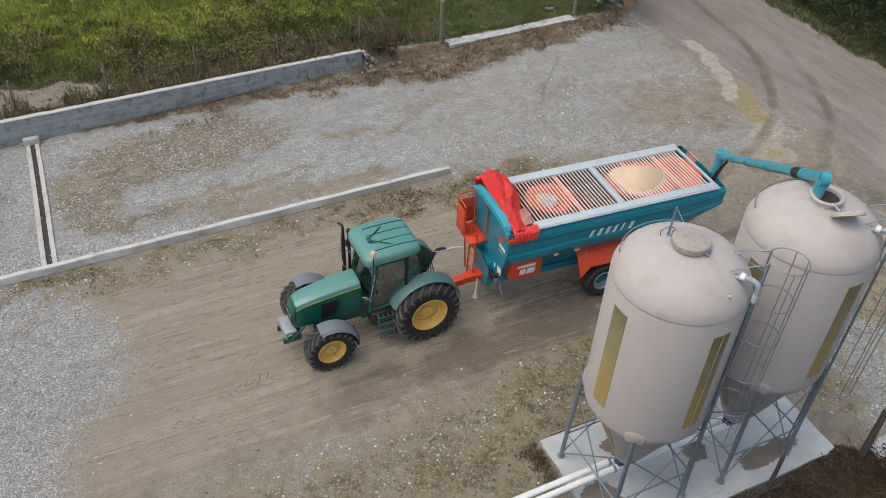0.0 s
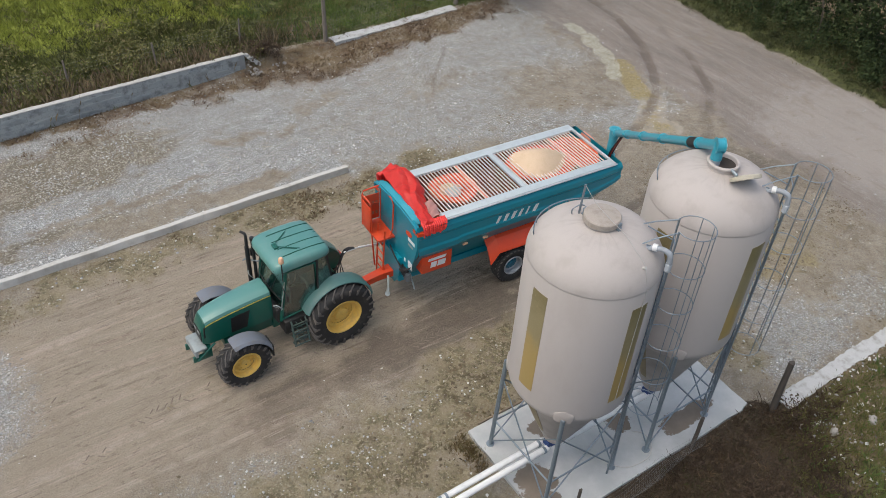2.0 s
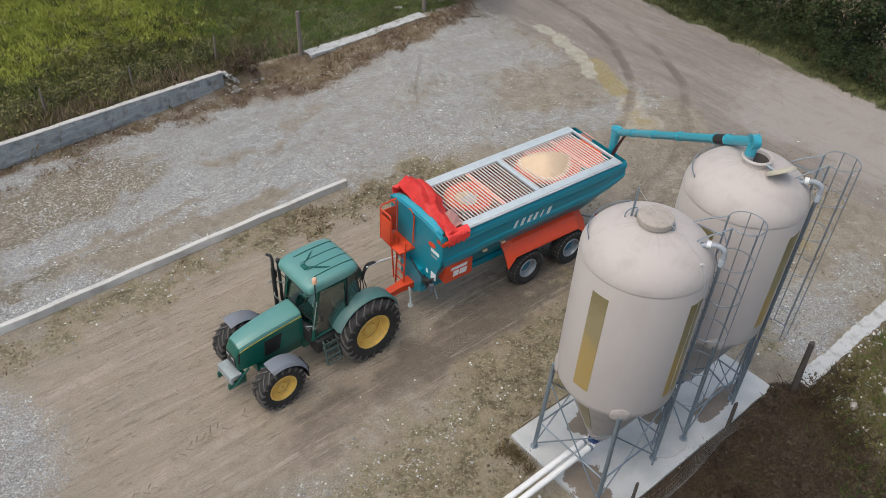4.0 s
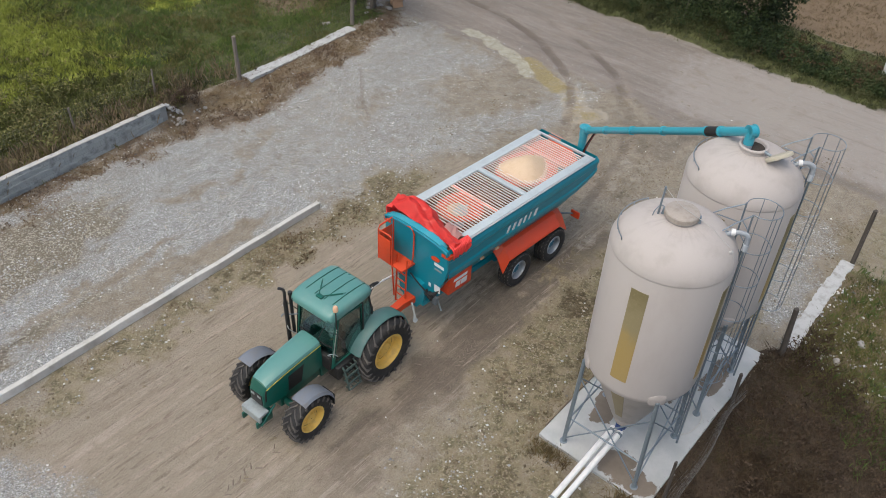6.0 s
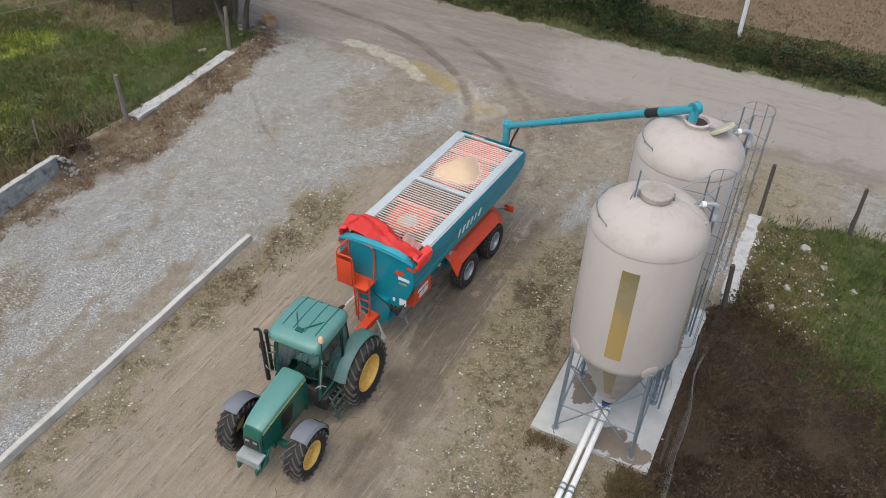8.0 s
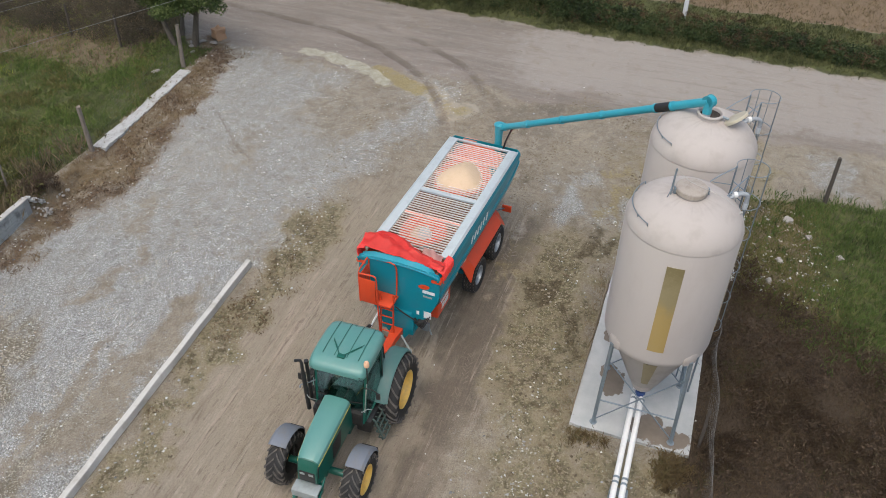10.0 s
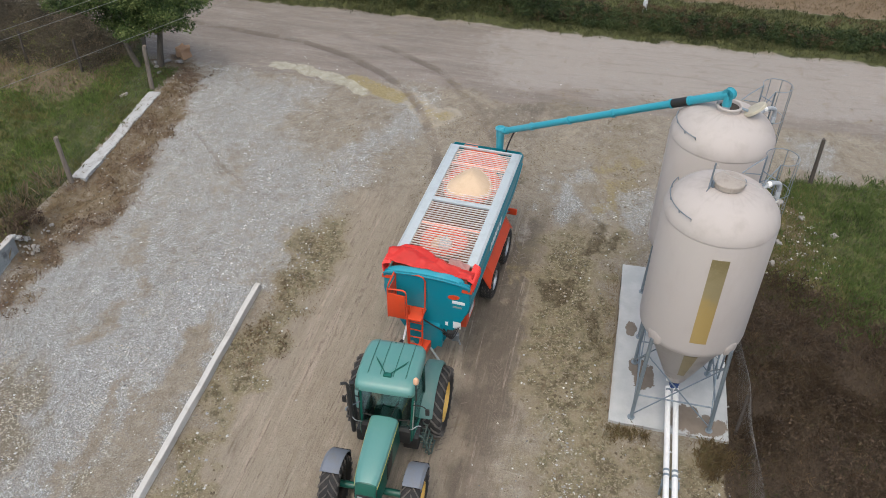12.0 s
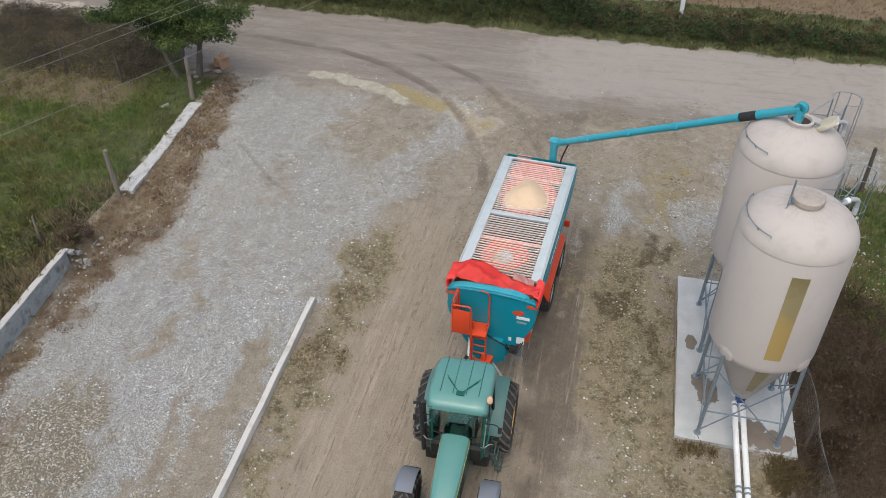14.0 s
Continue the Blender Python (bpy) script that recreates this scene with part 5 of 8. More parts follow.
        lathe(bm, [(0.02, -0.16), (0.13, -0.13), (0.15, 0.0), (0.14, 0.12), (0.06, 0.2), (0.01, 0.21)], 16, Matrix.Translation((bx * 0.98, by * 0.98, zb + 0.05)) @ Matrix.Rotation(a, 4, "Z") @ Matrix.Diagonal((0.42, 1.5, 0.9, 1)))
        part("leg_bracket", bm, M_bracket, s, "moulded beige leg bracket")
    mid = [tuple(Vector((fx, fy, 0)).lerp(Vector(t), 0.48)) for (fx, fy), t in zip(feet, tops)]
    for i in range(4):
        j = (i + 1) % 4
        f0, f1 = Vector((*feet[i], 0)), Vector((*feet[j], 0))
        t0, t1 = Vector(tops[i]), Vector(tops[j])
        bm = B()
        tube(bm, f0.lerp(t0, 0.3), f1.lerp(t1, 0.3), 0.022, seg=8)
        part("cross_bar", bm, M_galv, s)
        for a, b in ((f0.lerp(t0, 0.04), f1.lerp(t1, 0.8)), (f1.lerp(t1, 0.04), f0.lerp(t0, 0.8))):
            bm = B()
            tube(bm, a, b, 0.018, seg=8)
            part("brace", bm, M_galv, s)
    # outlet
    bm = B()
    lathe(bm, [(0.3, 0.86), (0.31, 0.9), (0.31, 0.98), (0.27, 1.02)], 28)
    part("outlet_ring", bm, M_bracket, s)
    bm = B()
    box(bm, -0.17, 0.13, -0.13, 0.13, 0.58, 0.76, 0.02)
    box(bm, -0.24, -0.16, -0.1, 0.1, 0.55, 0.7, 0.015)
    part("outlet_valve", bm, M_blue, s, "blue outlet valve box")
    return s


SILO_A, SILO_B = (6.83, 6.61), (9.93, 6.53)
build_silo(*SILO_A, False, "beige fibreglass feed silo with a closed round lid")
build_silo(*SILO_B, True, "beige fibreglass feed silo, lid open under the arm", lift=0.2)

# twin feed pipes from the outlets
feed = thing("feed_pipe_pair", pose(0, 0, 0), "twin white plastic feed pipes under the silos", "pipe")
for off in (-0.105, 0.105):
    bm = B()
    tube(bm, (-9.0, 6.59 + off, 0.374), (6.62, 6.65 + off, 0.62), 0.075, seg=16)
    p = part("feed_pipe", bm, M_pvc_white, feed)
    bm = B()
    tube(bm, (6.9, 6.64 + off, 0.62), (9.75, 6.58 + off, 0.64), 0.075, seg=16)
    part("feed_pipe", bm, M_pvc_white, feed)
    for xx in (3.9, 3.75, 6.5):
        zz = 0.5 + 0.12 * (xx + 1.0) / 7.62
        part("clamp", tube(B(), (xx - 0.03, 6.639 + off, zz), (xx + 0.03, 6.639 + off, zz), 0.084, seg=16), M_galv, p, "steel clamp band")
bm = B()
box(bm, 3.5, 3.72, 6.4, 6.84, 0.40, 0.48, 0.01)
for yy in (6.42, 6.82):
    tube(bm, (3.6, yy, -0.05), (3.6, yy, 0.42), 0.03)
part("trestle", bm, M_galv, feed, "steel pipe trestle")


hose_line = part("ground_hose", pipe(B(), smooth_path([(7.88, 5.62, 0.12), (8.2, 5.35, 0.115), (8.75, 5.3, 0.115), (9.1, 5.5, 0.115), (9.2, 5.85, 0.115), (9.0, 6.1, 0.115)], 5), 0.013, 6), M_cord)
tagged(hose_line, "thin pale hose lying curved on the concrete slab", "hose")

# ---- wheels ----
def tyre_mesh(bm, R, width, rim_r):
    w = width / 2
    prof = [(rim_r, -w * 0.78), (rim_r + (R - rim_r) * 0.35, -w * 0.98), (rim_r + (R - rim_r) * 0.7, -w), (R - 0.05, -w * 0.93), (R - 0.012, -w * 0.78), (R, -w * 0.4), (R, w * 0.4), (R - 0.012, w * 0.78), (R - 0.05, w * 0.93),
            (rim_r + (R - rim_r) * 0.7, w), (rim_r + (R - rim_r) * 0.35, w * 0.98), (rim_r, w * 0.78), (rim_r - 0.02, w * 0.6), (rim_r - 0.02, -w * 0.6)]
    seg = 56
    rings = []
    for r, z in prof:
        rings.append([AXLE @ Vector((r * math.cos(a), r * math.sin(a), z)) for a in [2 * math.pi * i / seg for i in range(seg)]])
    rings.append(rings[0])
    ring_faces(bm, rings, True, False, False)
    return bm


def lug_mesh(bm, R, width, lugs, lug_len=0.0, lug_h=0.03):
    w = width / 2
    for side in (-1, 1):
        for i in range(lugs):
            a0 = 2 * math.pi * (i + (0.5 if side > 0 else 0)) / lugs
            pts = []
            for t in (0.0, 0.5, 1.0):
                y = side * w * (0.04 + 0.93 * t)
                a = a0 - 0.32 * t * (0.87 / R)
                drop = 0.0 if t < 0.8 else 0.045
                pts.append((a, y, R - 0.01 - drop))
            rows = []
            th = (0.033 if lug_len else 0.04) / R
            for a, y, r in pts:
                rows.append([AXLE @ Vector((rr * math.cos(a + da), rr * math.sin(a + da), y)) for da, rr in ((-th, r - 0.02), (th, r - 0.02), (th * 0.75, r + lug_h), (-th * 0.75, r + lug_h))])
            ring_faces(bm, rows)
            if lug_len:
                y = side * w * 0.985
                a = a0 - 0.33 * (0.87 / R)
                rows = [[AXLE @ Vector((rr * math.cos(a + da), rr * math.sin(a + da), yy)) for da, yy in ((-th, y - side * 0.01), (th, y - side * 0.01), (th, y + side * 0.015), (-th, y + side * 0.015))] for rr in (R - 0.01, R - lug_len)]
                ring_faces(bm, rows)
    return bm


def build_wheel(parent, x, y, z, R, width, rim_r, rim_mat, hub_mat, out, lugs=0, lug_len=0.0, lug_h=0.03, dish=0.09):
    """A wheel on its axle along y; out is +1 or -1 for the outer side."""
    wheel = part("wheel", lathe(B(), [(rim_r * 0.3, -0.04), (rim_r * 0.3, 0.04)], 20, AXLE), hub_mat, parent)
    wheel.matrix_basis = pose(x, y, z)
    tyre = part("tyre", tyre_mesh(B(), R, width, rim_r), M_tyre, wheel, "black rubber tyre grey with dust", 40)
    part("tread", lug_mesh(B(), R, width, lugs, lug_len, lug_h), M_lug, wheel, "dusty grey tread lugs")
    w = width / 2
    prof = [(rim_r + 0.015, w * 0.8), (rim_r + 0.005, w * 0.88), (rim_r - 0.03, w * 0.84), (rim_r - 0.045, w * 0.6), (rim_r * 0.86, w * 0.62 - dish), (rim_r * 0.7, w * 0.55 - dish), (rim_r * 0.62, w * 0.62 - dish), (rim_r * 0.4, w * 0.66 - dish), (rim_r * 0.34, w * 0.9 - dish), (0.02, w * 0.95 - dish)]
    flip = AXLE if out < 0 else pose(0, 0, 0, -90, 0, 0)
    part("rim", lathe(B(), prof[:6], 40, flip, False), rim_mat, wheel)
    part("disc", lathe(B(), [(rim_r * 0.71, w * 0.5 - dish)] + prof[6:], 40, flip, False), hub_mat, wheel)
    bm = B()
    for i in range(8):
        a = 2 * math.pi * i / 8
        q = flip @ Vector((rim_r * 0.48 * math.cos(a), rim_r * 0.48 * math.sin(a), w * 0.5 - dish))
        q2 = flip @ Vector((rim_r * 0.48 * math.cos(a), rim_r * 0.48 * math.sin(a), w * 0.66 - dish + 0.03))
        tube(bm, q, q2, 0.018, seg=6)
    part("wheel_nuts", bm, hub_mat, wheel)
    return wheel


# ---- grain trailer ----
trailer = thing("grain_trailer", pose(6.76, 13.5, 0, 0, 0, -3.4), "teal grain trailer with orange-red parts, grated top half uncovered", "trailer")
TW = [(1.1, 3.06), (1.195, 2.9), (1.212, 2.74), (1.172, 2.66), (1.17, 2.38), (1.202, 2.31), (1.19, 2.14), (1.0, 1.82), (0.78, 1.42), (0.52, 1.0), (0.40, 0.84)]


def trailer_section(zlow, top=3.06, inset=0.0):
    """Half outline of the hull, cut off at zlow and at the given top."""
    out = []
    for i, (w, z) in enumerate(TW):
        zz = zlow + (z - 0.84) * (3.06 - zlow) / (3.06 - 0.84)
        out.append((w - inset, min(zz, top) + inset * 0.4))
    return out


def hull_ring(x, zlow, inset=0.0, top=3.06):
    half = trailer_section(zlow, top, inset)
    return [(x, -w, z) for w, z in half] + [(x, w, z) for w, z in half[::-1]]


bm = B()
stations = [(0.0, 0.84), (1.25, 0.84), (1.3, 0.95), (5.2, 1.0), (5.7, 1.05), (6.2, 1.25), (6.6, 1.55), (6.78, 1.8)]
rings = [hull_ring(x, z) for x, z in stations]
rows = ring_faces(bm, rings, False)
bm.faces.new(rows[-1])
part("hull", bm, M_teal, trailer, "teal painted steel hull", 22)
bm = B()
rings = [hull_ring(x, max(z, 1.2) + 0.25, 0.045) for x, z in stations[1:-1]]
rings = [hull_ring(0.1, 1.45, 0.045)] + rings
ring_faces(bm, rings, False)
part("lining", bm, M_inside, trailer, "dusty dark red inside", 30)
# round dished plates under the grates, dusted with grain
for cx, cy, rx, ry in ((4.7, 0.0, 1.1, 0.86), (5.95, 0.0, 0.62, 0.84), (1.76, 0.06, 0.7, 0.68)):
    bm = B()
    ring_faces(bm, [[(cx + rx * k * math.cos(a), cy + ry * k * math.sin(a) * (1 + 0.05 * math.sin(3 * a)), z) for a in [2 * math.pi * i / 40 for i in range(40)]] for k, z in ((1.0, 2.99), (0.97, 3.04), (0.6, 3.0), (0.3, 2.72))], True, False, True)
    part("funnel", bm, M_dust_red, trailer, "grain-dusted red round inlet plate")
bm = B()
tube(bm, (1.72, 0.02, 2.4), (1.72, 0.02, 3.0), 0.15, 0.1, seg=16)
tube(bm, (1.72, 0.02, 2.92), (1.72, 0.02, 2.99), 0.24, 0.2, seg=16)
for k in range(3):
    a = 2.1 * k
    tube(bm, (1.72 + 0.1 * math.cos(a), 0.02 + 0.1 * math.sin(a), 2.98), (1.72 + 0.3 * math.cos(a), 0.02 + 0.3 * math.sin(a), 2.95), 0.035, seg=6)
part("agitator", bm, M_rail, trailer, "grey agitator head under the grate")
# front plate with its arched rim
half = [(1.2, 3.06), (1.215, 2.5), (1.18, 2.2), (1.02, 1.85), (0.8, 1.42), (0.56, 1.02), (0.44, 0.74)]
arch = [(1.17, 3.13), (0.8, 3.2), (0.4, 3.235), (0.0, 3.245)]
poly = [(y, z) for y, z in half[::-1]] + arch + [(-y, z) for y, z in arch[-2::-1]] + [(-y, z) for y, z in half]
bm = B()
prism(bm, poly, -0.07, 0.0, YZ)
bmesh.ops.bevel(bm, geom=[e for e in bm.edges if all(abs(v.co.x + 0.07) < 1e-4 for v in e.verts)], offset=0.03, segments=2, affect="EDGES")
part("front_plate", bm, M_teal, trailer, "teal front plate with arched top", 28)
bm = B()
pipe(bm, smooth_path([(-0.09, y, z - 0.05) for y, z in [(1.17, 3.02)] + arch + [(-y, z) for y, z in arch[-2::-1]] + [(-1.17, 3.02)]], 3), 0.03, 8)
part("rim_roll", bm, M_teal, trailer)
lip = [(y, z) for y, z in [(1.12, 3.1)] + arch[1:] + [(-y, z) for y, z in arch[-2:0:-1]] + [(-0.9, 3.15), (-1.0, 3.06)]]
bm = B()
ring_faces(bm, [[(-0.075, y, z - 0.02), (-0.075, y, z + 0.02), (0.0, y, z + 0.035), (0.13, y, z + 0.03), (0.13, y, z - 0.01)] for y, z in lip])
part("top_lip", bm, M_teal_light, trailer, "paler teal curved lip over the front plate", 40)
bm = B()
prism(bm, [(-0.22, 0.58), (0.22, 0.58), (0.46, 0.95), (0.52, 1.25), (0.4, 1.55), (-0.4, 1.55), (-0.52, 1.25), (-0.46, 0.95)], -0.2, -0.07, YZ)
part("gear_housing", bm, M_teal, trailer)
# top rails
for sy in (-1, 1):
    bm = B()
    box(bm, 0.75, 6.54, sy * 1.01 - 0.13, sy * 1.01 + 0.13, 3.05, 3.13, 0.012)
    tube(bm, (0.75, sy * 1.17, 3.1), (6.55, sy * 1.17, 3.1), 0.025, seg=8)
    part("top_rail", bm, M_rail, trailer, "pale galvanised top rail")
for x, hw in ((3.48, 0.075), (6.5, 0.035)):
    part("cross_beam", box(B(), x - hw, x + hw, -0.88, 0.88, 3.06, 3.135, 0.01), M_rail, trailer)
bar_bm = B()
box(bar_bm, -0.0105, 0.0105, -0.88, 0.88, 3.07, 3.105)
bar = part("grate_bar", bar_bm, M_bar, trailer)
bar_mesh = bar.data
for x in (2.32, 4.5, 5.56):
    part("grate_beam", box(B(), x - 0.035, x + 0.035, -0.88, 0.88, 3.0, 3.072, 0.006), M_rust, trailer, "dusty pink-red beam under the bars")
spots = [0.85 + 0.107 * i for i in range(24)] + [3.62 + 0.104 * i for i in range(27)]
for i, x in enumerate(spots):
    ob = bar if i == 0 else new("grate_bar", bar_mesh)
    ob.parent = trailer
    ob.matrix_basis = pose(x, 0, random.uniform(-0.004, 0.004))
# grain under and through the grates
for cx, cy, rx, ry, zt, zb2 in ((4.55, 0.02, 0.73, 0.53, 3.42, 2.99), (1.68, 0.24, 0.34, 0.26, 3.05, 2.7)):
    bm = B()
    rings = []
    for k in range(13):
        t = k / 12
        ring = []
        for i in range(56):
            a = 2 * math.pi * i / 56
            j = 1 + 0.10 * math.sin(2 * a + cx) + 0.06 * math.sin(3 * a + 1) + 0.015 * random.uniform(-1, 1)
            r = (1.005 - t) * j
            ring.append((cx + rx * 1.3 * r * math.cos(a) * (1 + 0.12 * math.cos(a)), cy + ry * 1.25 * r * math.sin(a) * (1 - 0.16 * math.cos(a)), zb2 + (zt - zb2) * (1 - (1 - t) ** 1.75) + random.uniform(-0.008, 0.008)))
        rings.append(ring)
    ring_faces(bm, rings)
    heap = part("grain_cone", bm, M_grain, None)
    heap.matrix_world = pose(6.76, 13.5, 0, 0, 0, -3.4)
    tagged(heap, "cone of pale ground grain risen through the trailer grate" if cx > 3 else "small cone of pale grain below the trailer grate", "grain", "grain cones")

# tarpaulin bunched at the front: a cloth with folds
tarp = thing("tarpaulin", pose(6.76, 13.5, 0, 0, 0, -3.4), "crumpled bright red tarpaulin bunched at the trailer front", "tarpaulin")
DEPTH = [(-1.0, 0.50), (-0.75, 0.46), (-0.5, 0.5), (-0.2, 0.66), (0.1, 0.86), (0.45, 0.98), (0.8, 0.82), (1.0, 0.66)]
PUFF = [(-1.0, 0.10), (-0.6, 0.12), (-0.25, 0.20), (0.15, 0.34), (0.55, 0.44), (0.85, 0.42), (1.0, 0.34)]


def along_table(rows, v):
    return float(np.interp(v, [r[0] for r in rows], [r[1] for r in rows]))


def crease(q):
    """A sharp fold that rises and falls."""
    return abs((q % 1.0) * 2 - 1) - 0.5


bm = B()
nu, nv = 40, 120
grid = []
for i in range(nu + 1):
    u = i / nu
    row = []
    for j in range(nv + 1):
        v = -1 + 2 * j / nv
        y = v * 1.36
        nz_ = float(fbm(np.array([y * 1.1]), np.array([u * 1.4]), 1.0, 71)[0]) - 0.5
        x = 0.1 + (along_table(DEPTH, v) - 0.1 + 0.22 * nz_) * u + 0.02 * math.sin(23 * v) * u
        swell = math.sin(math.pi * min(1.0, 0.08 + u * 0.92)) ** 0.7
        fold = 0.085 * crease(1.15 * y + 0.9 * u + 1.2 * nz_) + 0.075 * crease(0.75 * y - 2.1 * u + 1.7 * nz_ + 0.3) + 0.035 * crease(3.1 * y + 1.6 * u + 2.0 * nz_)
        z = 3.13 + 0.05 * (1 - v * v) + along_table(PUFF, v) * swell + fold * (0.35 + 0.65 * swell) * (0.5 + 0.5 * (v > -0.6))
        over_side = max(0.0, abs(v) - 0.88) / 0.12
        if over_side > 0:
            y = math.copysign(1.197 + 0.05 * over_side + 0.028 * math.sin(34 * u) * over_side, v)
            z -= 0.4 * over_side ** 1.2 * (0.6 + 0.4 * math.sin(2.5 * u + 0.8))
        row.append(bm.verts.new((x, y, z)))
    grid.append(row)
for i in range(nu):
    for j in range(nv):
        bm.faces.new((grid[i][j], grid[i + 1][j], grid[i + 1][j + 1], grid[i][j + 1]))
bmesh.ops.solidify(bm, geom=bm.faces[:], thickness=0.012)
part("sheet", bm, M_tarp, tarp, "", 38)
bm = B()
grid = [[bm.verts.new((0.42 + 0.34 * u + 0.04 * math.sin(5 * v), -0.42 - 0.6 * v, 3.16 + 0.1 * u * (1 - v) + 0.05 * crease(2.3 * v + u) + 0.04 * math.sin(3.1 * u))) for v in [k / 14 for k in range(15)]] for u in [k / 8 for k in range(9)]]
for i in range(8):
    for j in range(14):
        bm.faces.new((grid[i][j], grid[i + 1][j], grid[i + 1][j + 1], grid[i][j + 1]))
bmesh.ops.solidify(bm, geom=bm.faces[:], thickness=0.01)
part("turned_edge", bm, M_tarp_lining, tarp, "pale pink underside turned up", 40)
bm = B()
for k in range(12):
    y0 = -1.23 - 0.012 * (k % 2)
    pipe(bm, smooth_path([(0.1 + 0.06 * k, y0 + 0.14, 3.2), (0.1 + 0.06 * k, y0, 3.13), (0.12 + 0.056 * k, y0 - 0.03, 2.98), (0.13 + 0.052 * k, y0 + 0.01, 2.84 + 0.03 * math.sin(k * 1.9))], 3), 0.03, 6)
part("pleats", bm, M_tarp, tarp, "hanging pleats")
bm = B()
for k in range(8):
    y0 = 1.23 + 0.012 * (k % 2)
    pipe(bm, smooth_path([(0.02 + 0.05 * k, y0 - 0.2, 3.38 + 0.02 * math.sin(k * 2.3)), (0.02 + 0.05 * k, y0, 3.3), (0.04 + 0.05 * k, y0 + 0.03, 3.1), (0.05 + 0.05 * k, y0 - 0.01, 2.94 + 0.03 * math.sin(k * 1.7))], 3), 0.03, 6)
part("pleats", bm, M_tarp, tarp, "hanging pleats")
for sy in (-1, 1):
    bm = B()
    prism(bm, [(-0.085, 2.88), (0.24, 2.84), (0.24, 2.94), (-0.085, 2.98)], 0.98, 1.25, XZ if sy < 0 else Matrix.Diagonal((1, -1, 1, 1)) @ XZ)
    bmesh.ops.recalc_face_normals(bm, faces=bm.faces[:])
    part("tarp_bracket", bm, M_red, trailer, "orange-red tarpaulin bracket")

# lettering drawn as slanted bars, data plate
for i, wd in enumerate((0.13, 0.16, 0.17, 0.13, 0.08, 0.17)):
    bm = B()
    x0 = 2.42 + 0.245 * i
    prism(bm, [(x0, 2.39), (x0 + wd * 0.62, 2.39), (x0 + wd * 0.62 + 0.09, 2.61), (x0 + 0.09, 2.61)], 1.16, 1.186, XZ)
    part("lettering_bar", bm, M_white_paint, trailer, "white painted lettering stroke")
for y0, y1, z0, z1, mt in ((-0.98, -0.76, 1.5, 1.74, M_white_paint), (-1.08, -0.72, 2.42, 2.52, M_white_paint), (-1.0, -0.74, 2.27, 2.33, M_light_grey), (-0.62, -0.54, 1.55, 1.68, M_white_paint)):
    bm = B()
    box(bm, -0.078, -0.07, y0, y1, z0, z1)
    part("plate", bm, mt, trailer)
bm = B()
prism(bm, [(-0.76 + 0.16 * math.cos(a) - 0.04 * math.sin(a), 2.64 + 0.085 * math.sin(a)) for a in [2 * math.pi * i / 14 for i in range(14)]], -0.079, -0.07, YZ)
part("painted_mark", bm, M_red, trailer, "red painted emblem shape")
for x in (1.45, 2.1):
    part("side_marker", box(B(), x, x + 0.14, -1.12, -1.06, 1.93, 1.99, 0.008), M_orange_lamp, trailer, "small orange side marker")
# tool box on the flank
bm = B()
box(bm, 0.18, 1.12, -1.08, -0.55, 1.34, 1.93, 0.04)
tb = part("tool_box", bm, M_red, trailer, "orange-red flank box")
for z0, z1, xa, xb in ((1.74, 1.83, 0.36, 0.9), (1.5, 1.68, 0.44, 0.62), (1.5, 1.68, 0.66, 0.9)):
    bm = B()
    prism(bm, [(xa, z0), (xb, z0), (xb + 0.03, z1), (xa + 0.03, z1)], 1.078, 1.09, XZ)
    part("label_bar", bm, M_white_paint, tb)
# fenders
for sy in (-1, 1):
    bm = B()
    sect = [(0.78, 1.74), (1.0, 1.66), (1.24, 1.36), (1.26, 1.3), (1.22, 1.3), (0.97, 1.62), (0.78, 1.70)]
    rings = []
    for x, dz, sc in ((2.36, -0.34, 1), (2.62, 0.0, 1), (5.05, 0.0, 1), (5.46, -0.36, 1)):
        rings.append([(x, sy * w, z + dz * (0.45 + 0.55 * (w - 0.78) / 0.46)) for w, z in sect])
    ring_faces(bm, rings)
    part("fender", bm, M_red, trailer, "angular orange-red mudguard", 20)
# chassis, axles, wheels
bm = B()
for sy in (-0.42, 0.42):
    box(bm, -0.2, 5.4, sy - 0.06, sy + 0.06, 0.78, 0.98, 0.01)
for x in (3.2, 4.93):
    box(bm, x - 0.08, x + 0.08, -0.95, 0.95, 0.5, 0.66, 0.01)
box(bm, 2.9, 5.2, -0.5, -0.36, 0.64, 0.8)
box(bm, 2.9, 5.2, 0.36, 0.5, 0.64, 0.8)
part("chassis", bm, M_teal, trailer)
for x in (3.2, 4.93):
    for sy in (-1, 1):
        build_wheel(trailer, x, sy * 1.05, 0.585, 0.6, 0.4, 0.31, M_grey_rim, M_hub_blue, sy, 26, 0.0, 0.012, 0.11)
# drawbar
bm = B()
ring_faces(bm, [[(0.05, -0.2, 0.76), (0.05, 0.2, 0.76), (0.05, 0.2, 0.97), (0.05, -0.2, 0.97)], [(-0.6, -0.12, 0.7), (-0.6, 0.12, 0.7), (-0.6, 0.12, 0.9), (-0.6, -0.12, 0.9)], [(-1.55, -0.1, 0.55), (-1.55, 0.1, 0.55), (-1.55, 0.1, 0.74), (-1.55, -0.1, 0.74)]])
part("drawbar", bm, M_red, trailer, "orange-red drawbar")
bm = B()
tube(bm, (-1.5, 0, 0.62), (-1.85, 0, 0.6), 0.05)
part("tow_eye", bm, M_galv_dark, trailer)
bm = B()
tube(bm, (-0.38, -0.2, 0.86), (-0.5, -0.44, 0.64), 0.03)
tube(bm, (-0.5, -0.44, 0.64), (-0.56, -0.52, 0.55), 0.042)
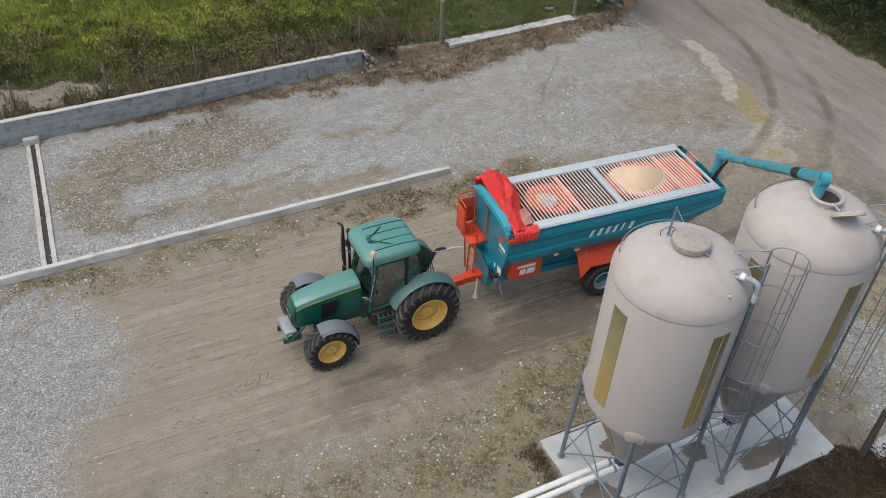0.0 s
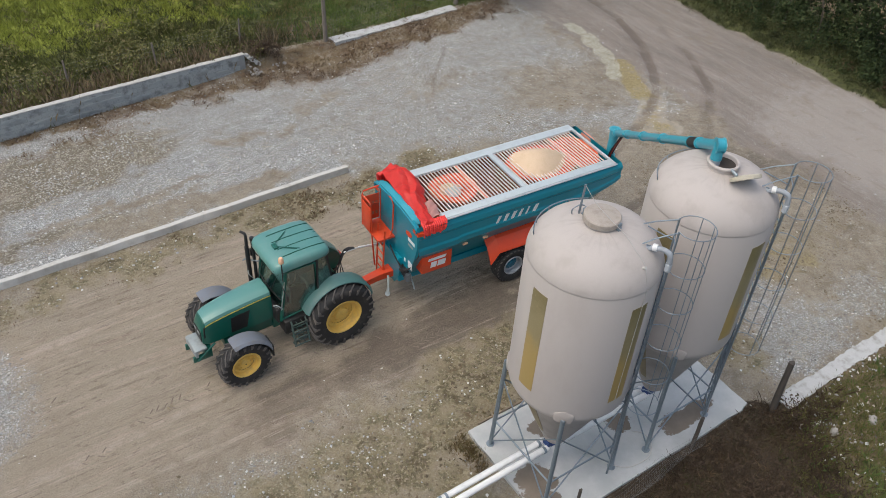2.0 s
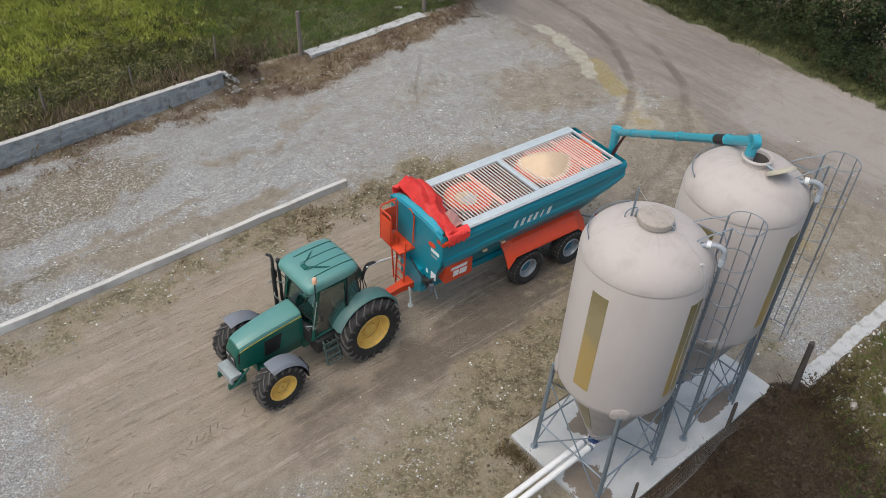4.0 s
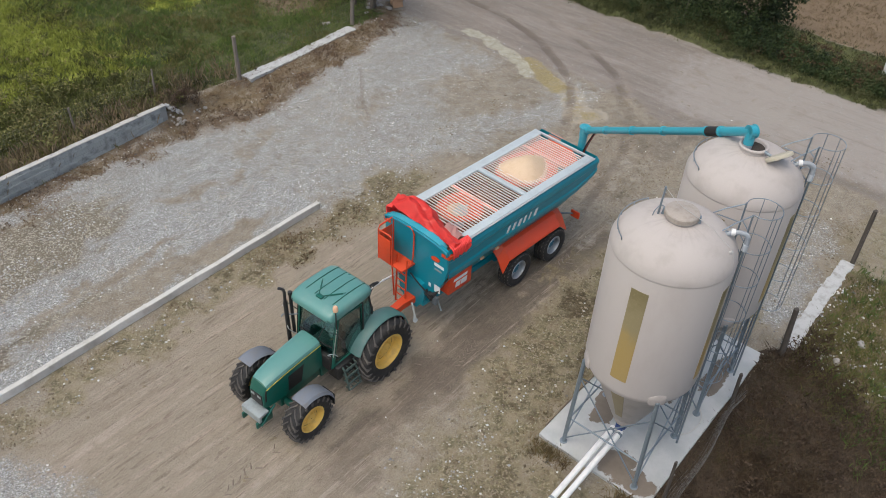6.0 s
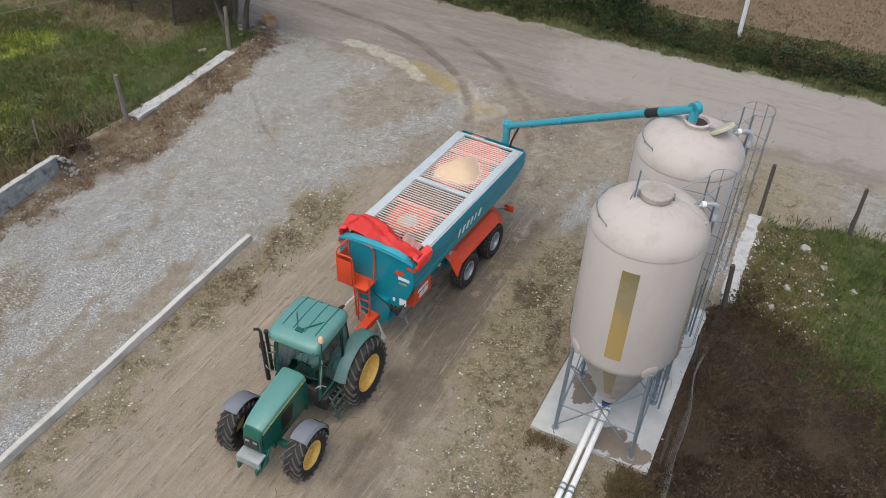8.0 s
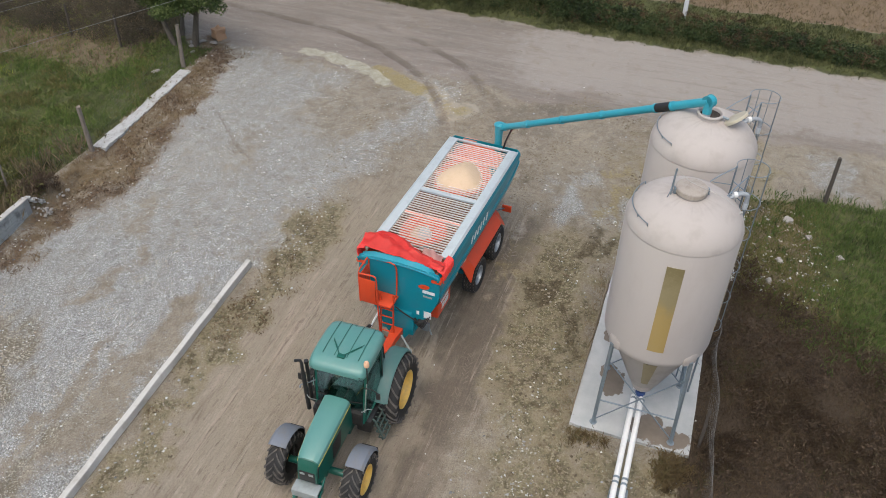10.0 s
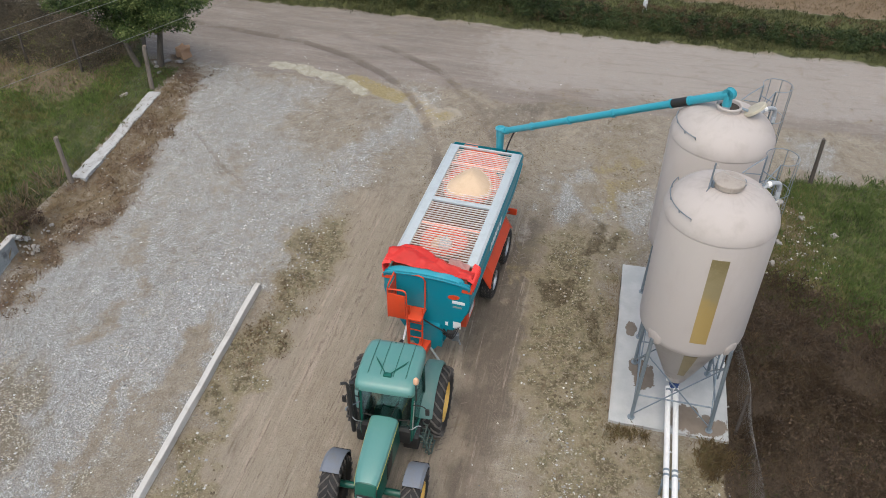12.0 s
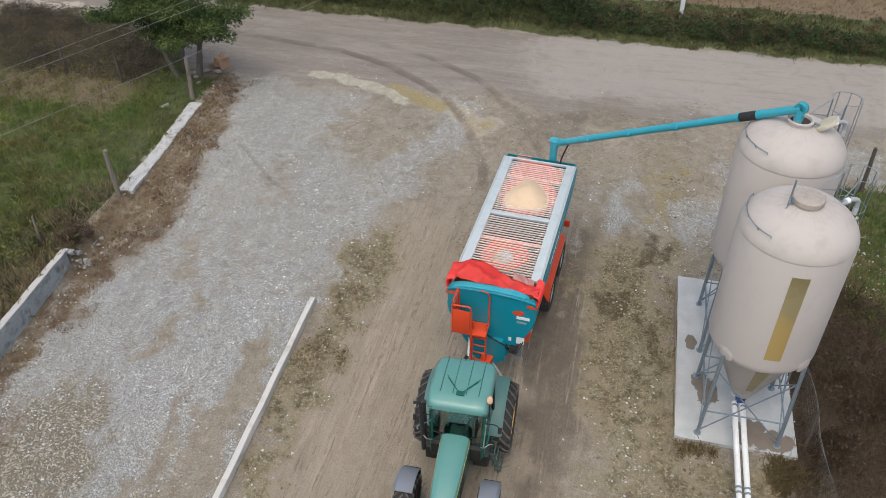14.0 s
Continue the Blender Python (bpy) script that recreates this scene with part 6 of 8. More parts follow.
lathe(bm, [(0.07, 0), (0.075, 0.02), (0.03, 0.03)], 12, pose(-0.57, -0.535, 0.53, 40, -20, 0))
part("jack_stand", bm, M_light_grey, trailer)
bm = B()
box(bm, -0.2, -0.075, -0.84, -0.6, 1.2, 1.4, 0.02)
for k in range(4):
    tube(bm, (-0.19, -0.8 + 0.055 * k, 1.3), (-0.25, -0.8 + 0.055 * k, 1.33), 0.018, seg=8)
part("valve_block", bm, M_black, trailer, "black hydraulic valve block")
part("hose", pipe(B(), smooth_path([(-0.2, 0.05, 1.72), (-0.22, -0.2, 1.6), (-0.2, -0.45, 1.46), (-0.16, -0.62, 1.34)]), 0.022, 7), M_hose, trailer, "black hydraulic hose")
part("valve_lever", tube(B(), (-0.05, -0.85, 1.3), (0.05, -0.95, 0.78), 0.025), M_light_grey, trailer)
for k in range(4):
    o = 0.05 * k
    part("hose", pipe(B(), smooth_path([(-1.15, 0.32 + 0.02 * k, 1.76), (-1.42, 0.26 + o, 1.8 - 0.4 * o), (-1.62, 0.2 + o, 1.55 - o), (-1.6 - o, 0.1 + 1.5 * o, 1.2), (-1.75, 0.05 + o, 0.95)]), 0.015, 6), M_hose, trailer, "black hydraulic hose")
for k in range(5):
    part("hose", pipe(B(), smooth_path([(-0.1, -0.95 + 0.05 * k, 1.62 - 0.05 * k), (-0.24, -0.85 + 0.06 * k, 1.35), (-0.16, -0.7 + 0.05 * k, 1.15 + 0.04 * k), (-0.08, -0.5, 1.4)]), 0.014, 6), M_hose, trailer, "black hydraulic hose")
bm = B()
tube(bm, (-0.12, 0.55, 1.4), (-1.0, 0.35, 1.72), 0.03)
tube(bm, (-1.0, 0.35, 1.72), (-1.5, 0.25, 1.8), 0.02)
part("hydraulic_ram", bm, M_white_paint, trailer, "bright silver hydraulic ram")
part("valve_block", box(B(), -0.2, -0.07, -0.95, -0.75, 1.12, 1.36, 0.015), M_galv_dark, trailer)
part("valve_block", box(B(), -0.18, -0.07, 0.2, 0.55, 1.2, 1.5, 0.015), M_galv_dark, trailer)
# access platform with hand rails, panel and ladder
platform = part("access_platform", box(B(), -0.6, -0.08, 0.0, 0.92, 1.98, 2.03, 0.005), M_red, trailer, "orange-red access platform")
for pts in ([(-0.6, 0.92, 1.98), (-0.6, 0.92, 3.0), (-0.58, 0.9, 3.12), (-0.1, 0.9, 3.15), (-0.07, 0.88, 3.1), (-0.07, 0.88, 2.0)],
            [(-0.08, 0.86, 3.13), (-0.1, 0.2, 3.2), (-0.12, 0.08, 3.18), (-0.12, 0.02, 3.05), (-0.14, 0.02, 2.3), (-0.2, 0.02, 2.05), (-0.5, 0.02, 1.95)],
            [(-0.6, 0.92, 2.98), (-0.6, 0.5, 3.02), (-0.6, 0.42, 2.98), (-0.6, 0.4, 2.85), (-0.58, 0.4, 2.0), (-0.5, 0.4, 0.85)],
            [(-0.6, 0.92, 2.6), (-0.1, 0.9, 2.62)]):
    part("hand_rail", pipe(B(), pts, 0.024, 8), M_red, platform)
part("guard_panel", box(B(), -0.615, -0.59, 0.44, 0.92, 2.0, 2.84, 0.008), M_red, platform, "solid orange-red guard panel")
side_panel = part("side_panel", box(B(), -0.57, -0.1, 0.895, 0.915, 2.08, 2.92, 0.006), M_red, platform, "orange-red side panel with dark plates for slot shade")
# the panel is solid: dark plates give the shade of its slots
for k in range(8):
    x0 = -0.53 + 0.105 * (k % 4)
    z0 = 2.24 if k < 4 else 2.58
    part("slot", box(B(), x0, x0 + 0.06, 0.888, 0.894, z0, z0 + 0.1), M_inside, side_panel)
bm = B()
for yy in (0.02, 0.4):
    tube(bm, (-0.44, yy, 0.62), (-0.38, yy, 2.3), 0.026, seg=8)
for k in range(6):
    zz = 0.65 + 0.27 * k
    tube(bm, (-0.44 + 0.0095 * k, 0.02, zz), (-0.44 + 0.0095 * k, 0.4, zz), 0.02, seg=8)
part("ladder", bm, M_red, platform, "orange-red steel ladder")
# rear: lamps, red flap
for sy in (-1, 1):
    bm = B()
    box(bm, 6.1, 6.16, sy * 1.08 - 0.16, sy * 1.08 + 0.16, 1.0, 1.24, 0.015)
    tl = part("lamp_board", bm, M_red, trailer, "red tail lamp board")
    part("lens", box(B(), 6.162, 6.18, sy * 1.08 - 0.12, sy * 1.08 + 0.12, 1.05, 1.19, 0.006), M_lamp_red, tl)
    bm = B()
    tube(bm, (6.12, sy * 1.0, 1.12), (5.5, sy * 0.5, 1.2), 0.03)
    part("lamp_bracket", bm, M_galv_dark, trailer)
bm = B()
box(bm, 6.76, 6.9, 0.32, 0.8, 2.78, 3.02, 0.03)
part("rear_flap", bm, M_rust, trailer, "red rear hatch")

# discharge arm
arm = thing("discharge_arm", pose(0, 0, 0), "long teal discharge auger arm reaching over the silo", "auger arm")
ex, ey, ez = 13.76, 12.74, 3.56
tx, ty, tz = 9.78, 6.63, 7.87
bm = B()
tube(bm, (13.68, 12.73, 1.75), (13.75, 12.74, 3.6), 0.125, seg=20)
tube(bm, (13.72, 12.735, 2.72), (13.725, 12.735, 2.84), 0.165, seg=20)
tube(bm, (13.745, 12.74, 3.4), (13.75, 12.74, 3.66), 0.14, seg=20)
tube(bm, (13.5, 12.85, 2.1), (12.9, 12.9, 1.7), 0.16, seg=16)
base = part("riser", bm, M_teal_light, arm, "teal riser tube")
bm = B()
lathe(bm, [(0.10, 0), (0.175, 0.005), (0.175, 0.04), (0.12, 0.05), (0.1, 0.015), (0.001, 0.015)], 20, pose(13.75, 12.74, 3.66))
part("cap", bm, M_teal_light, base)
E0, T0 = Vector((ex, ey, ez)), Vector((tx, ty, tz))
bm = B()
tube(bm, E0.lerp(T0, 0.0), E0.lerp(T0, 0.8), 0.102, seg=20)
tube(bm, E0.lerp(T0, 0.86), T0, 0.108, seg=20)
for t in (0.03, 0.17, 0.36, 0.56, 0.795, 0.862):
    tube(bm, E0.lerp(T0, t), E0.lerp(T0, t + 0.008), 0.126, seg=20)
d = (T0 - E0).normalized()
side = d.cross(Vector((0, 0, 1))).normalized()
up = side.cross(d)
for t in (0.18, 0.37, 0.57):
    p = E0.lerp(T0, t + 0.01)
    tube(bm, p + side * 0.13, p + side * 0.19, 0.03, seg=8)
    tube(bm, p - side * 0.13, p - side * 0.19, 0.03, seg=8)
part("auger_tube", bm, M_teal_light, arm, "teal auger tube with flanges")
bm = B()
tube(bm, E0.lerp(T0, 0.805), E0.lerp(T0, 0.862), 0.118, seg=20)
part("rubber_sleeve", bm, M_black, arm, "black rubber sleeve")
bm = B()
tube(bm, T0 - side * 0.085, T0 + side * 0.085, 0.14, seg=20)
for q in (-0.085, 0.07):
    tube(bm, T0 + side * q, T0 + side * (q + 0.015), 0.158, seg=20)
tube(bm, T0 + Vector((0, 0, -0.02)), T0 + Vector((0, 0, -0.3)), 0.105, 0.115, seg=20)
part("spout", bm, M_teal_light, arm, "teal down spout")
bm = B()
tube(bm, T0 + Vector((0, 0, -0.28)), T0 + Vector((0.0, 0, -0.62)), 0.108, 0.085, seg=16)
part("sock", bm, M_pvc_grey, arm, "grey cloth spout sock")
for k in range(6):
    a = 2 * math.pi * k / 6
    o = (up * math.cos(a) + d * math.sin(a)) * 0.1
    tube(bm2 := B(), T0 + o - side * 0.1, T0 + o - side * 0.085, 0.016, seg=6)
    part("bolt", bm2, M_galv_dark, arm)
bm = B()
tube(bm, T0 - side * 0.08, T0 - side * 0.13, 0.06, seg=12)
part("bearing", bm, M_chrome, arm)
for k, mt in enumerate((M_hose, M_hose_red, M_hose)):
    bm = B()
    pipe(bm, smooth_path([(13.62 - 0.03 * k, 12.62, 2.55), (13.5 - 0.05 * k, 12.5, 2.9), (13.55 - 0.06 * k, 12.42, 3.3), tuple(E0.lerp(T0, 0.08) + Vector((0.12, -0.02, -0.1 + 0.03 * k)))]), 0.025, 7)
    part("hose", bm, mt, arm)


# ---- tractor; +x is forward, +y its left ----
tractor = thing("tractor", pose(4.49, 13.66, 0, 0, 0, 181.3), "green farm tractor with yellow wheels coupled to the trailer", "tractor")
RX, FX = 0.0, 2.77
for sy in (-1, 1):
    build_wheel(tractor, RX, sy * 0.965, 0.9, 0.91, 0.55, 0.515, M_yellow, M_yellow, sy, 21, 0.17, 0.05, 0.15)
    build_wheel(tractor, FX, sy * 0.975, 0.66, 0.66, 0.47, 0.37, M_yellow, M_yellow, sy, 19, 0.12, 0.042, 0.08)
# axles and gearbox
bm = B()
tube(bm, (RX, -0.9, 0.9), (RX, 0.9, 0.9), 0.13, seg=14)
box(bm, -0.45, 1.6, -0.26, 0.26, 0.55, 1.05, 0.05)
box(bm, 1.5, 2.75, -0.22, 0.22, 0.62, 0.98, 0.04)
tube(bm, (FX, -0.85, 0.64), (FX, 0.85, 0.64), 0.09, seg=12)
box(bm, FX - 0.16, FX + 0.16, -0.2, 0.2, 0.5, 0.78, 0.04)
part("drivetrain", bm, M_green, tractor)
# bonnet: a tapered hood with rounded shoulders
bm = B()
rings = []
for x, zt, hw, zb in ((1.62, 1.97, 0.345, 1.05), (2.2, 1.93, 0.335, 1.02), (2.8, 1.86, 0.315, 1.0), (3.2, 1.78, 0.29, 0.98), (3.38, 1.70, 0.26, 0.98), (3.45, 1.58, 0.235, 1.0)):
    half = [(hw + 0.015, zb), (hw + 0.01, zt - 0.28), (hw, zt - 0.12), (hw - 0.03, zt - 0.05), (hw - 0.1, zt - 0.005), (hw * 0.4, zt + 0.015)]
    rings.append([(x, y, z) for y, z in half] + [(x, -y, z) for y, z in half[::-1]])
rings.append([(3.48, y * 0.97, z if z > 1.1 else 1.02) for _, y, z in [(0, p[1], min(p[2], 1.42)) for p in rings[-1]]])
ring_faces(bm, rings)
hood = part("bonnet", bm, M_green, tractor, "glossy green bonnet", 30)
# skin over the bonnet, coloured lighter for the light from above
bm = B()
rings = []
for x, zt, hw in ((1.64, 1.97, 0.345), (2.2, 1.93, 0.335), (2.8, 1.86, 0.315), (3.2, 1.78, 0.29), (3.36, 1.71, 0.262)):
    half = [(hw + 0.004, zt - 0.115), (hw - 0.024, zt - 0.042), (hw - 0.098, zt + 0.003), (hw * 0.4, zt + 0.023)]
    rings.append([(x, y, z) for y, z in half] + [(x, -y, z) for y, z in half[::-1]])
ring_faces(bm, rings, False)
part("bonnet_top", bm, M_green_top, hood, "bonnet top tinted paler for sky light")
for sy in (-1, 1):
    bm = B()
    rows = []
    for x, zt, hw in ((1.63, 1.97, 0.345), (2.2, 1.93, 0.335), (2.8, 1.86, 0.315), (3.2, 1.78, 0.29), (3.37, 1.705, 0.262)):
        rows.append([(x, sy * (hw + 0.003), zt - 0.13), (x, sy * (hw + 0.012), zt - 0.13), (x, sy * (hw + 0.013), zt - 0.158), (x, sy * (hw + 0.003), zt - 0.158)])
    ring_faces(bm, rows)
    part("stripe", bm, M_stripe, hood, "thin yellow stripe")
    bm = B()
    prism(bm, [(2.05, 1.1), (2.75, 1.1), (2.72, 1.58), (2.2, 1.62)], 0, 0.012, Matrix.Translation((0, sy * 0.345 + (0.012 if sy < 0 else 0.0), 0)) @ XZ)
    part("side_grille", bm, M_black, hood, "black engine side grille")
    bm = B()
    prism(bm, [(3.28, 1.2), (3.44, 1.2), (3.41, 1.54), (3.28, 1.58)], 0, 0.012, Matrix.Translation((0, sy * 0.268 + (0.012 if sy < 0 else 0.0), 0)) @ XZ)
    part("side_grille", bm, M_black, hood)
bm = B()
box(bm, 3.475, 3.5, -0.2, 0.2, 1.05, 1.4, 0.01)
grille = part("front_grille", bm, M_black, hood, "black radiator grille with lamps")
for sy in (-1, 1):
    part("headlamp", box(B(), 3.49, 3.512, sy * 0.11 - 0.06, sy * 0.11 + 0.06, 1.29, 1.36, 0.008), M_light_grey, grille)
# front linkage and pale weight plate
bm = B()
box(bm, 3.42, 3.72, -0.33, 0.33, 0.86, 0.93, 0.02)
box(bm, 3.66, 3.74, -0.33, 0.33, 0.7, 0.92, 0.02)
part("front_plate", bm, M_light_grey, tractor, "pale worn front bumper plate")
bm = B()
for sy in (-1, 1):
    box(bm, 3.3, 3.8, sy * 0.26 - 0.03, sy * 0.26 + 0.03, 0.52, 0.7, 0.015)
    tube(bm, (3.2, sy * 0.3, 0.95), (3.7, sy * 0.32, 0.58), 0.03)
box(bm, 3.3, 3.5, -0.3, 0.3, 0.55, 0.86, 0.02)
part("front_linkage", bm, M_green, tractor)
# front mudguards
for sy in (-1, 1):
    bm = B()
    rings = []
    for i in range(13):
        a = radians(70 + 92 * i / 12)
        rr = 0.76
        cx, cz = FX + rr * math.cos(a), 0.66 + rr * math.sin(a)
        nx_, nz = math.cos(a), math.sin(a)
        rings.append([(cx, sy * (0.99 - 0.23), cz), (cx + 0.02 * nx_, sy * (0.99 - 0.2), cz + 0.02 * nz), (cx + 0.03 * nx_, sy * (0.99 + 0.18), cz + 0.03 * nz),
                      (cx - 0.03 * nx_, sy * (0.99 + 0.245), cz - 0.03 * nz), (cx - 0.045 * nx_, sy * (0.99 + 0.235), cz - 0.045 * nz), (cx, sy * (0.99 + 0.17), cz)])
    ring_faces(bm, rings)
    mg = part("front_mudguard", bm, M_grey_guard, tractor, "grey plastic front mudguard", 40)
    bm = B()
    pipe(bm, [(FX - 0.05, sy * 0.75, 0.7), (FX - 0.1, sy * 0.74, 1.2), (FX - 0.05, sy * 0.9, 1.41)], 0.022)
    part("stay", bm, M_black, mg)
    bm = B()
    a = radians(162)
    box(bm, FX + 0.76 * math.cos(a) - 0.02, FX + 0.76 * math.cos(a) + 0.02, sy * 0.99 - 0.21, sy * 0.99 + 0.21, 0.62, 1.0, 0.01)
    part("flap", bm, M_black, mg)
# rear fenders
for sy in (-1, 1):
    bm = B()
    rings = []
    for i in range(17):
        a = radians(20 + 150 * i / 16)
        rr = 1.0
        cx, cz = RX + rr * math.cos(a), 0.96 + rr * math.sin(a) * 0.97
        nx_, nz = math.cos(a), math.sin(a)
        rings.append([(cx, sy * 0.6, cz), (cx + 0.02 * nx_, sy * 0.62, cz + 0.02 * nz), (cx + 0.03 * nx_, sy * 0.95, cz + 0.03 * nz), (cx - 0.02 * nx_, sy * 1.03, cz - 0.02 * nz), (cx - 0.05 * nx_, sy * 1.025, cz - 0.05 * nz), (cx - 0.01 * nx_, sy * 0.94, cz - 0.01 * nz)])
    ring_faces(bm, rings)
    fd = part("rear_fender", bm, M_fender, tractor, "dusty green rear fender", 40)
    bm = B()
    poly = [(RX + 0.99 * math.cos(radians(a)), 0.96 + 0.96 * math.sin(radians(a))) for a in range(20, 171, 10)] + [(-0.75, 0.95), (0.75, 0.95)]
    prism(bm, poly, 0, 0.02, Matrix.Translation((0, sy * 0.6, 0)) @ XZ)
    part("inner_panel", bm, M_green, fd)
    bm = B()
    box(bm, -1.0, -0.93, sy * 0.78 - 0.08, sy * 0.78 + 0.08, 1.18, 1.3, 0.015)
    part("tail_lamp", bm, M_lamp_red, fd)
# cab
bm = B()
box(bm, -0.25, 1.55, -0.58, 0.58, 1.0, 1.12, 0.02)
box(bm, 1.35, 1.62, -0.62, 0.62, 1.05, 1.5, 0.04)
cabin = part("cab", bm, M_black, tractor, "glazed cab with dark trim")
POST = {"fl": ((1.52, 0.62, 1.1), (1.28, 0.66, 2.8)), "fr": ((1.52, -0.62, 1.1), (1.28, -0.66, 2.8)),
        "ml": ((0.5, 0.74, 1.35), (0.46, 0.7, 2.8)), "mr": ((0.5, -0.74, 1.35), (0.46, -0.7, 2.8)),
        "rl": ((-0.02, 0.6, 1.7), (0.16, 0.62, 2.8)), "rr": ((-0.02, -0.6, 1.7), (0.16, -0.62, 2.8))}
for key, (a, b) in POST.items():
    bm = B()
    tube(bm, a, b, 0.04, 0.036, seg=8)
    part("cab_post", bm, M_green if key[0] == "f" else M_black, cabin)


def pane(name, pts, label=""):
    b = B()
    q = [Vector(p) for p in pts]
    nrm = (q[1] - q[0]).cross(q[-1] - q[0]).normalized() * 0.004
    ring_faces(b, [[p - nrm for p in q], [p + nrm for p in q]])
    ob = part(name, b, M_glass, cabin, label)
    ob.visible_shadow = False
    return ob


pane("windscreen", [(1.54, -0.58, 1.28), (1.54, 0.58, 1.28), (1.3, 0.62, 2.78), (1.3, -0.62, 2.78)], "clear front windscreen")
for sy in (-1, 1):
    pane("door_glass", [(1.5, sy * 0.63, 1.15), (0.54, sy * 0.75, 1.38), (0.5, sy * 0.71, 2.72), (1.28, sy * 0.67, 2.72)], "clear door glass")
    pane("quarter_glass", [(0.46, sy * 0.74, 1.78), (0.02, sy * 0.62, 1.85), (0.16, sy * 0.64, 2.72), (0.42, sy * 0.7, 2.72)])
pane("rear_window", [(-0.02, -0.56, 1.75), (-0.02, 0.56, 1.75), (0.15, 0.6, 2.72), (0.15, -0.6, 2.72)])
bm = B()
box(bm, -0.1, -0.04, -0.58, 0.58, 1.1, 1.78, 0.01)
part("rear_panel", bm, M_trim, cabin)
bm = B()
pipe(bm, [(1.47, -0.6, 1.78), (1.485, -0.3, 1.74), (1.485, 0.3, 1.74), (1.47, 0.6, 1.78)], 0.014, 6)
part("windscreen_rail", bm, M_black, cabin)
part("wiper", tube(B(), (1.5, 0.08, 1.7), (1.4, 0.3, 2.3), 0.009, seg=5), M_black, cabin)
# door frames, inner wings and the fuel tank below the door
for sy in (-1, 1):
    bm = B()
    pipe(bm, [(1.5, sy * 0.655, 1.16), (0.56, sy * 0.77, 1.38), (0.52, sy * 0.73, 2.7), (1.27, sy * 0.69, 2.7)], 0.026, 6, True)
    part("door_frame", bm, M_green, cabin, "dark green door frame")
    part("inner_wing", box(B(), -0.1, 0.56, sy * 0.59 - 0.02, sy * 0.59 + 0.02, 1.1, 1.8, 0.01), M_trim, cabin)
    part("tank", box(B(), 0.72, 1.5, sy * 0.6 - 0.2, sy * 0.6 + 0.2, 0.7, 1.14, 0.07), M_black, tractor, "black moulded tank under the door")
# seat, wheel and console behind the glass
bm = B()
box(bm, 0.05, 0.5, -0.24, 0.24, 1.42, 1.56, 0.05)
box(bm, -0.05, 0.08, -0.24, 0.24, 1.5, 2.15, 0.05)
box(bm, 0.1, 0.4, -0.15, 0.15, 1.1, 1.44, 0.03)
part("seat", bm, M_seat, cabin)
bm = B()
box(bm, 1.0, 1.4, -0.22, 0.22, 1.1, 1.62, 0.06)
box(bm, 0.1, 0.75, -0.56, -0.34, 1.1, 1.72, 0.04)
part("console", bm, M_trim, cabin)
bm = B()
pipe(bm, [tuple(pose(0.92, 0, 1.78, 0, 35, 0) @ Vector((0.2 * math.cos(a), 0.2 * math.sin(a), 0))) for a in [2 * math.pi * i / 20 for i in range(20)]], 0.016, 6, True)
tube(bm, (0.92, 0, 1.78), (1.15, 0, 1.5), 0.025)
part("steering_wheel", bm, M_black, cabin)
# roof: a domed shell with a deep rounded skirt
bm = B()
rings = []
for x, hw, zt, zb in ((0.03, 0.56, 2.90, 2.80), (0.07, 0.66, 2.955, 2.77), (0.18, 0.725, 2.99, 2.76), (0.42, 0.75, 3.015, 2.76), (0.9, 0.758, 3.025, 2.76), (1.28, 0.752, 3.01, 2.75), (1.48, 0.73, 2.965, 2.73), (1.56, 0.69, 2.91, 2.73), (1.595, 0.6, 2.85, 2.75)):
    half = [(hw - 0.04, zb), (hw - 0.005, zb + 0.02), (hw, zb + 0.07), (hw - 0.012, zt - 0.09), (hw - 0.05, zt - 0.03), (hw - 0.11, zt - 0.006), (hw * 0.6, zt + 0.002), (hw * 0.25, zt + 0.006)]
    rings.append([(x, y, z) for y, z in half] + [(x, -y, z) for y, z in half[::-1]])
ring_faces(bm, rings)
roof = part("roof", bm, M_green_top, cabin, "green cab roof with ribs, tinted paler for sky light", 50)
for y in (-0.46, -0.16, 0.16, 0.46):
    bm = B()
    ring_faces(bm, [[(x, y - 0.009, z), (x, y + 0.009, z), (x, y + 0.006, z + 0.02), (x, y - 0.006, z + 0.02)] for x, z in ((0.09, 2.965), (0.2, 2.992), (0.45, 3.016), (0.9, 3.026), (1.24, 3.012))])
    part("roof_rib", bm, M_green, roof)
for sy in (-1, 1):
    bm = B()
    tube(bm, (1.22, sy * 0.05 + 0.02, 3.06), (0.74, sy * 0.4 + 0.02, 3.055), 0.013, 0.009, seg=6)
    tube(bm, (1.05, sy * 0.17 + 0.02, 3.05), (0.8, sy * 0.36 + 0.02, 3.045), 0.02, seg=6)
    part("roof_rail", bm, M_green, roof, "dark green folded rail")
part("rail_bracket", box(B(), 1.17, 1.29, -0.08, 0.12, 3.0, 3.06, 0.012), M_green, roof)
for sy in (-1, 1):
    part("work_lamp", box(B(), 1.5, 1.585, sy * 0.56 - 0.07, sy * 0.56 + 0.07, 2.74, 2.83, 0.02), M_black, roof, "black roof work lamp")
    part("work_lamp", box(B(), -0.0, 0.07, sy * 0.5 - 0.06, sy * 0.5 + 0.06, 2.74, 2.84, 0.02), M_black, roof, "black roof work lamp")
bm = B()
tube(bm, (1.42, 0.75, 2.5), (1.42, 0.75, 3.16), 0.016, seg=8)
beacon = part("beacon_stalk", bm, M_black, cabin)
bm = B()
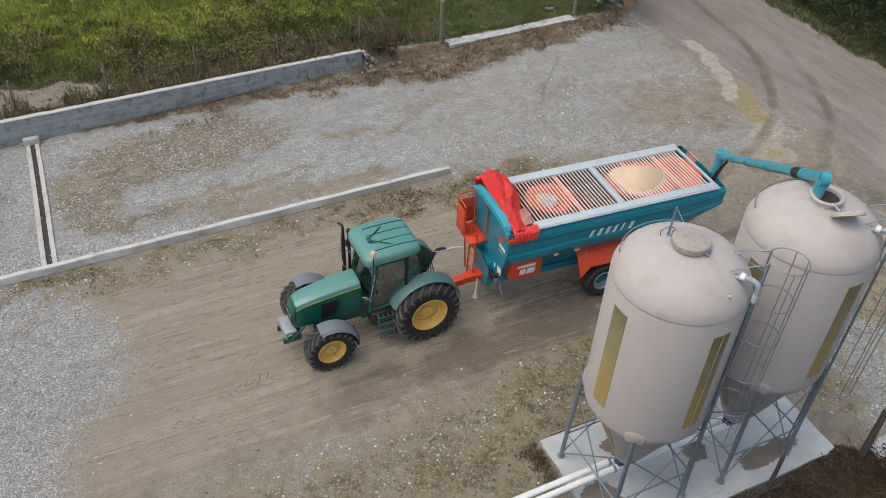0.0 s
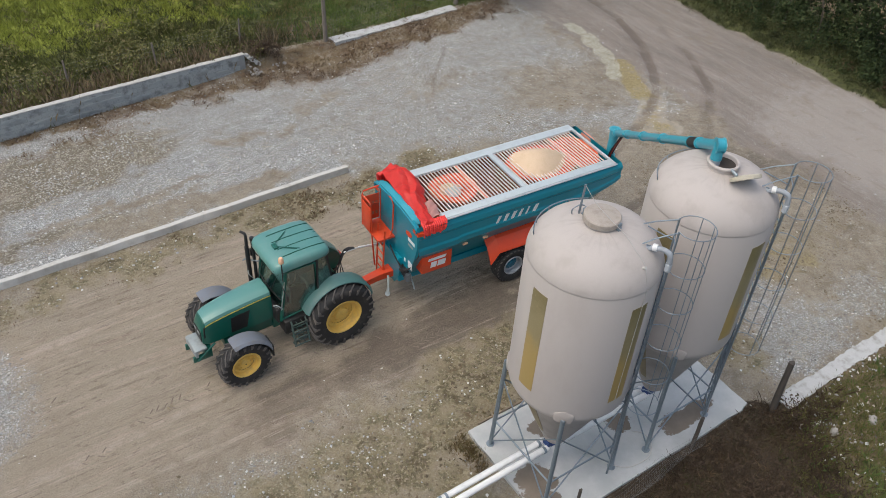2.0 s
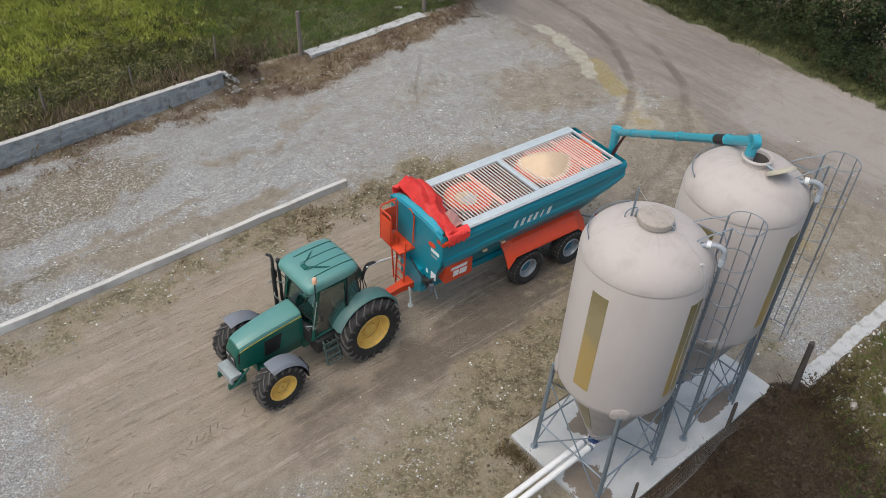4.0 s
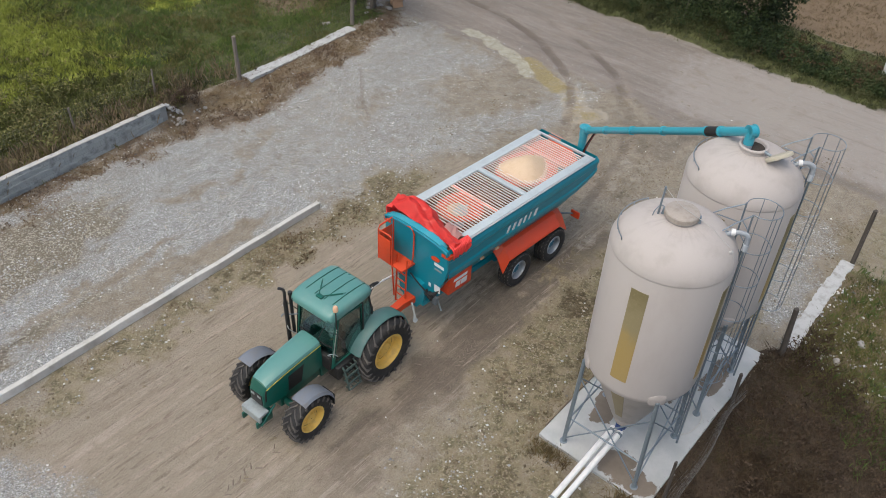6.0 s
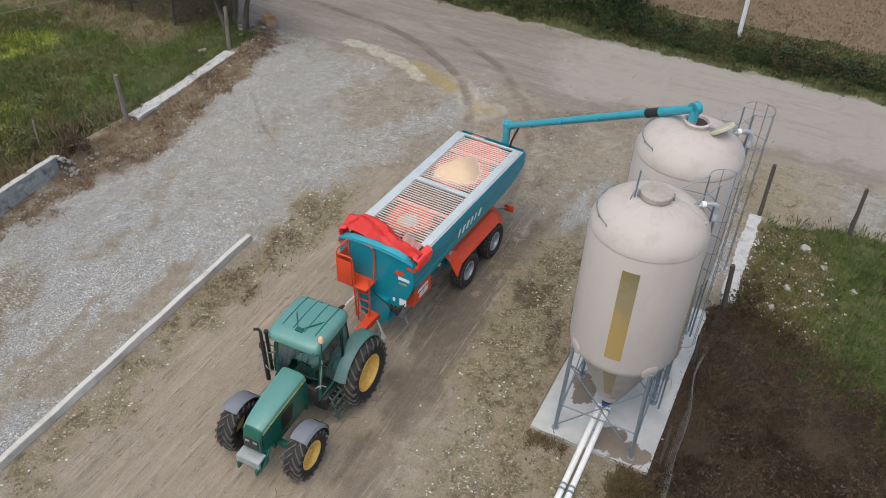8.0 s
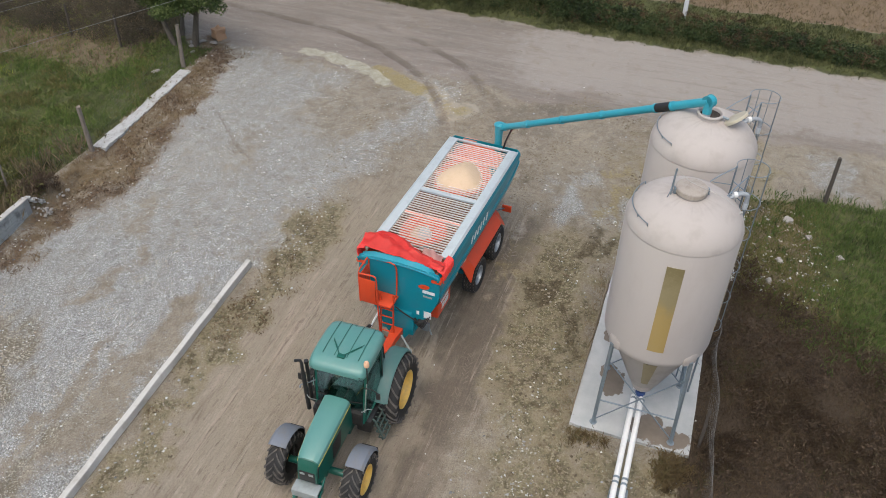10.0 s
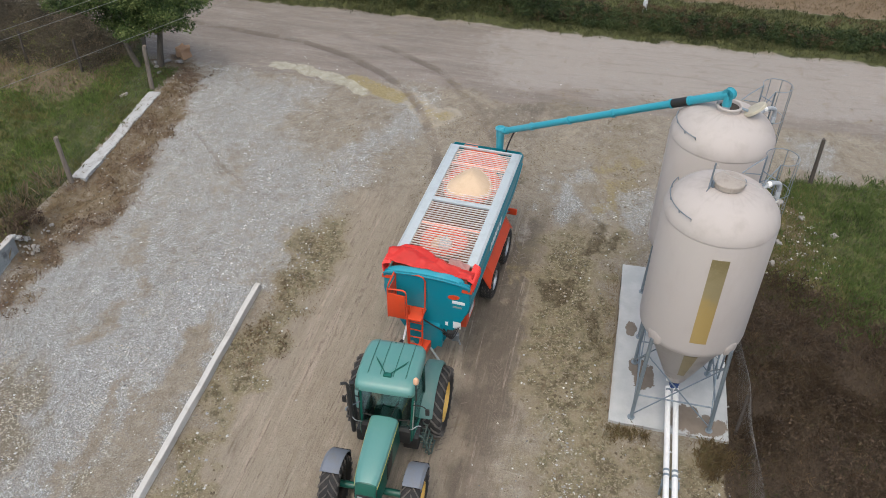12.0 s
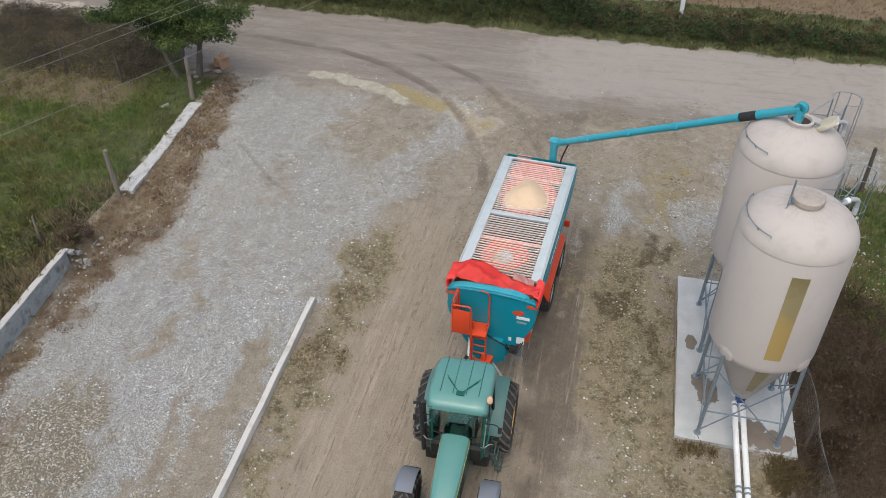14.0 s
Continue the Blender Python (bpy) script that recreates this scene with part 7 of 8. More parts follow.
lathe(bm, [(0.065, 3.12), (0.07, 3.15), (0.064, 3.24), (0.04, 3.275), (0.001, 3.28)], 20, pose(1.42, 0.75, 0))
part("beacon_lens", bm, M_orange_lamp, beacon, "pale orange beacon")
# exhaust and air stack on the right front post
bm = B()
tube(bm, (1.66, -0.78, 1.3), (1.64, -0.84, 2.6), 0.058, seg=14)
tube(bm, (1.64, -0.84, 2.55), (1.62, -0.86, 2.9), 0.042, seg=12)
pipe(bm, smooth_path([(1.62, -0.86, 2.88), (1.63, -0.9, 2.97), (1.7, -1.0, 3.0)], 4), 0.036, 10)
tube(bm, (1.5, -0.76, 1.5), (1.49, -0.8, 2.78), 0.045, seg=12)
lathe(bm, [(0.05, 2.76), (0.062, 2.79), (0.058, 2.86), (0.001, 2.87)], 14, pose(1.49, -0.8, 0))
exhaust = part("exhaust_pipe", bm, M_black, tractor, "black upright exhaust pipe")
part("clamp", pipe(B(), smooth_path([(1.4, -0.66, 2.12), (1.55, -0.78, 2.14), (1.68, -0.92, 2.14), (1.76, -0.9, 2.13)], 4), 0.02, 8), M_galv_dark, exhaust, "grey exhaust bracket")
# mirrors and lamp stalks
for sy in (-1, 1):
    bm = B()
    pipe(bm, smooth_path([(1.42, sy * 0.66, 2.3), (1.5, sy * 0.9, 2.42), (1.48, sy * 1.02, 2.3)], 4), 0.014, 6)
    mirror = part("mirror", bm, M_black, cabin)
    part("mirror_head", box(B(), 1.45, 1.5, sy * 1.03 - 0.05, sy * 1.03 + 0.05, 2.1, 2.3, 0.015), M_black, mirror)
    bm = B()
    pipe(bm, smooth_path([(1.55, sy * 0.6, 1.55), (1.72, sy * 0.7, 1.78), (1.66, sy * 0.82, 1.86), (1.55, sy * 0.88, 1.74)], 4), 0.013, 8)
    part("lamp_stalk", bm, M_light_grey, cabin, "pale lamp stalk beside the bonnet")
    bm = B()
    tube(bm, (1.5, sy * 0.66, 1.5), (1.36, sy * 0.69, 2.4), 0.016, seg=6)
    part("grab_rail", bm, M_chrome if sy > 0 else M_black, cabin)
# steps on the left
bm = B()
for x in (0.92, 1.32):
    pipe(bm, [(x, 0.72, 1.12), (x + 0.02, 0.86, 1.05), (x + 0.05, 1.06, 0.5), (x + 0.05, 1.04, 0.44)], 0.028, 6)
for t in (0.0, 0.33, 0.66, 0.98):
    y, z = 0.86 + 0.2 * t, 1.05 - 0.55 * t
    x0, x1 = 0.93 + 0.04 * t, 1.35 + 0.04 * t
    pipe(bm, [(x0, y - 0.1, z), (x1, y - 0.1, z), (x1, y + 0.05, z), (x0, y + 0.05, z)], 0.022, 6, True)
    for q in (0.33, 0.66):
        tube(bm, (x0 + (x1 - x0) * q, y - 0.1, z), (x0 + (x1 - x0) * q, y + 0.05, z), 0.014, seg=5)
part("access_steps", bm, M_step, tractor, "dark ladder steps with open treads")
bm = B()
for y in (-0.32, 0.32):
    tube(bm, (-0.35, y, 0.75), (-1.05, y * 1.15, 0.62), 0.035)
    tube(bm, (-0.3, y * 1.1, 1.45), (-0.85, y * 1.12, 0.65), 0.025)
box(bm, -1.0, -0.35, -0.1, 0.1, 0.45, 0.6, 0.02)
part("rear_linkage", bm, M_green, tractor)


# ---- fences ----
def gz(x, y):
    return float(ground_z(np.array([float(x)]), np.array([float(y)]))[0])


def post(x, y, h, r, lean=(0.0, 0.0), label="weathered round timber fence post", group="fence posts", seg=10):
    b = B()
    rings = []
    for i in range(6):
        t = i / 5
        rr = r * (1.0 - 0.18 * t) * random.uniform(0.93, 1.06)
        cx, cy = lean[0] * t + random.uniform(-0.006, 0.006), lean[1] * t + random.uniform(-0.006, 0.006)
        rings.append([(cx + rr * math.cos(a), cy + rr * math.sin(a) * 0.92, -0.15 + (h + 0.15) * t + (0.02 * math.cos(2 * a) if i == 5 else 0)) for a in [2 * math.pi * k / seg for k in range(seg)]])
    ring_faces(b, rings)
    ob = part("fence_post", b, M_wood_dark if "dark" in label else M_wood, None, "", 50)
    ob.matrix_world = pose(x, y, gz(x, y))
    return tagged(ob, label, "post", group)


meadow_posts = [(-11.5, 28.3), (-8.2, 28.45), (-4.85, 28.6), (-1.6, 28.75), (1.85, 28.9), (5.2, 29.05), (8.75, 29.2)]
for x, y in meadow_posts:
    post(x, y, random.uniform(1.05, 1.25), 0.045, (random.uniform(-0.08, 0.08), random.uniform(-0.05, 0.05)), "thin weathered brown stake in the meadow fence")
post(12.3, 28.42, 1.95, 0.1, (-0.03, 0.03), "stout leaning weathered timber post")
post(19.45, 28.95, 2.0, 0.11, (0.05, -0.05), "stout weathered timber post under the tree")
post(20.1, 32.7, 1.5, 0.07, (0.12, 0.1), "leaning thin dark timber post in dry grass")
post(20.3, 35.6, 1.5, 0.06, (0.1, 0.05), "leaning thin dark timber post in dry grass")
post(12.62, 4.7, 1.6, 0.1, (0.18, 0.12), "dark leaning timber post beside the slab")
post(9.95, 4.97, 1.05, 0.06, (0.1, 0.06), "short dark timber post beside the slab")
post(5.95, 4.87, 1.5, 0.05, (0.06, 0.02), "short dark timber post beside the slab")
post(2.2, 4.75, 1.2, 0.065, (0.05, 0.0), "short dark timber post beside the slab")
post(18.2, 4.62, 2.0, 0.09, (0.25, 0.05), "tall dark timber post at the paddock corner")
post(18.55, 1.65, 1.9, 0.09, (0.1, 0.02), "tall dark timber post in the paddock")
post(17.7, -1.8, 1.8, 0.08, (0.05, 0.02), "tall dark timber post in the paddock")


def netting(name, pts, h0, h1, cols, rows, label, bulge=0.0, r=0.0018, sway=0.03):
    """Woven wire between ground points: upright and level wires."""
    b = B()
    ps = [Vector((x, y, gz(x, y))) for x, y in pts]
    total = [0.0]
    for p, q in zip(ps, ps[1:]):
        total.append(total[-1] + (q - p).length)

    def along(s):
        for i in range(len(ps) - 1):
            if s <= total[i + 1] or i == len(ps) - 2:
                t = (s - total[i]) / (total[i + 1] - total[i])
                d = (ps[i + 1] - ps[i]).normalized()
                return ps[i].lerp(ps[i + 1], t), Vector((-d.y, d.x, 0))

    def spot(i, j):
        s = total[-1] * i / cols
        p, n = along(s)
        u = j / rows
        off = bulge * math.sin(math.pi * u) * (0.6 + 0.4 * math.sin(s * 1.3)) + sway * math.sin(s * 2.1 + 3 * u)
        return p + n * off + Vector((0, 0, h0 + (h1 - h0) * u * (1 + 0.04 * math.sin(s * 0.9))))

    for i in range(cols + 1):
        pipe(b, [spot(i, j) for j in range(0, rows + 1, 2)], r, 3)
    for j in range(rows + 1):
        pipe(b, [spot(i, j) for i in range(0, cols + 1, 2)], r, 3)
    ob = part(name, b, M_wire)
    return tagged(ob, label, "fence", "wire fences")


netting("wire_fence", [(-11.5, 28.33), (-4.85, 28.63), (1.85, 28.93), (8.75, 29.23), (12.3, 28.5)], 0.05, 1.05, 120, 6, "sagging grey woven wire fence along the meadow")
netting("wire_fence", [(12.3, 28.52), (15.5, 28.9), (19.4, 29.0)], 0.1, 1.1, 44, 8, "sagging grey woven wire fence behind the footing")
netting("wire_fence", [(0.2, 4.5), (3.6, 4.55), (5.95, 4.72), (7.9, 4.74), (9.95, 4.85)], 0.02, 0.9, 134, 11, "loose sagging chicken wire fence beside the slab", -0.2, 0.0018, 0.05)
netting("wire_fence", [(18.2, 4.6), (18.55, 1.65), (17.7, -1.8)], 0.1, 1.4, 26, 6, "sagging wire fence in the paddock")

# roadside pole and overhead lines
pole = thing("roadside_pole", pose(32.75, 8.3, 0), "slim roadside pole, whitewashed at the foot", "pole")
bm = B()
tube(bm, (0, 0, -0.2), (0.05, 0.02, 2.1), 0.11, 0.105, seg=16)
part("painted_foot", bm, M_pole_white, pole, "whitewashed lower part")
bm = B()
tube(bm, (0.05, 0.02, 2.1), (0.2, 0.06, 8.2), 0.104, 0.08, seg=16)
part("shaft", bm, M_wood, pole, "dark timber shaft")
for off in (0.0, 2.75, 3.4):
    bm = B()
    pipe(bm, [(x, 22.75 + off - 0.5 * (x - 8.0), 7.9 + 0.0006 * (x - 14.0) ** 2) for x in range(-40, 75, 5)], 0.0065, 5)
    tagged(part("overhead_cable", bm, M_cable), "thin pale overhead cable", "cable", "overhead cables")


# ---- stones ----
def stone(name, x, y, z, sx, sy, sz, material, label, group=""):
    b = B()
    bmesh.ops.create_icosphere(b, subdivisions=2, radius=1.0)
    o = random.uniform(0, 50)
    for v in b.verts:
        c = v.co.copy()
        k = 1 + 0.6 * (noise.noise(c * 1.2 + Vector((o, 0, 0)))) + 0.35 * noise.noise(c * 3 + Vector((0, o, 0)))
        for ax in range(3):
            c[ax] = math.copysign(abs(c[ax]) ** 0.7, c[ax])
        v.co = Vector((c.x * sx * k, c.y * sy * k, c.z * sz * k))
    ob = part(name, b, material, None, "", 18)
    ob.matrix_world = pose(x, y, z, random.uniform(-8, 8), random.uniform(-8, 8), random.uniform(0, 180))
    return tagged(ob, label, "stone", group)


stone("boulder", 22.6, 29.0, 0.26, 0.33, 0.3, 0.34, M_boulder, "squarish ochre boulder beside the road")
for i in range(14):
    t = i / 13
    stone("rubble_stone", 8.5 + 0.55 * t + random.uniform(-0.05, 0.05), 28.12 + random.uniform(-0.14, 0.14), 0.42 - 0.5 * t + random.uniform(-0.05, 0.03), random.uniform(0.05, 0.11), random.uniform(0.05, 0.09), random.uniform(0.04, 0.08), M_white_conc, "whitish broken concrete lump at the wall end", "rubble")
for i in range(34):
    stone("rubble_stone", 8.55 + random.uniform(0, 1.0) ** 1.5 * 1.6, 27.95 + random.uniform(-0.5, 0.4), gz(9.0, 27.6) + 0.1 + 0.25 * (i % 5 == 0), random.uniform(0.03, 0.075), random.uniform(0.03, 0.07), random.uniform(0.025, 0.05), M_stone, "broken grey rubble stone at the wall end", "rubble")
for i in range(9):
    stone("rubble_stone", 21.2 + random.uniform(-0.7, 0.9), 29.4 + random.uniform(-0.6, 0.6), 0.04, random.uniform(0.06, 0.16), random.uniform(0.05, 0.13), random.uniform(0.05, 0.1), M_stone, "grey rubble stone under the tree", "rubble")
for x, y in ((22.0, 33.0), (18.6, 29.8), (13.4, 3.4), (14.6, 3.1), (16.2, 2.2), (17.0, 2.9), (15.4, 1.2)):
    stone("field_stone", x, y, 0.05, random.uniform(0.08, 0.2), random.uniform(0.08, 0.18), random.uniform(0.05, 0.1), M_stone, "pale field stone in grass", "field stones")


for i in range(18):
    t = i / 17
    stone("rubble_stone", 26.9 - 0.3 * t + random.uniform(-0.35, 0.35), 38.6 + 5.2 * t + random.uniform(-0.2, 0.2), 0.05, random.uniform(0.2, 0.5), random.uniform(0.18, 0.4), random.uniform(0.08, 0.16), M_rubble, "pale earthy rubble block heaped beside the road", "roadside rubble")


# ---- tyre prints pressed into the mud ----
def prints(pts, width, pitch):
    """Chevron ridges of mud along a wheel's way."""
    out_v, out_f = [], []
    for (ax, ay), (bx, by) in zip(pts, pts[1:]):
        d = math.hypot(bx - ax, by - ay)
        ux, uy = (bx - ax) / d, (by - ay) / d
        for k in range(int(d / pitch)):
            for sd in (-1, 1):
                s0 = k * pitch + (0.5 * pitch if sd > 0 else 0) + random.uniform(-0.01, 0.01)
                if random.random() < 0.5:
                    continue
                rows, long = [], random.uniform(0.45, 1.0)
                for t in (0.12, 1.0):
                    c = s0 + 0.13 * t
                    o = sd * width * 0.46 * t * long
                    for e, h in ((-0.04, -0.012), (0.0, 0.014), (0.04, -0.012)):
                        x, y = ax + ux * (c + e) - uy * o, ay + uy * (c + e) + ux * o
                        rows.append((x, y, h))
                i = len(out_v)
                out_v += rows
                out_f += [(i, i + 1, i + 4, i + 3), (i + 1, i + 2, i + 5, i + 4)]
    v = np.array(out_v)
    v[:, 2] += ground_z(v[:, 0], v[:, 1])
    return v, out_f


M_mud = surface("pressed_mud", (0.24, 0.205, 0.165), (0.34, 0.295, 0.24), 0.9, scale=5, fine=40, amount=0.7, bump=0.4)
allv, allf = [], []
for pts, wd in (([(11.3, 11.6), (13.5, 11.58)], 0.5),
                ([(12.5, 11.9), (13.5, 11.45)], 0.42), ([(22.9, 18.4), (22.0, 16.4)], 0.5), ([(17.2, 14.2), (19.5, 14.6), (21.2, 15.6)], 0.4), ([(16.0, 13.4), (19.0, 13.8), (21.3, 15.0)], 0.38), ([(14.2, 12.0), (15.8, 11.9)], 0.36)):
    v, f = prints(pts, wd, 0.17)
    off = sum(len(q) for q in allv)
    allv.append(v)
    allf += [tuple(i + off for i in q) for q in f]
M_mud_dark = surface("dark_pressed_mud", (0.19, 0.155, 0.122), (0.28, 0.23, 0.18), 0.9, scale=5, fine=40, amount=0.6, bump=0.4)
darkv, darkf = [], []
for pts, wd in (([(-3.1, 14.4), (-2.1, 14.2)], 0.42), ([(-2.5, 12.2), (-1.7, 12.25)], 0.4), ([(-1.4, 12.7), (0.9, 12.85)], 0.42), ([(3.6, 12.55), (6.0, 12.1)], 0.4),
                ([(10.3, 12.05), (12.2, 11.65)], 0.42), ([(5.2, 11.3), (7.4, 11.45)], 0.3), ([(22.6, 17.6), (21.8, 16.0)], 0.4), ([(21.0, 14.9), (18.6, 13.5), (16.4, 13.1)], 0.38), ([(13.6, 11.5), (15.3, 11.95)], 0.44), ([(20.4, 16.9), (18.2, 15.9), (16.2, 15.3)], 0.34)):
    v, f = prints(pts, wd, 0.19)
    off = sum(len(q) for q in darkv)
    darkv.append(v)
    darkf += [tuple(i + off for i in q) for q in f]
quick("tyre_prints", np.concatenate(darkv), darkf, M_mud_dark, "dark chevron tyre prints in the lane", "tyre prints", "stuff")
quick("tyre_prints", np.concatenate(allv), allf, M_mud, "chevron tyre prints pressed into damp mud", "tyre prints", "stuff")


# ---- scattered cover ----
rng = np.random.default_rng(7)


def scatter(n, x0, x1, y0, y1, key):
    """Random places, kept by the cover's own weight."""
    x, y = rng.uniform(x0, x1, n), rng.uniform(y0, y1, n)
    w = region(x, y)
    keep = rng.random(n) < (w[key] if isinstance(key, str) else key(w, x, y))
    return x[keep], y[keep]


def pebbles(name, x, y, lo, hi, label, material=None):
    n = len(x)
    base = np.array([(1, 0, 0), (0, 1, 0), (-1, 0, 0), (0, -1, 0), (0, 0, 0.75), (0, 0, -0.6)], dtype=float)
    tri = np.array([(0, 1, 4), (1, 2, 4), (2, 3, 4), (3, 0, 4), (1, 0, 5), (2, 1, 5), (3, 2, 5), (0, 3, 5)])
    size = lo + (hi - lo) * rng.random(n) ** 2.5
    a = rng.uniform(0, 2 * np.pi, n)
    v = base[None] * (0.7 + 0.6 * rng.random((n, 6, 1))) * size[:, None, None] * np.stack([np.ones(n), 0.65 + 0.3 * rng.random(n), 0.55 + 0.3 * rng.random(n)], -1)[:, None]
    c, s = np.cos(a)[:, None], np.sin(a)[:, None]
    vx, vy = v[..., 0] * c - v[..., 1] * s, v[..., 0] * s + v[..., 1] * c
    z = ground_z(x, y)
    out = np.stack([vx + x[:, None], vy + y[:, None], v[..., 2] + z[:, None] + size[:, None] * 0.2], -1)
    faces = tri[None] + 6 * np.arange(n)[:, None, None]
    return quick(name, out.reshape(-1, 3), faces.reshape(-1, 3), material or M_pebble, label, "gravel", "stuff")


px, py = scatter(190000, -12, 24, 4.9, 29, lambda w, x, y: np.clip(w["gravel"] * (1 - 0.8 * w["stain"]) * (2.4 * fbm(x * 0.6, y * 1.4, 0.55, 15, 4) - 0.5), 0, 1) * (0.15 + 0.85 * sstep(0.36, 0.56, fbm(x, y, 1.9, 19))))
pebbles("gravel", px, py, 0.012, 0.046, "loose crushed grey gravel chips over the yard")
px, py = scatter(26000, -8, 24, 5, 29, lambda w, x, y: 0.25 * (1 - w["gravel"]) * (0.3 + w["moss"] + w["litter"]) * (1 - 0.96 * w["lane"]) * (y > 4.9))
pebbles("loose_stones", px, py, 0.012, 0.055, "scattered pale pebbles on bare earth")
px, py = scatter(1500, -8, 13, 16.6, 19.1, lambda w, x, y: w["moss"] * (1 - w["lane"]) * sstep(0.4, 0.6, fbm(x, y, 0.7, 111)))
pebbles("kerb_stones", px, py, 0.016, 0.06, "pale stones strewn beside the kerb")
px, py = scatter(90000, -8, 22, 5, 20, lambda w, x, y: np.clip(w["moss"] * (1 - w["lane"]) * (1.6 * fbm(x, y, 0.8, 29) - 0.25), 0, 1))
pebbles("earth_clods", px, py, 0.014, 0.06, "crumbly brown clods of loose earth", M_clod)
px, py = scatter(60000, 11, 24, 5, 16, lambda w, x, y: 0.35 * (1 - w["gravel"]) * sstep(0.48, 0.62, fbm(x, y, 0.9, 33)))
pebbles("earth_crumbs", px, py, 0.012, 0.045, "crumbs of brown earth around the turning place", M_clod)


def blades(name, x, y, h, width, per, lean, material, label, category, spread=0.06):
    """Tufts of narrow bent blades."""
    n = len(x)
    X = np.repeat(x, per) + rng.normal(0, spread, n * per)
    Y = np.repeat(y, per) + rng.normal(0, spread, n * per)
    H = np.repeat(h, per) * rng.uniform(0.55, 1.15, n * per)
    Z = ground_z(X, Y) - 0.01
    a = rng.uniform(0, 2 * np.pi, n * per)
    l = rng.uniform(0.15, 1.0, n * per) * lean
    dx, dy = np.cos(a) * l * H, np.sin(a) * l * H
    b = rng.uniform(0, 2 * np.pi, n * per)
    wx, wy = np.cos(b) * width * rng.uniform(0.6, 1.3, n * per), np.sin(b) * width * rng.uniform(0.6, 1.3, n * per)
    p = np.stack([np.stack([X - wx, Y - wy, Z], -1), np.stack([X + wx, Y + wy, Z], -1),
                  np.stack([X + 0.4 * dx + 0.7 * wx, Y + 0.4 * dy + 0.7 * wy, Z + 0.6 * H], -1), np.stack([X + dx, Y + dy, Z + H], -1)], 1)
    i0 = 4 * np.arange(n * per)
    faces = np.stack([np.stack([i0, i0 + 1, i0 + 2], -1), np.stack([i0, i0 + 2, i0 + 3], -1)], 1).reshape(-1, 3)
    return quick(name, p.reshape(-1, 3), faces, material, label, category, "stuff")


x, y = scatter(34000, -11, 22, 27.6, 45, lambda w, x, y: w["grass"] * (1 - 0.6 * w["dry"]) * (1 - 0.75 * w["bright"]))
east_side = x + 2.0 * (fbm(x, y, 0.4, 45) - 0.5) > 10.5
for sel, tone, words in ((~east_side, M_grass, "uneven olive-green meadow grass behind the wall"), (east_side, M_grass_light, "short mid-green pasture grass behind the footing")):
    blades("meadow_grass", x[sel], y[sel], (0.08 + 0.22 * fbm(x, y, 0.5, 41))[sel] * (0.6 if tone is M_grass_light else 1.0), 0.012, 7, 0.8, tone, words, "grass", 0.1)
for tone, seed, words in ((M_tussock, 115, "fresh green tussocks in the pasture"), (M_weed, 117, "dull olive tufts in the pasture")):
    x, y = scatter(5200, 8.5, 21, 28.6, 44, lambda w, x, y: w["grass"] * (1 - w["dry"]) * sstep(0.52, 0.64, fbm(x, y, 0.8, seed)))
    blades("tussocks", x, y, 0.08 + 0.22 * fbm(x, y, 0.9, seed + 6), 0.014, 9, 1.0, tone, words, "grass", 0.09)
x, y = scatter(1200, -11, 12, 28.6, 42, lambda w, x, y: w["grass"] * sstep(0.54, 0.64, fbm(x, y, 0.7, 119)))
blades("dark_tussocks", x, y, 0.14 + 0.3 * fbm(x, y, 0.9, 121), 0.012, 10, 0.9, M_verge, "dark olive tussocks in the meadow", "grass", 0.1)
x, y = scatter(22000, -12, 18, 30.5, 46, lambda w, x, y: w["bright"])
blades("lush_grass", x, y, 0.1 + 0.2 * fbm(x, y, 0.8, 103), 0.013, 7, 0.8, M_lush, "bright yellow-green grass in the meadow", "grass", 0.1)
x, y = scatter(5200, -11, 24, 27.8, 40, lambda w, x, y: w["dry"] * np.where(x > 14, 0.5, 1.0))
blades("dry_grass", x, y, (0.25 + 0.6 * fbm(x, y, 0.7, 43)) * np.where(x > 16, 0.6, 1.0), 0.011, 9, 0.55, M_dry, "tall dry straw-coloured grass and weeds", "grass", 0.09)
x, y = scatter(54000, -20, 22, -14, 5, lambda w, x, y: w["weed"] * (y < np.where(x < 12.6, 4.98, 4.4)) * (0.25 + 0.75 * sstep(-13, -6, y)) * sstep(-20, -11, x + 3 * fbm(x, y, 0.4, 127)))
blades("withered_weeds", x, y, 0.06 + 0.35 * fbm(x, y, 0.7, 47) ** 2, 0.006, 8, 1.1, M_brown_weed, "dense dark withered weeds in the paddock", "weeds", 0.12)
x, y = scatter(12500, 3, 24, -8, 4.3, lambda w, x, y: w["grass"] * (1 - w["dry"]))
blades("paddock_grass", x, y, 0.08 + 0.24 * fbm(x, y, 0.9, 49), 0.014, 8, 0.85, M_paddock, "tussocky green paddock grass", "grass", 0.1)
x, y = scatter(7000, 11, 21, 0.2, 4.4, lambda w, x, y: w["grass"] * w["dry"])
blades("paddock_edge_weeds", x, y, 0.04 + 0.14 * fbm(x, y, 0.7, 77), 0.011, 8, 1.0, M_weed, "low brownish weeds beside the paddock footing", "weeds", 0.1)
px, py = scatter(3400, 8.5, 22.5, 25.4, 30.0, lambda w, x, y: 0.6 * w["litter"] * sstep(0.4, 0.6, fbm(x, y, 0.8, 113)))
pebbles("litter_stones", px, py, 0.014, 0.06, "grey-brown stones among the dead litter", M_clod)
px, py = scatter(1800, 12.5, 20, 0.6, 4.6, lambda w, x, y: 0.9 * w["dry"] * w["grass"])
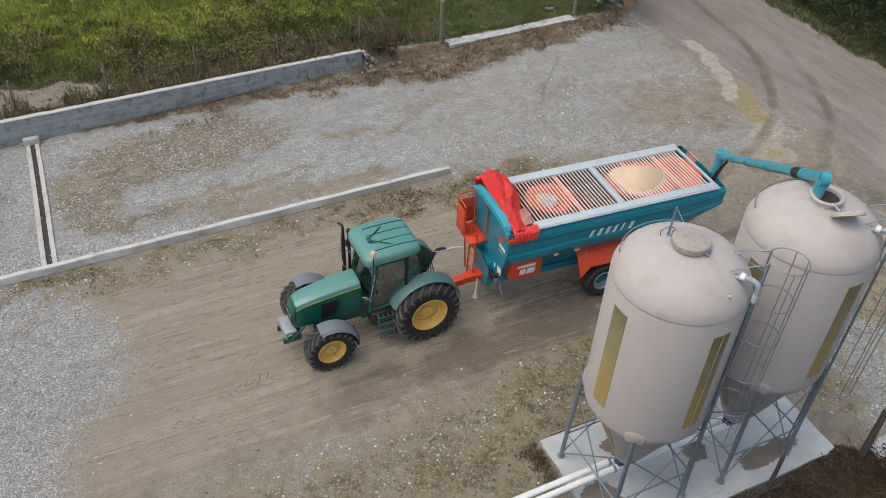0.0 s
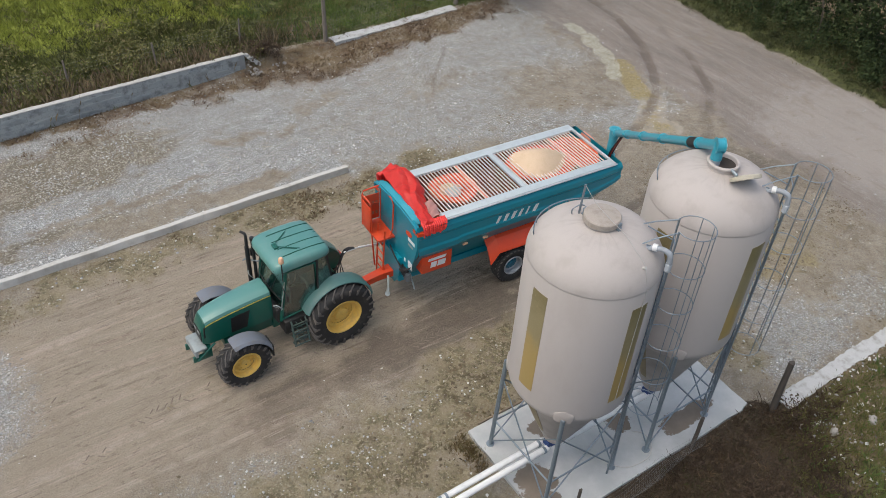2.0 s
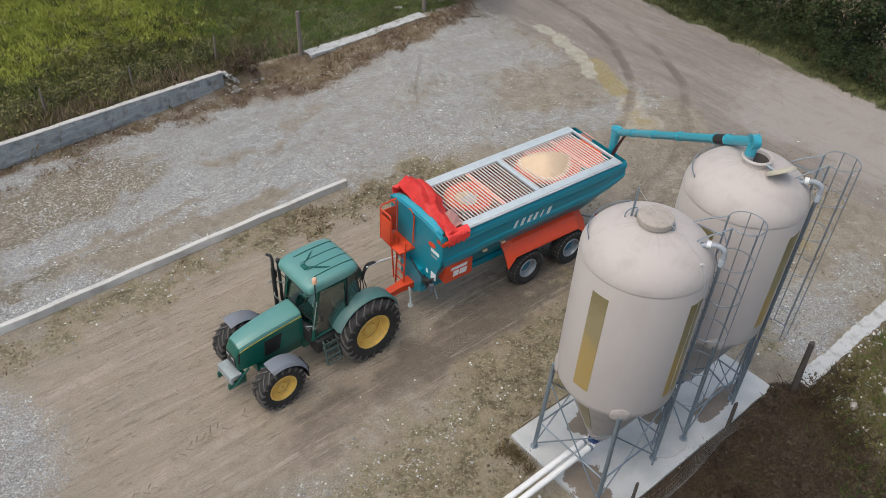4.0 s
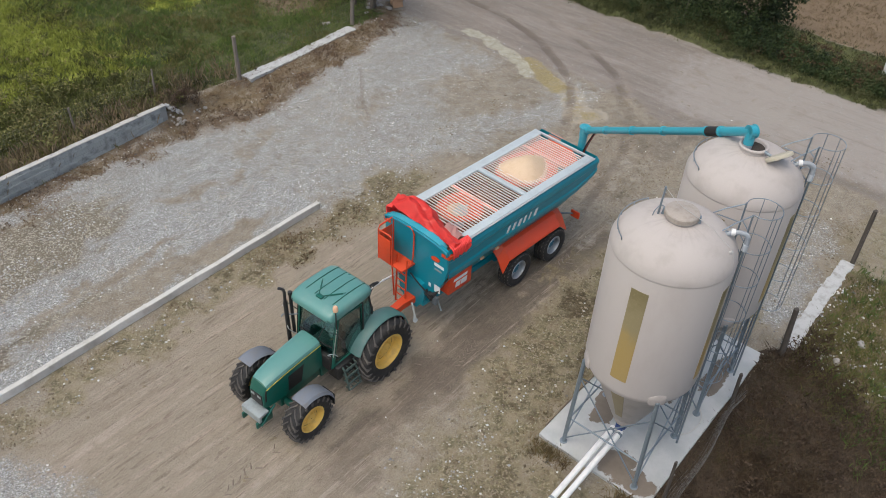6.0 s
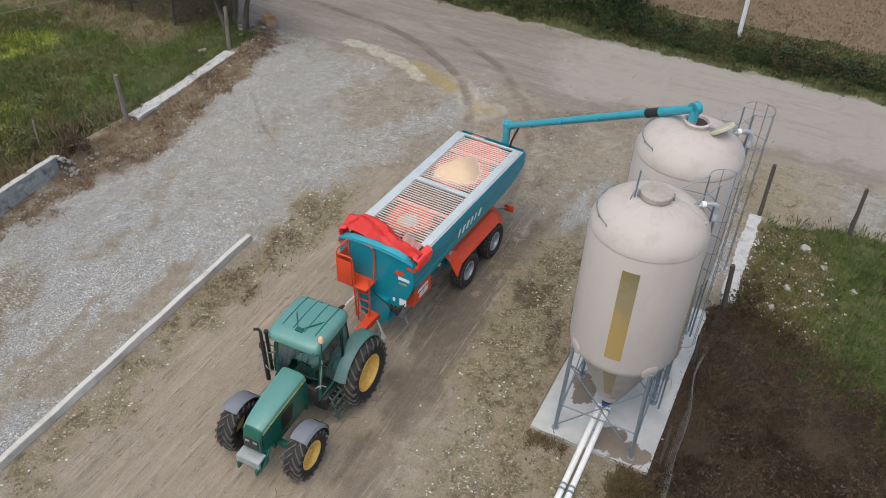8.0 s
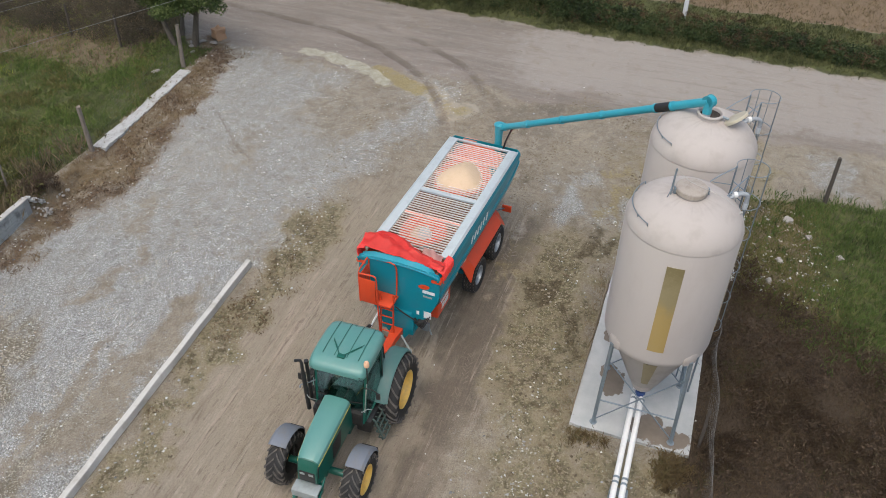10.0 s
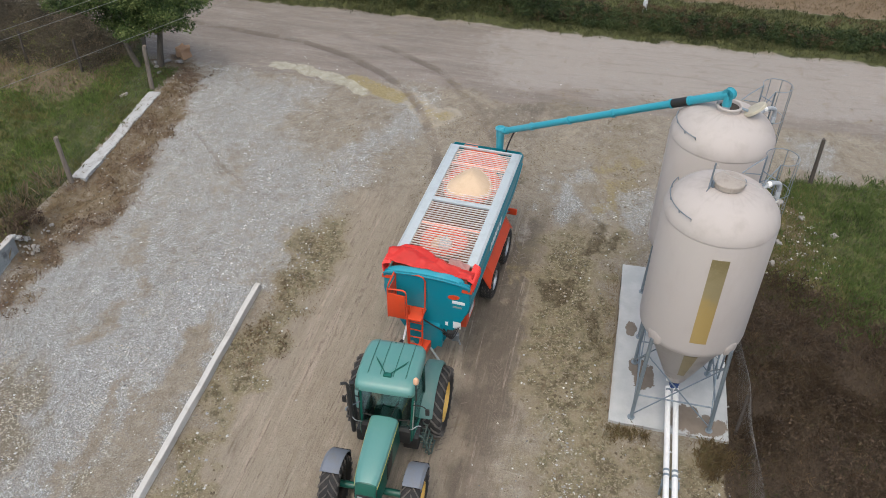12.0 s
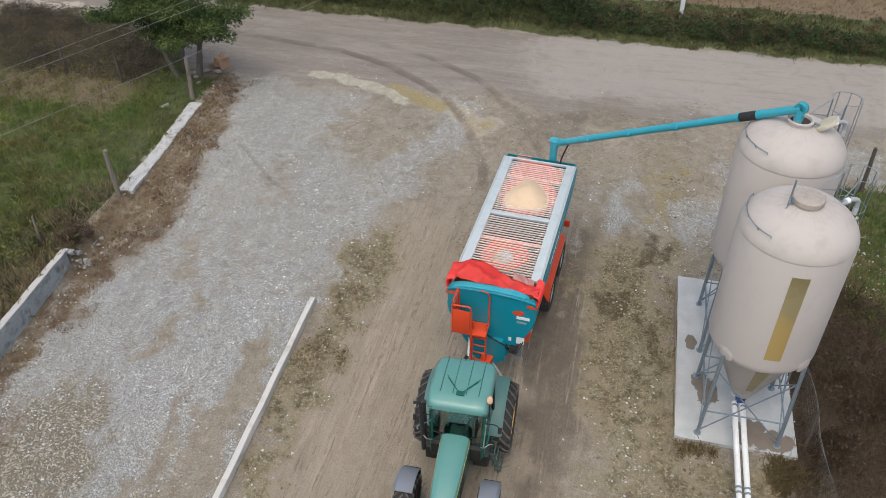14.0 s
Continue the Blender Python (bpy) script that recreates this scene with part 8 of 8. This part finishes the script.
pebbles("paddock_stones", px, py, 0.02, 0.07, "pale pebbles among the paddock weeds")
x, y = scatter(26000, -9, 24, 5, 20, lambda w, x, y: 0.4 * np.clip(w["moss"] - 0.25, 0, 1) * sstep(0.5, 0.66, fbm(x, y, 1.3, 57)))
blades("yard_weeds", x, y, 0.02 + 0.07 * fbm(x, y, 0.9, 51), 0.012, 6, 1.2, M_moss_tuft, "sparse low weeds on the yard", "weeds", 0.07)
x, y = scatter(12000, -4, 22, 24.0, 29.5, lambda w, x, y: 0.7 * w["litter"])
blades("dead_litter", x, y, 0.03 + 0.12 * fbm(x, y, 0.9, 53), 0.014, 6, 1.4, M_litter, "brown dead litter along the wall", "weeds", 0.1)
x, y = scatter(2600, -8, 13, 16.8, 19.1, lambda w, x, y: w["moss"] * sstep(0.5, 0.62, fbm(x, y, 0.9, 95)))
blades("kerb_weeds", x, y, 0.03 + 0.09 * fbm(x, y, 0.9, 51), 0.013, 8, 1.2, M_litter, "rust-brown weeds beside the kerb", "weeds", 0.09)
x, y = scatter(9000, 29.2, 36, -12, 45, lambda w, x, y: w["grass"])
blades("verge_grass", x, y, 0.06 + 0.22 * fbm(x, y, 0.6, 59), 0.016, 7, 0.9, M_verge, "rough dark green roadside verge grass", "grass", 0.12)
x, y = scatter(9000, 34.6, 46, -10, 45, "straw")
blades("stubble", x, y, 0.08 + 0.1 * fbm(x, y, 0.8, 109), 0.02, 6, 0.9, M_dry, "short tan stubble across the road", "stubble", 0.12)
x, y = scatter(900, 4.25, 5.45, 4.4, 8.2, lambda w, x, y: sstep(0.36, 0.56, fbm(x, y, 0.9, 97) + 0.06 * (x - 4.8)))
blades("slab_end_weeds", x, y, 0.08 + 0.2 * fbm(x, y, 0.9, 61), 0.011, 8, 0.9, M_rust_weed, "rust-brown weeds at the slab end", "weeds", 0.08)
x, y = scatter(110, 4.6, 12.5, 8.25, 8.6, lambda w, x, y: np.full(np.shape(x), 0.8))
blades("slab_edge_weeds", x, y, 0.05 + 0.12 * fbm(x, y, 0.9, 61), 0.01, 7, 0.9, M_dry, "dry weeds along the slab edge", "weeds", 0.08)


def leaf_cloud(name, cx, cy, cz, r, per, size, material, label, category, kind="", parent=None):
    """Leaves strewn through overlapping clumps."""
    n = len(cx)
    d = rng.normal(0, 1, (n, per, 3))
    d /= np.linalg.norm(d, axis=-1, keepdims=True)
    d *= (rng.random((n, per, 1)) ** 0.4) * r[:, None, None]
    d[..., 2] *= 0.8
    c = np.stack([cx, cy, cz], -1)[:, None] + d
    c = c.reshape(-1, 3)
    m = len(c)
    u = rng.normal(0, 1, (m, 3))
    u /= np.linalg.norm(u, axis=-1, keepdims=True)
    v = np.cross(u, rng.normal(0, 1, (m, 3)))
    v /= np.linalg.norm(v, axis=-1, keepdims=True)
    s = size * rng.uniform(0.6, 1.3, (m, 1))
    p = np.stack([c - u * s, c + v * s * 0.55, c + u * s, c - v * s * 0.55], 1)
    faces = np.arange(4 * m).reshape(-1, 4)
    ob = quick(name, p.reshape(-1, 3), faces, material, label, category, kind)
    if parent is not None:
        ob.parent = parent
    return ob


x, y = scatter(1500, -3, 21, 24.5, 29.3, lambda w, x, y: w["litter"] * sstep(0.45, 0.6, fbm(x, y, 0.8, 93)))
leaf_cloud("leaf_litter", x, y, ground_z(x, y) + 0.03, 0.08 + 0.14 * rng.random(len(x)), 26, 0.02, M_litter, "rust-brown dead leaf litter along the wall", "weeds", "stuff")
n = 60
x, y = 9.35 + rng.normal(0, 0.38, n), 28.45 + rng.normal(0, 0.22, n)
leaf_cloud("dead_tuft", x, y, ground_z(x, y) + 0.1 + 0.35 * rng.random(n), 0.1 + 0.14 * rng.random(n), 40, 0.035, M_dead, "dark brown dead shrub at the wall end", "weeds", "stuff")
# leafy weeds in the meadow, browner along the fence
x, y = scatter(5200, -11, 24, 28.2, 41, lambda w, x, y: np.where(x > 12, 0.4, 1.0) * (0.25 + 0.75 * w["dry"]) * np.maximum(w["grass"], w["dry"]) * sstep(0.42, 0.6, fbm(x, y, 0.45, 81)))
leaf_cloud("meadow_weeds", x, y, ground_z(x, y) + 0.12 + 0.3 * rng.random(len(x)), 0.12 + 0.2 * rng.random(len(x)), 20, 0.045, M_weed, "leafy olive and brown weeds in the meadow", "weeds", "stuff")
x, y = scatter(900, -11, 9, 28.3, 33.5, lambda w, x, y: sstep(0.5, 0.62, fbm(x, y, 0.5, 85)) * np.maximum(w["grass"], w["dry"]))
leaf_cloud("tall_weeds", x, y, ground_z(x, y) + 0.2 + 0.35 * rng.random(len(x)), 0.2 + 0.25 * rng.random(len(x)), 46, 0.05, M_weed, "tall olive leafy weeds along the fence", "weeds", "stuff")
x, y = scatter(1500, -2, 13, -7, 4.9, lambda w, x, y: w["weed"] * sstep(0.52, 0.66, fbm(x, y, 0.55, 131)))
blades("green_tufts", x, y, 0.06 + 0.16 * fbm(x, y, 0.7, 133), 0.008, 9, 1.1, M_verge, "dull green tufts among the withered weeds", "weeds", 0.1)
x, y = scatter(420, 4.5, 13, -5, 4.9, lambda w, x, y: w["weed"] * sstep(0.5, 0.65, fbm(x, y, 0.6, 99)))
blades("rusty_tufts", x, y, 0.1 + 0.16 * fbm(x, y, 0.7, 43), 0.008, 10, 1.1, M_litter, "rusty dry tufts among the dark weeds", "weeds", 0.07)
x, y = scatter(2600, 20, 27, 31.5, 43, lambda w, x, y: np.maximum(w["dry"], w["grass"]) * sstep(32.0, 34.5, y + 2 * fbm(x, y, 0.5, 87)))
leaf_cloud("brown_thicket", x, y, ground_z(x, y) + 0.1 + 0.4 * rng.random(len(x)), 0.2 + 0.25 * rng.random(len(x)), 44, 0.032, M_thicket, "dark brown thicket of dead weeds behind the tree", "weeds", "stuff")
x, y = scatter(2600, 1, 14, -8, 4.9, lambda w, x, y: w["weed"] * sstep(0.4, 0.6, fbm(x, y, 0.6, 83)))
leaf_cloud("dead_weeds", x, y, ground_z(x, y) + 0.08 + 0.2 * rng.random(len(x)), 0.1 + 0.2 * rng.random(len(x)), 22, 0.035, M_dead, "dark brown dead weed heads in the paddock", "weeds", "stuff")

# roadside hedge bank: brambles low to the south, tall bushes to the north
n = 2600
hy = rng.uniform(-14, 44, n)
tall = sstep(11, 17, hy)
deep = 1.9 + 2.5 * tall
hx = 30.35 + rng.random(n) ** 1.2 * deep + 0.8 * (fbm(hy, hy, 0.3, 63) - 0.5)
prof_h = 0.12 + (0.3 + 2.3 * tall) * np.sin(np.pi * np.clip((hx - 29.8) / (deep + 1.2), 0.03, 0.97)) * (0.4 + 1.2 * fbm(hx, hy, 0.6, 67))
hz = prof_h * rng.random(n) ** 0.7
leaf_cloud("hedge", hx, hy, hz + 0.06, (0.16 + 0.2 * rng.random(n)) * (1 + 0.5 * tall), 46, 0.055, M_hedge, "dark bramble hedge bank along the road", "hedge", "stuff")
x, y = scatter(2600, 29.1, 31.2, -14, 40, lambda w, x, y: sstep(0.42, 0.58, fbm(x, y, 0.9, 123)) * sstep(28.9, 30.6, x + 0.6 * fbm(x, y, 0.5, 125)))
leaf_cloud("hedge_foot_weeds", x, y, ground_z(x, y) + 0.05 + 0.15 * rng.random(len(x)), 0.1 + 0.15 * rng.random(len(x)), 24, 0.045, M_verge, "ragged olive weeds at the hedge foot", "weeds", "stuff")
x, y = scatter(900, 30.2, 33.2, -14, 16, lambda w, x, y: sstep(0.46, 0.6, fbm(x, y, 0.7, 107)))
leaf_cloud("bramble", x, y, ground_z(x, y) + 0.15 + 0.4 * rng.random(len(x)), 0.12 + 0.18 * rng.random(len(x)), 34, 0.045, M_bramble, "reddish-brown withered brambles in the hedge bank", "hedge", "stuff")
n = 260
hy = rng.uniform(13, 40, n)
hx = 31.4 + rng.random(n) * 2.6
hz = 0.8 + 3.4 * rng.random(n) * (0.5 + 0.6 * fbm(hx, hy, 0.4, 69))
leaf_cloud("roadside_bushes", hx, hy, hz, 0.5 + 0.3 * rng.random(n), 110, 0.095, M_bush, "tall dark leafy bushes along the road", "bush", "stuff")
bm = B()
for i in range(30):
    by, bx = random.uniform(13, 40), random.uniform(31.6, 33.8)
    pipe(bm, smooth_path([(bx, by, -0.1), (bx + random.uniform(-0.3, 0.3), by + random.uniform(-0.3, 0.3), 1.4), (bx + random.uniform(-0.7, 0.7), by + random.uniform(-0.7, 0.7), 3.0)], 3), 0.04, 5)
tagged(part("bush_stems", bm, M_bark), "dark stems inside the roadside bushes", "stems", kind="stuff")


# tree by the road
random.seed(11)
tree = thing("tree", pose(21.3, 29.9, 0), "broad leafy tree with forked trunks by the fence", "tree")
bm = B()
tips = []


def limb(b, p, d, length, r, depth):
    """A tapered limb that forks."""
    pts = [p]
    q = p.copy()
    dd = d.normalized()
    for i in range(4):
        dd = (dd + Vector((random.uniform(-0.16, 0.16), random.uniform(-0.16, 0.16), 0.05))).normalized()
        q = q + dd * length / 4
        pts.append(q.copy())
    seg = 8 if depth == 0 else 6
    for i in range(4):
        tube(b, pts[i], pts[i + 1], r * (1 - 0.16 * i), r * (1 - 0.16 * (i + 1)), seg, i == 0)
    if depth >= 2:
        tips.extend(pts[2:])
    if depth < 3:
        for k in range(4 if depth else 5):
            a = random.uniform(0, 2 * math.pi)
            nd = (dd * 0.5 + Vector((math.cos(a), math.sin(a), random.uniform(-0.35, 0.3))) * 0.9).normalized()
            limb(b, pts[random.choice((2, 3, 4))], nd, length * random.uniform(0.5, 0.7), r * 0.45, depth + 1)


limb(bm, Vector((0.2, -0.3, -0.1)), Vector((0.12, -0.12, 1)), 3.1, 0.17, 0)
limb(bm, Vector((-0.1, 0.6, -0.1)), Vector((0.05, 0.3, 1)), 3.0, 0.14, 0)
limb(bm, Vector((0.9, 0.9, -0.1)), Vector((0.3, 0.1, 1)), 2.9, 0.12, 0)
part("trunk", bm, M_bark, tree, "grey-brown forked trunks and limbs", 60)
tp = np.array([tuple(t) for t in tips])
tp = tp[tp[:, 2] > 1.7]
leaf_cloud("crown", tp[:, 0], tp[:, 1], tp[:, 2], np.full(len(tp), 0.4), 84, 0.052, M_tree, "", "", "", tree)
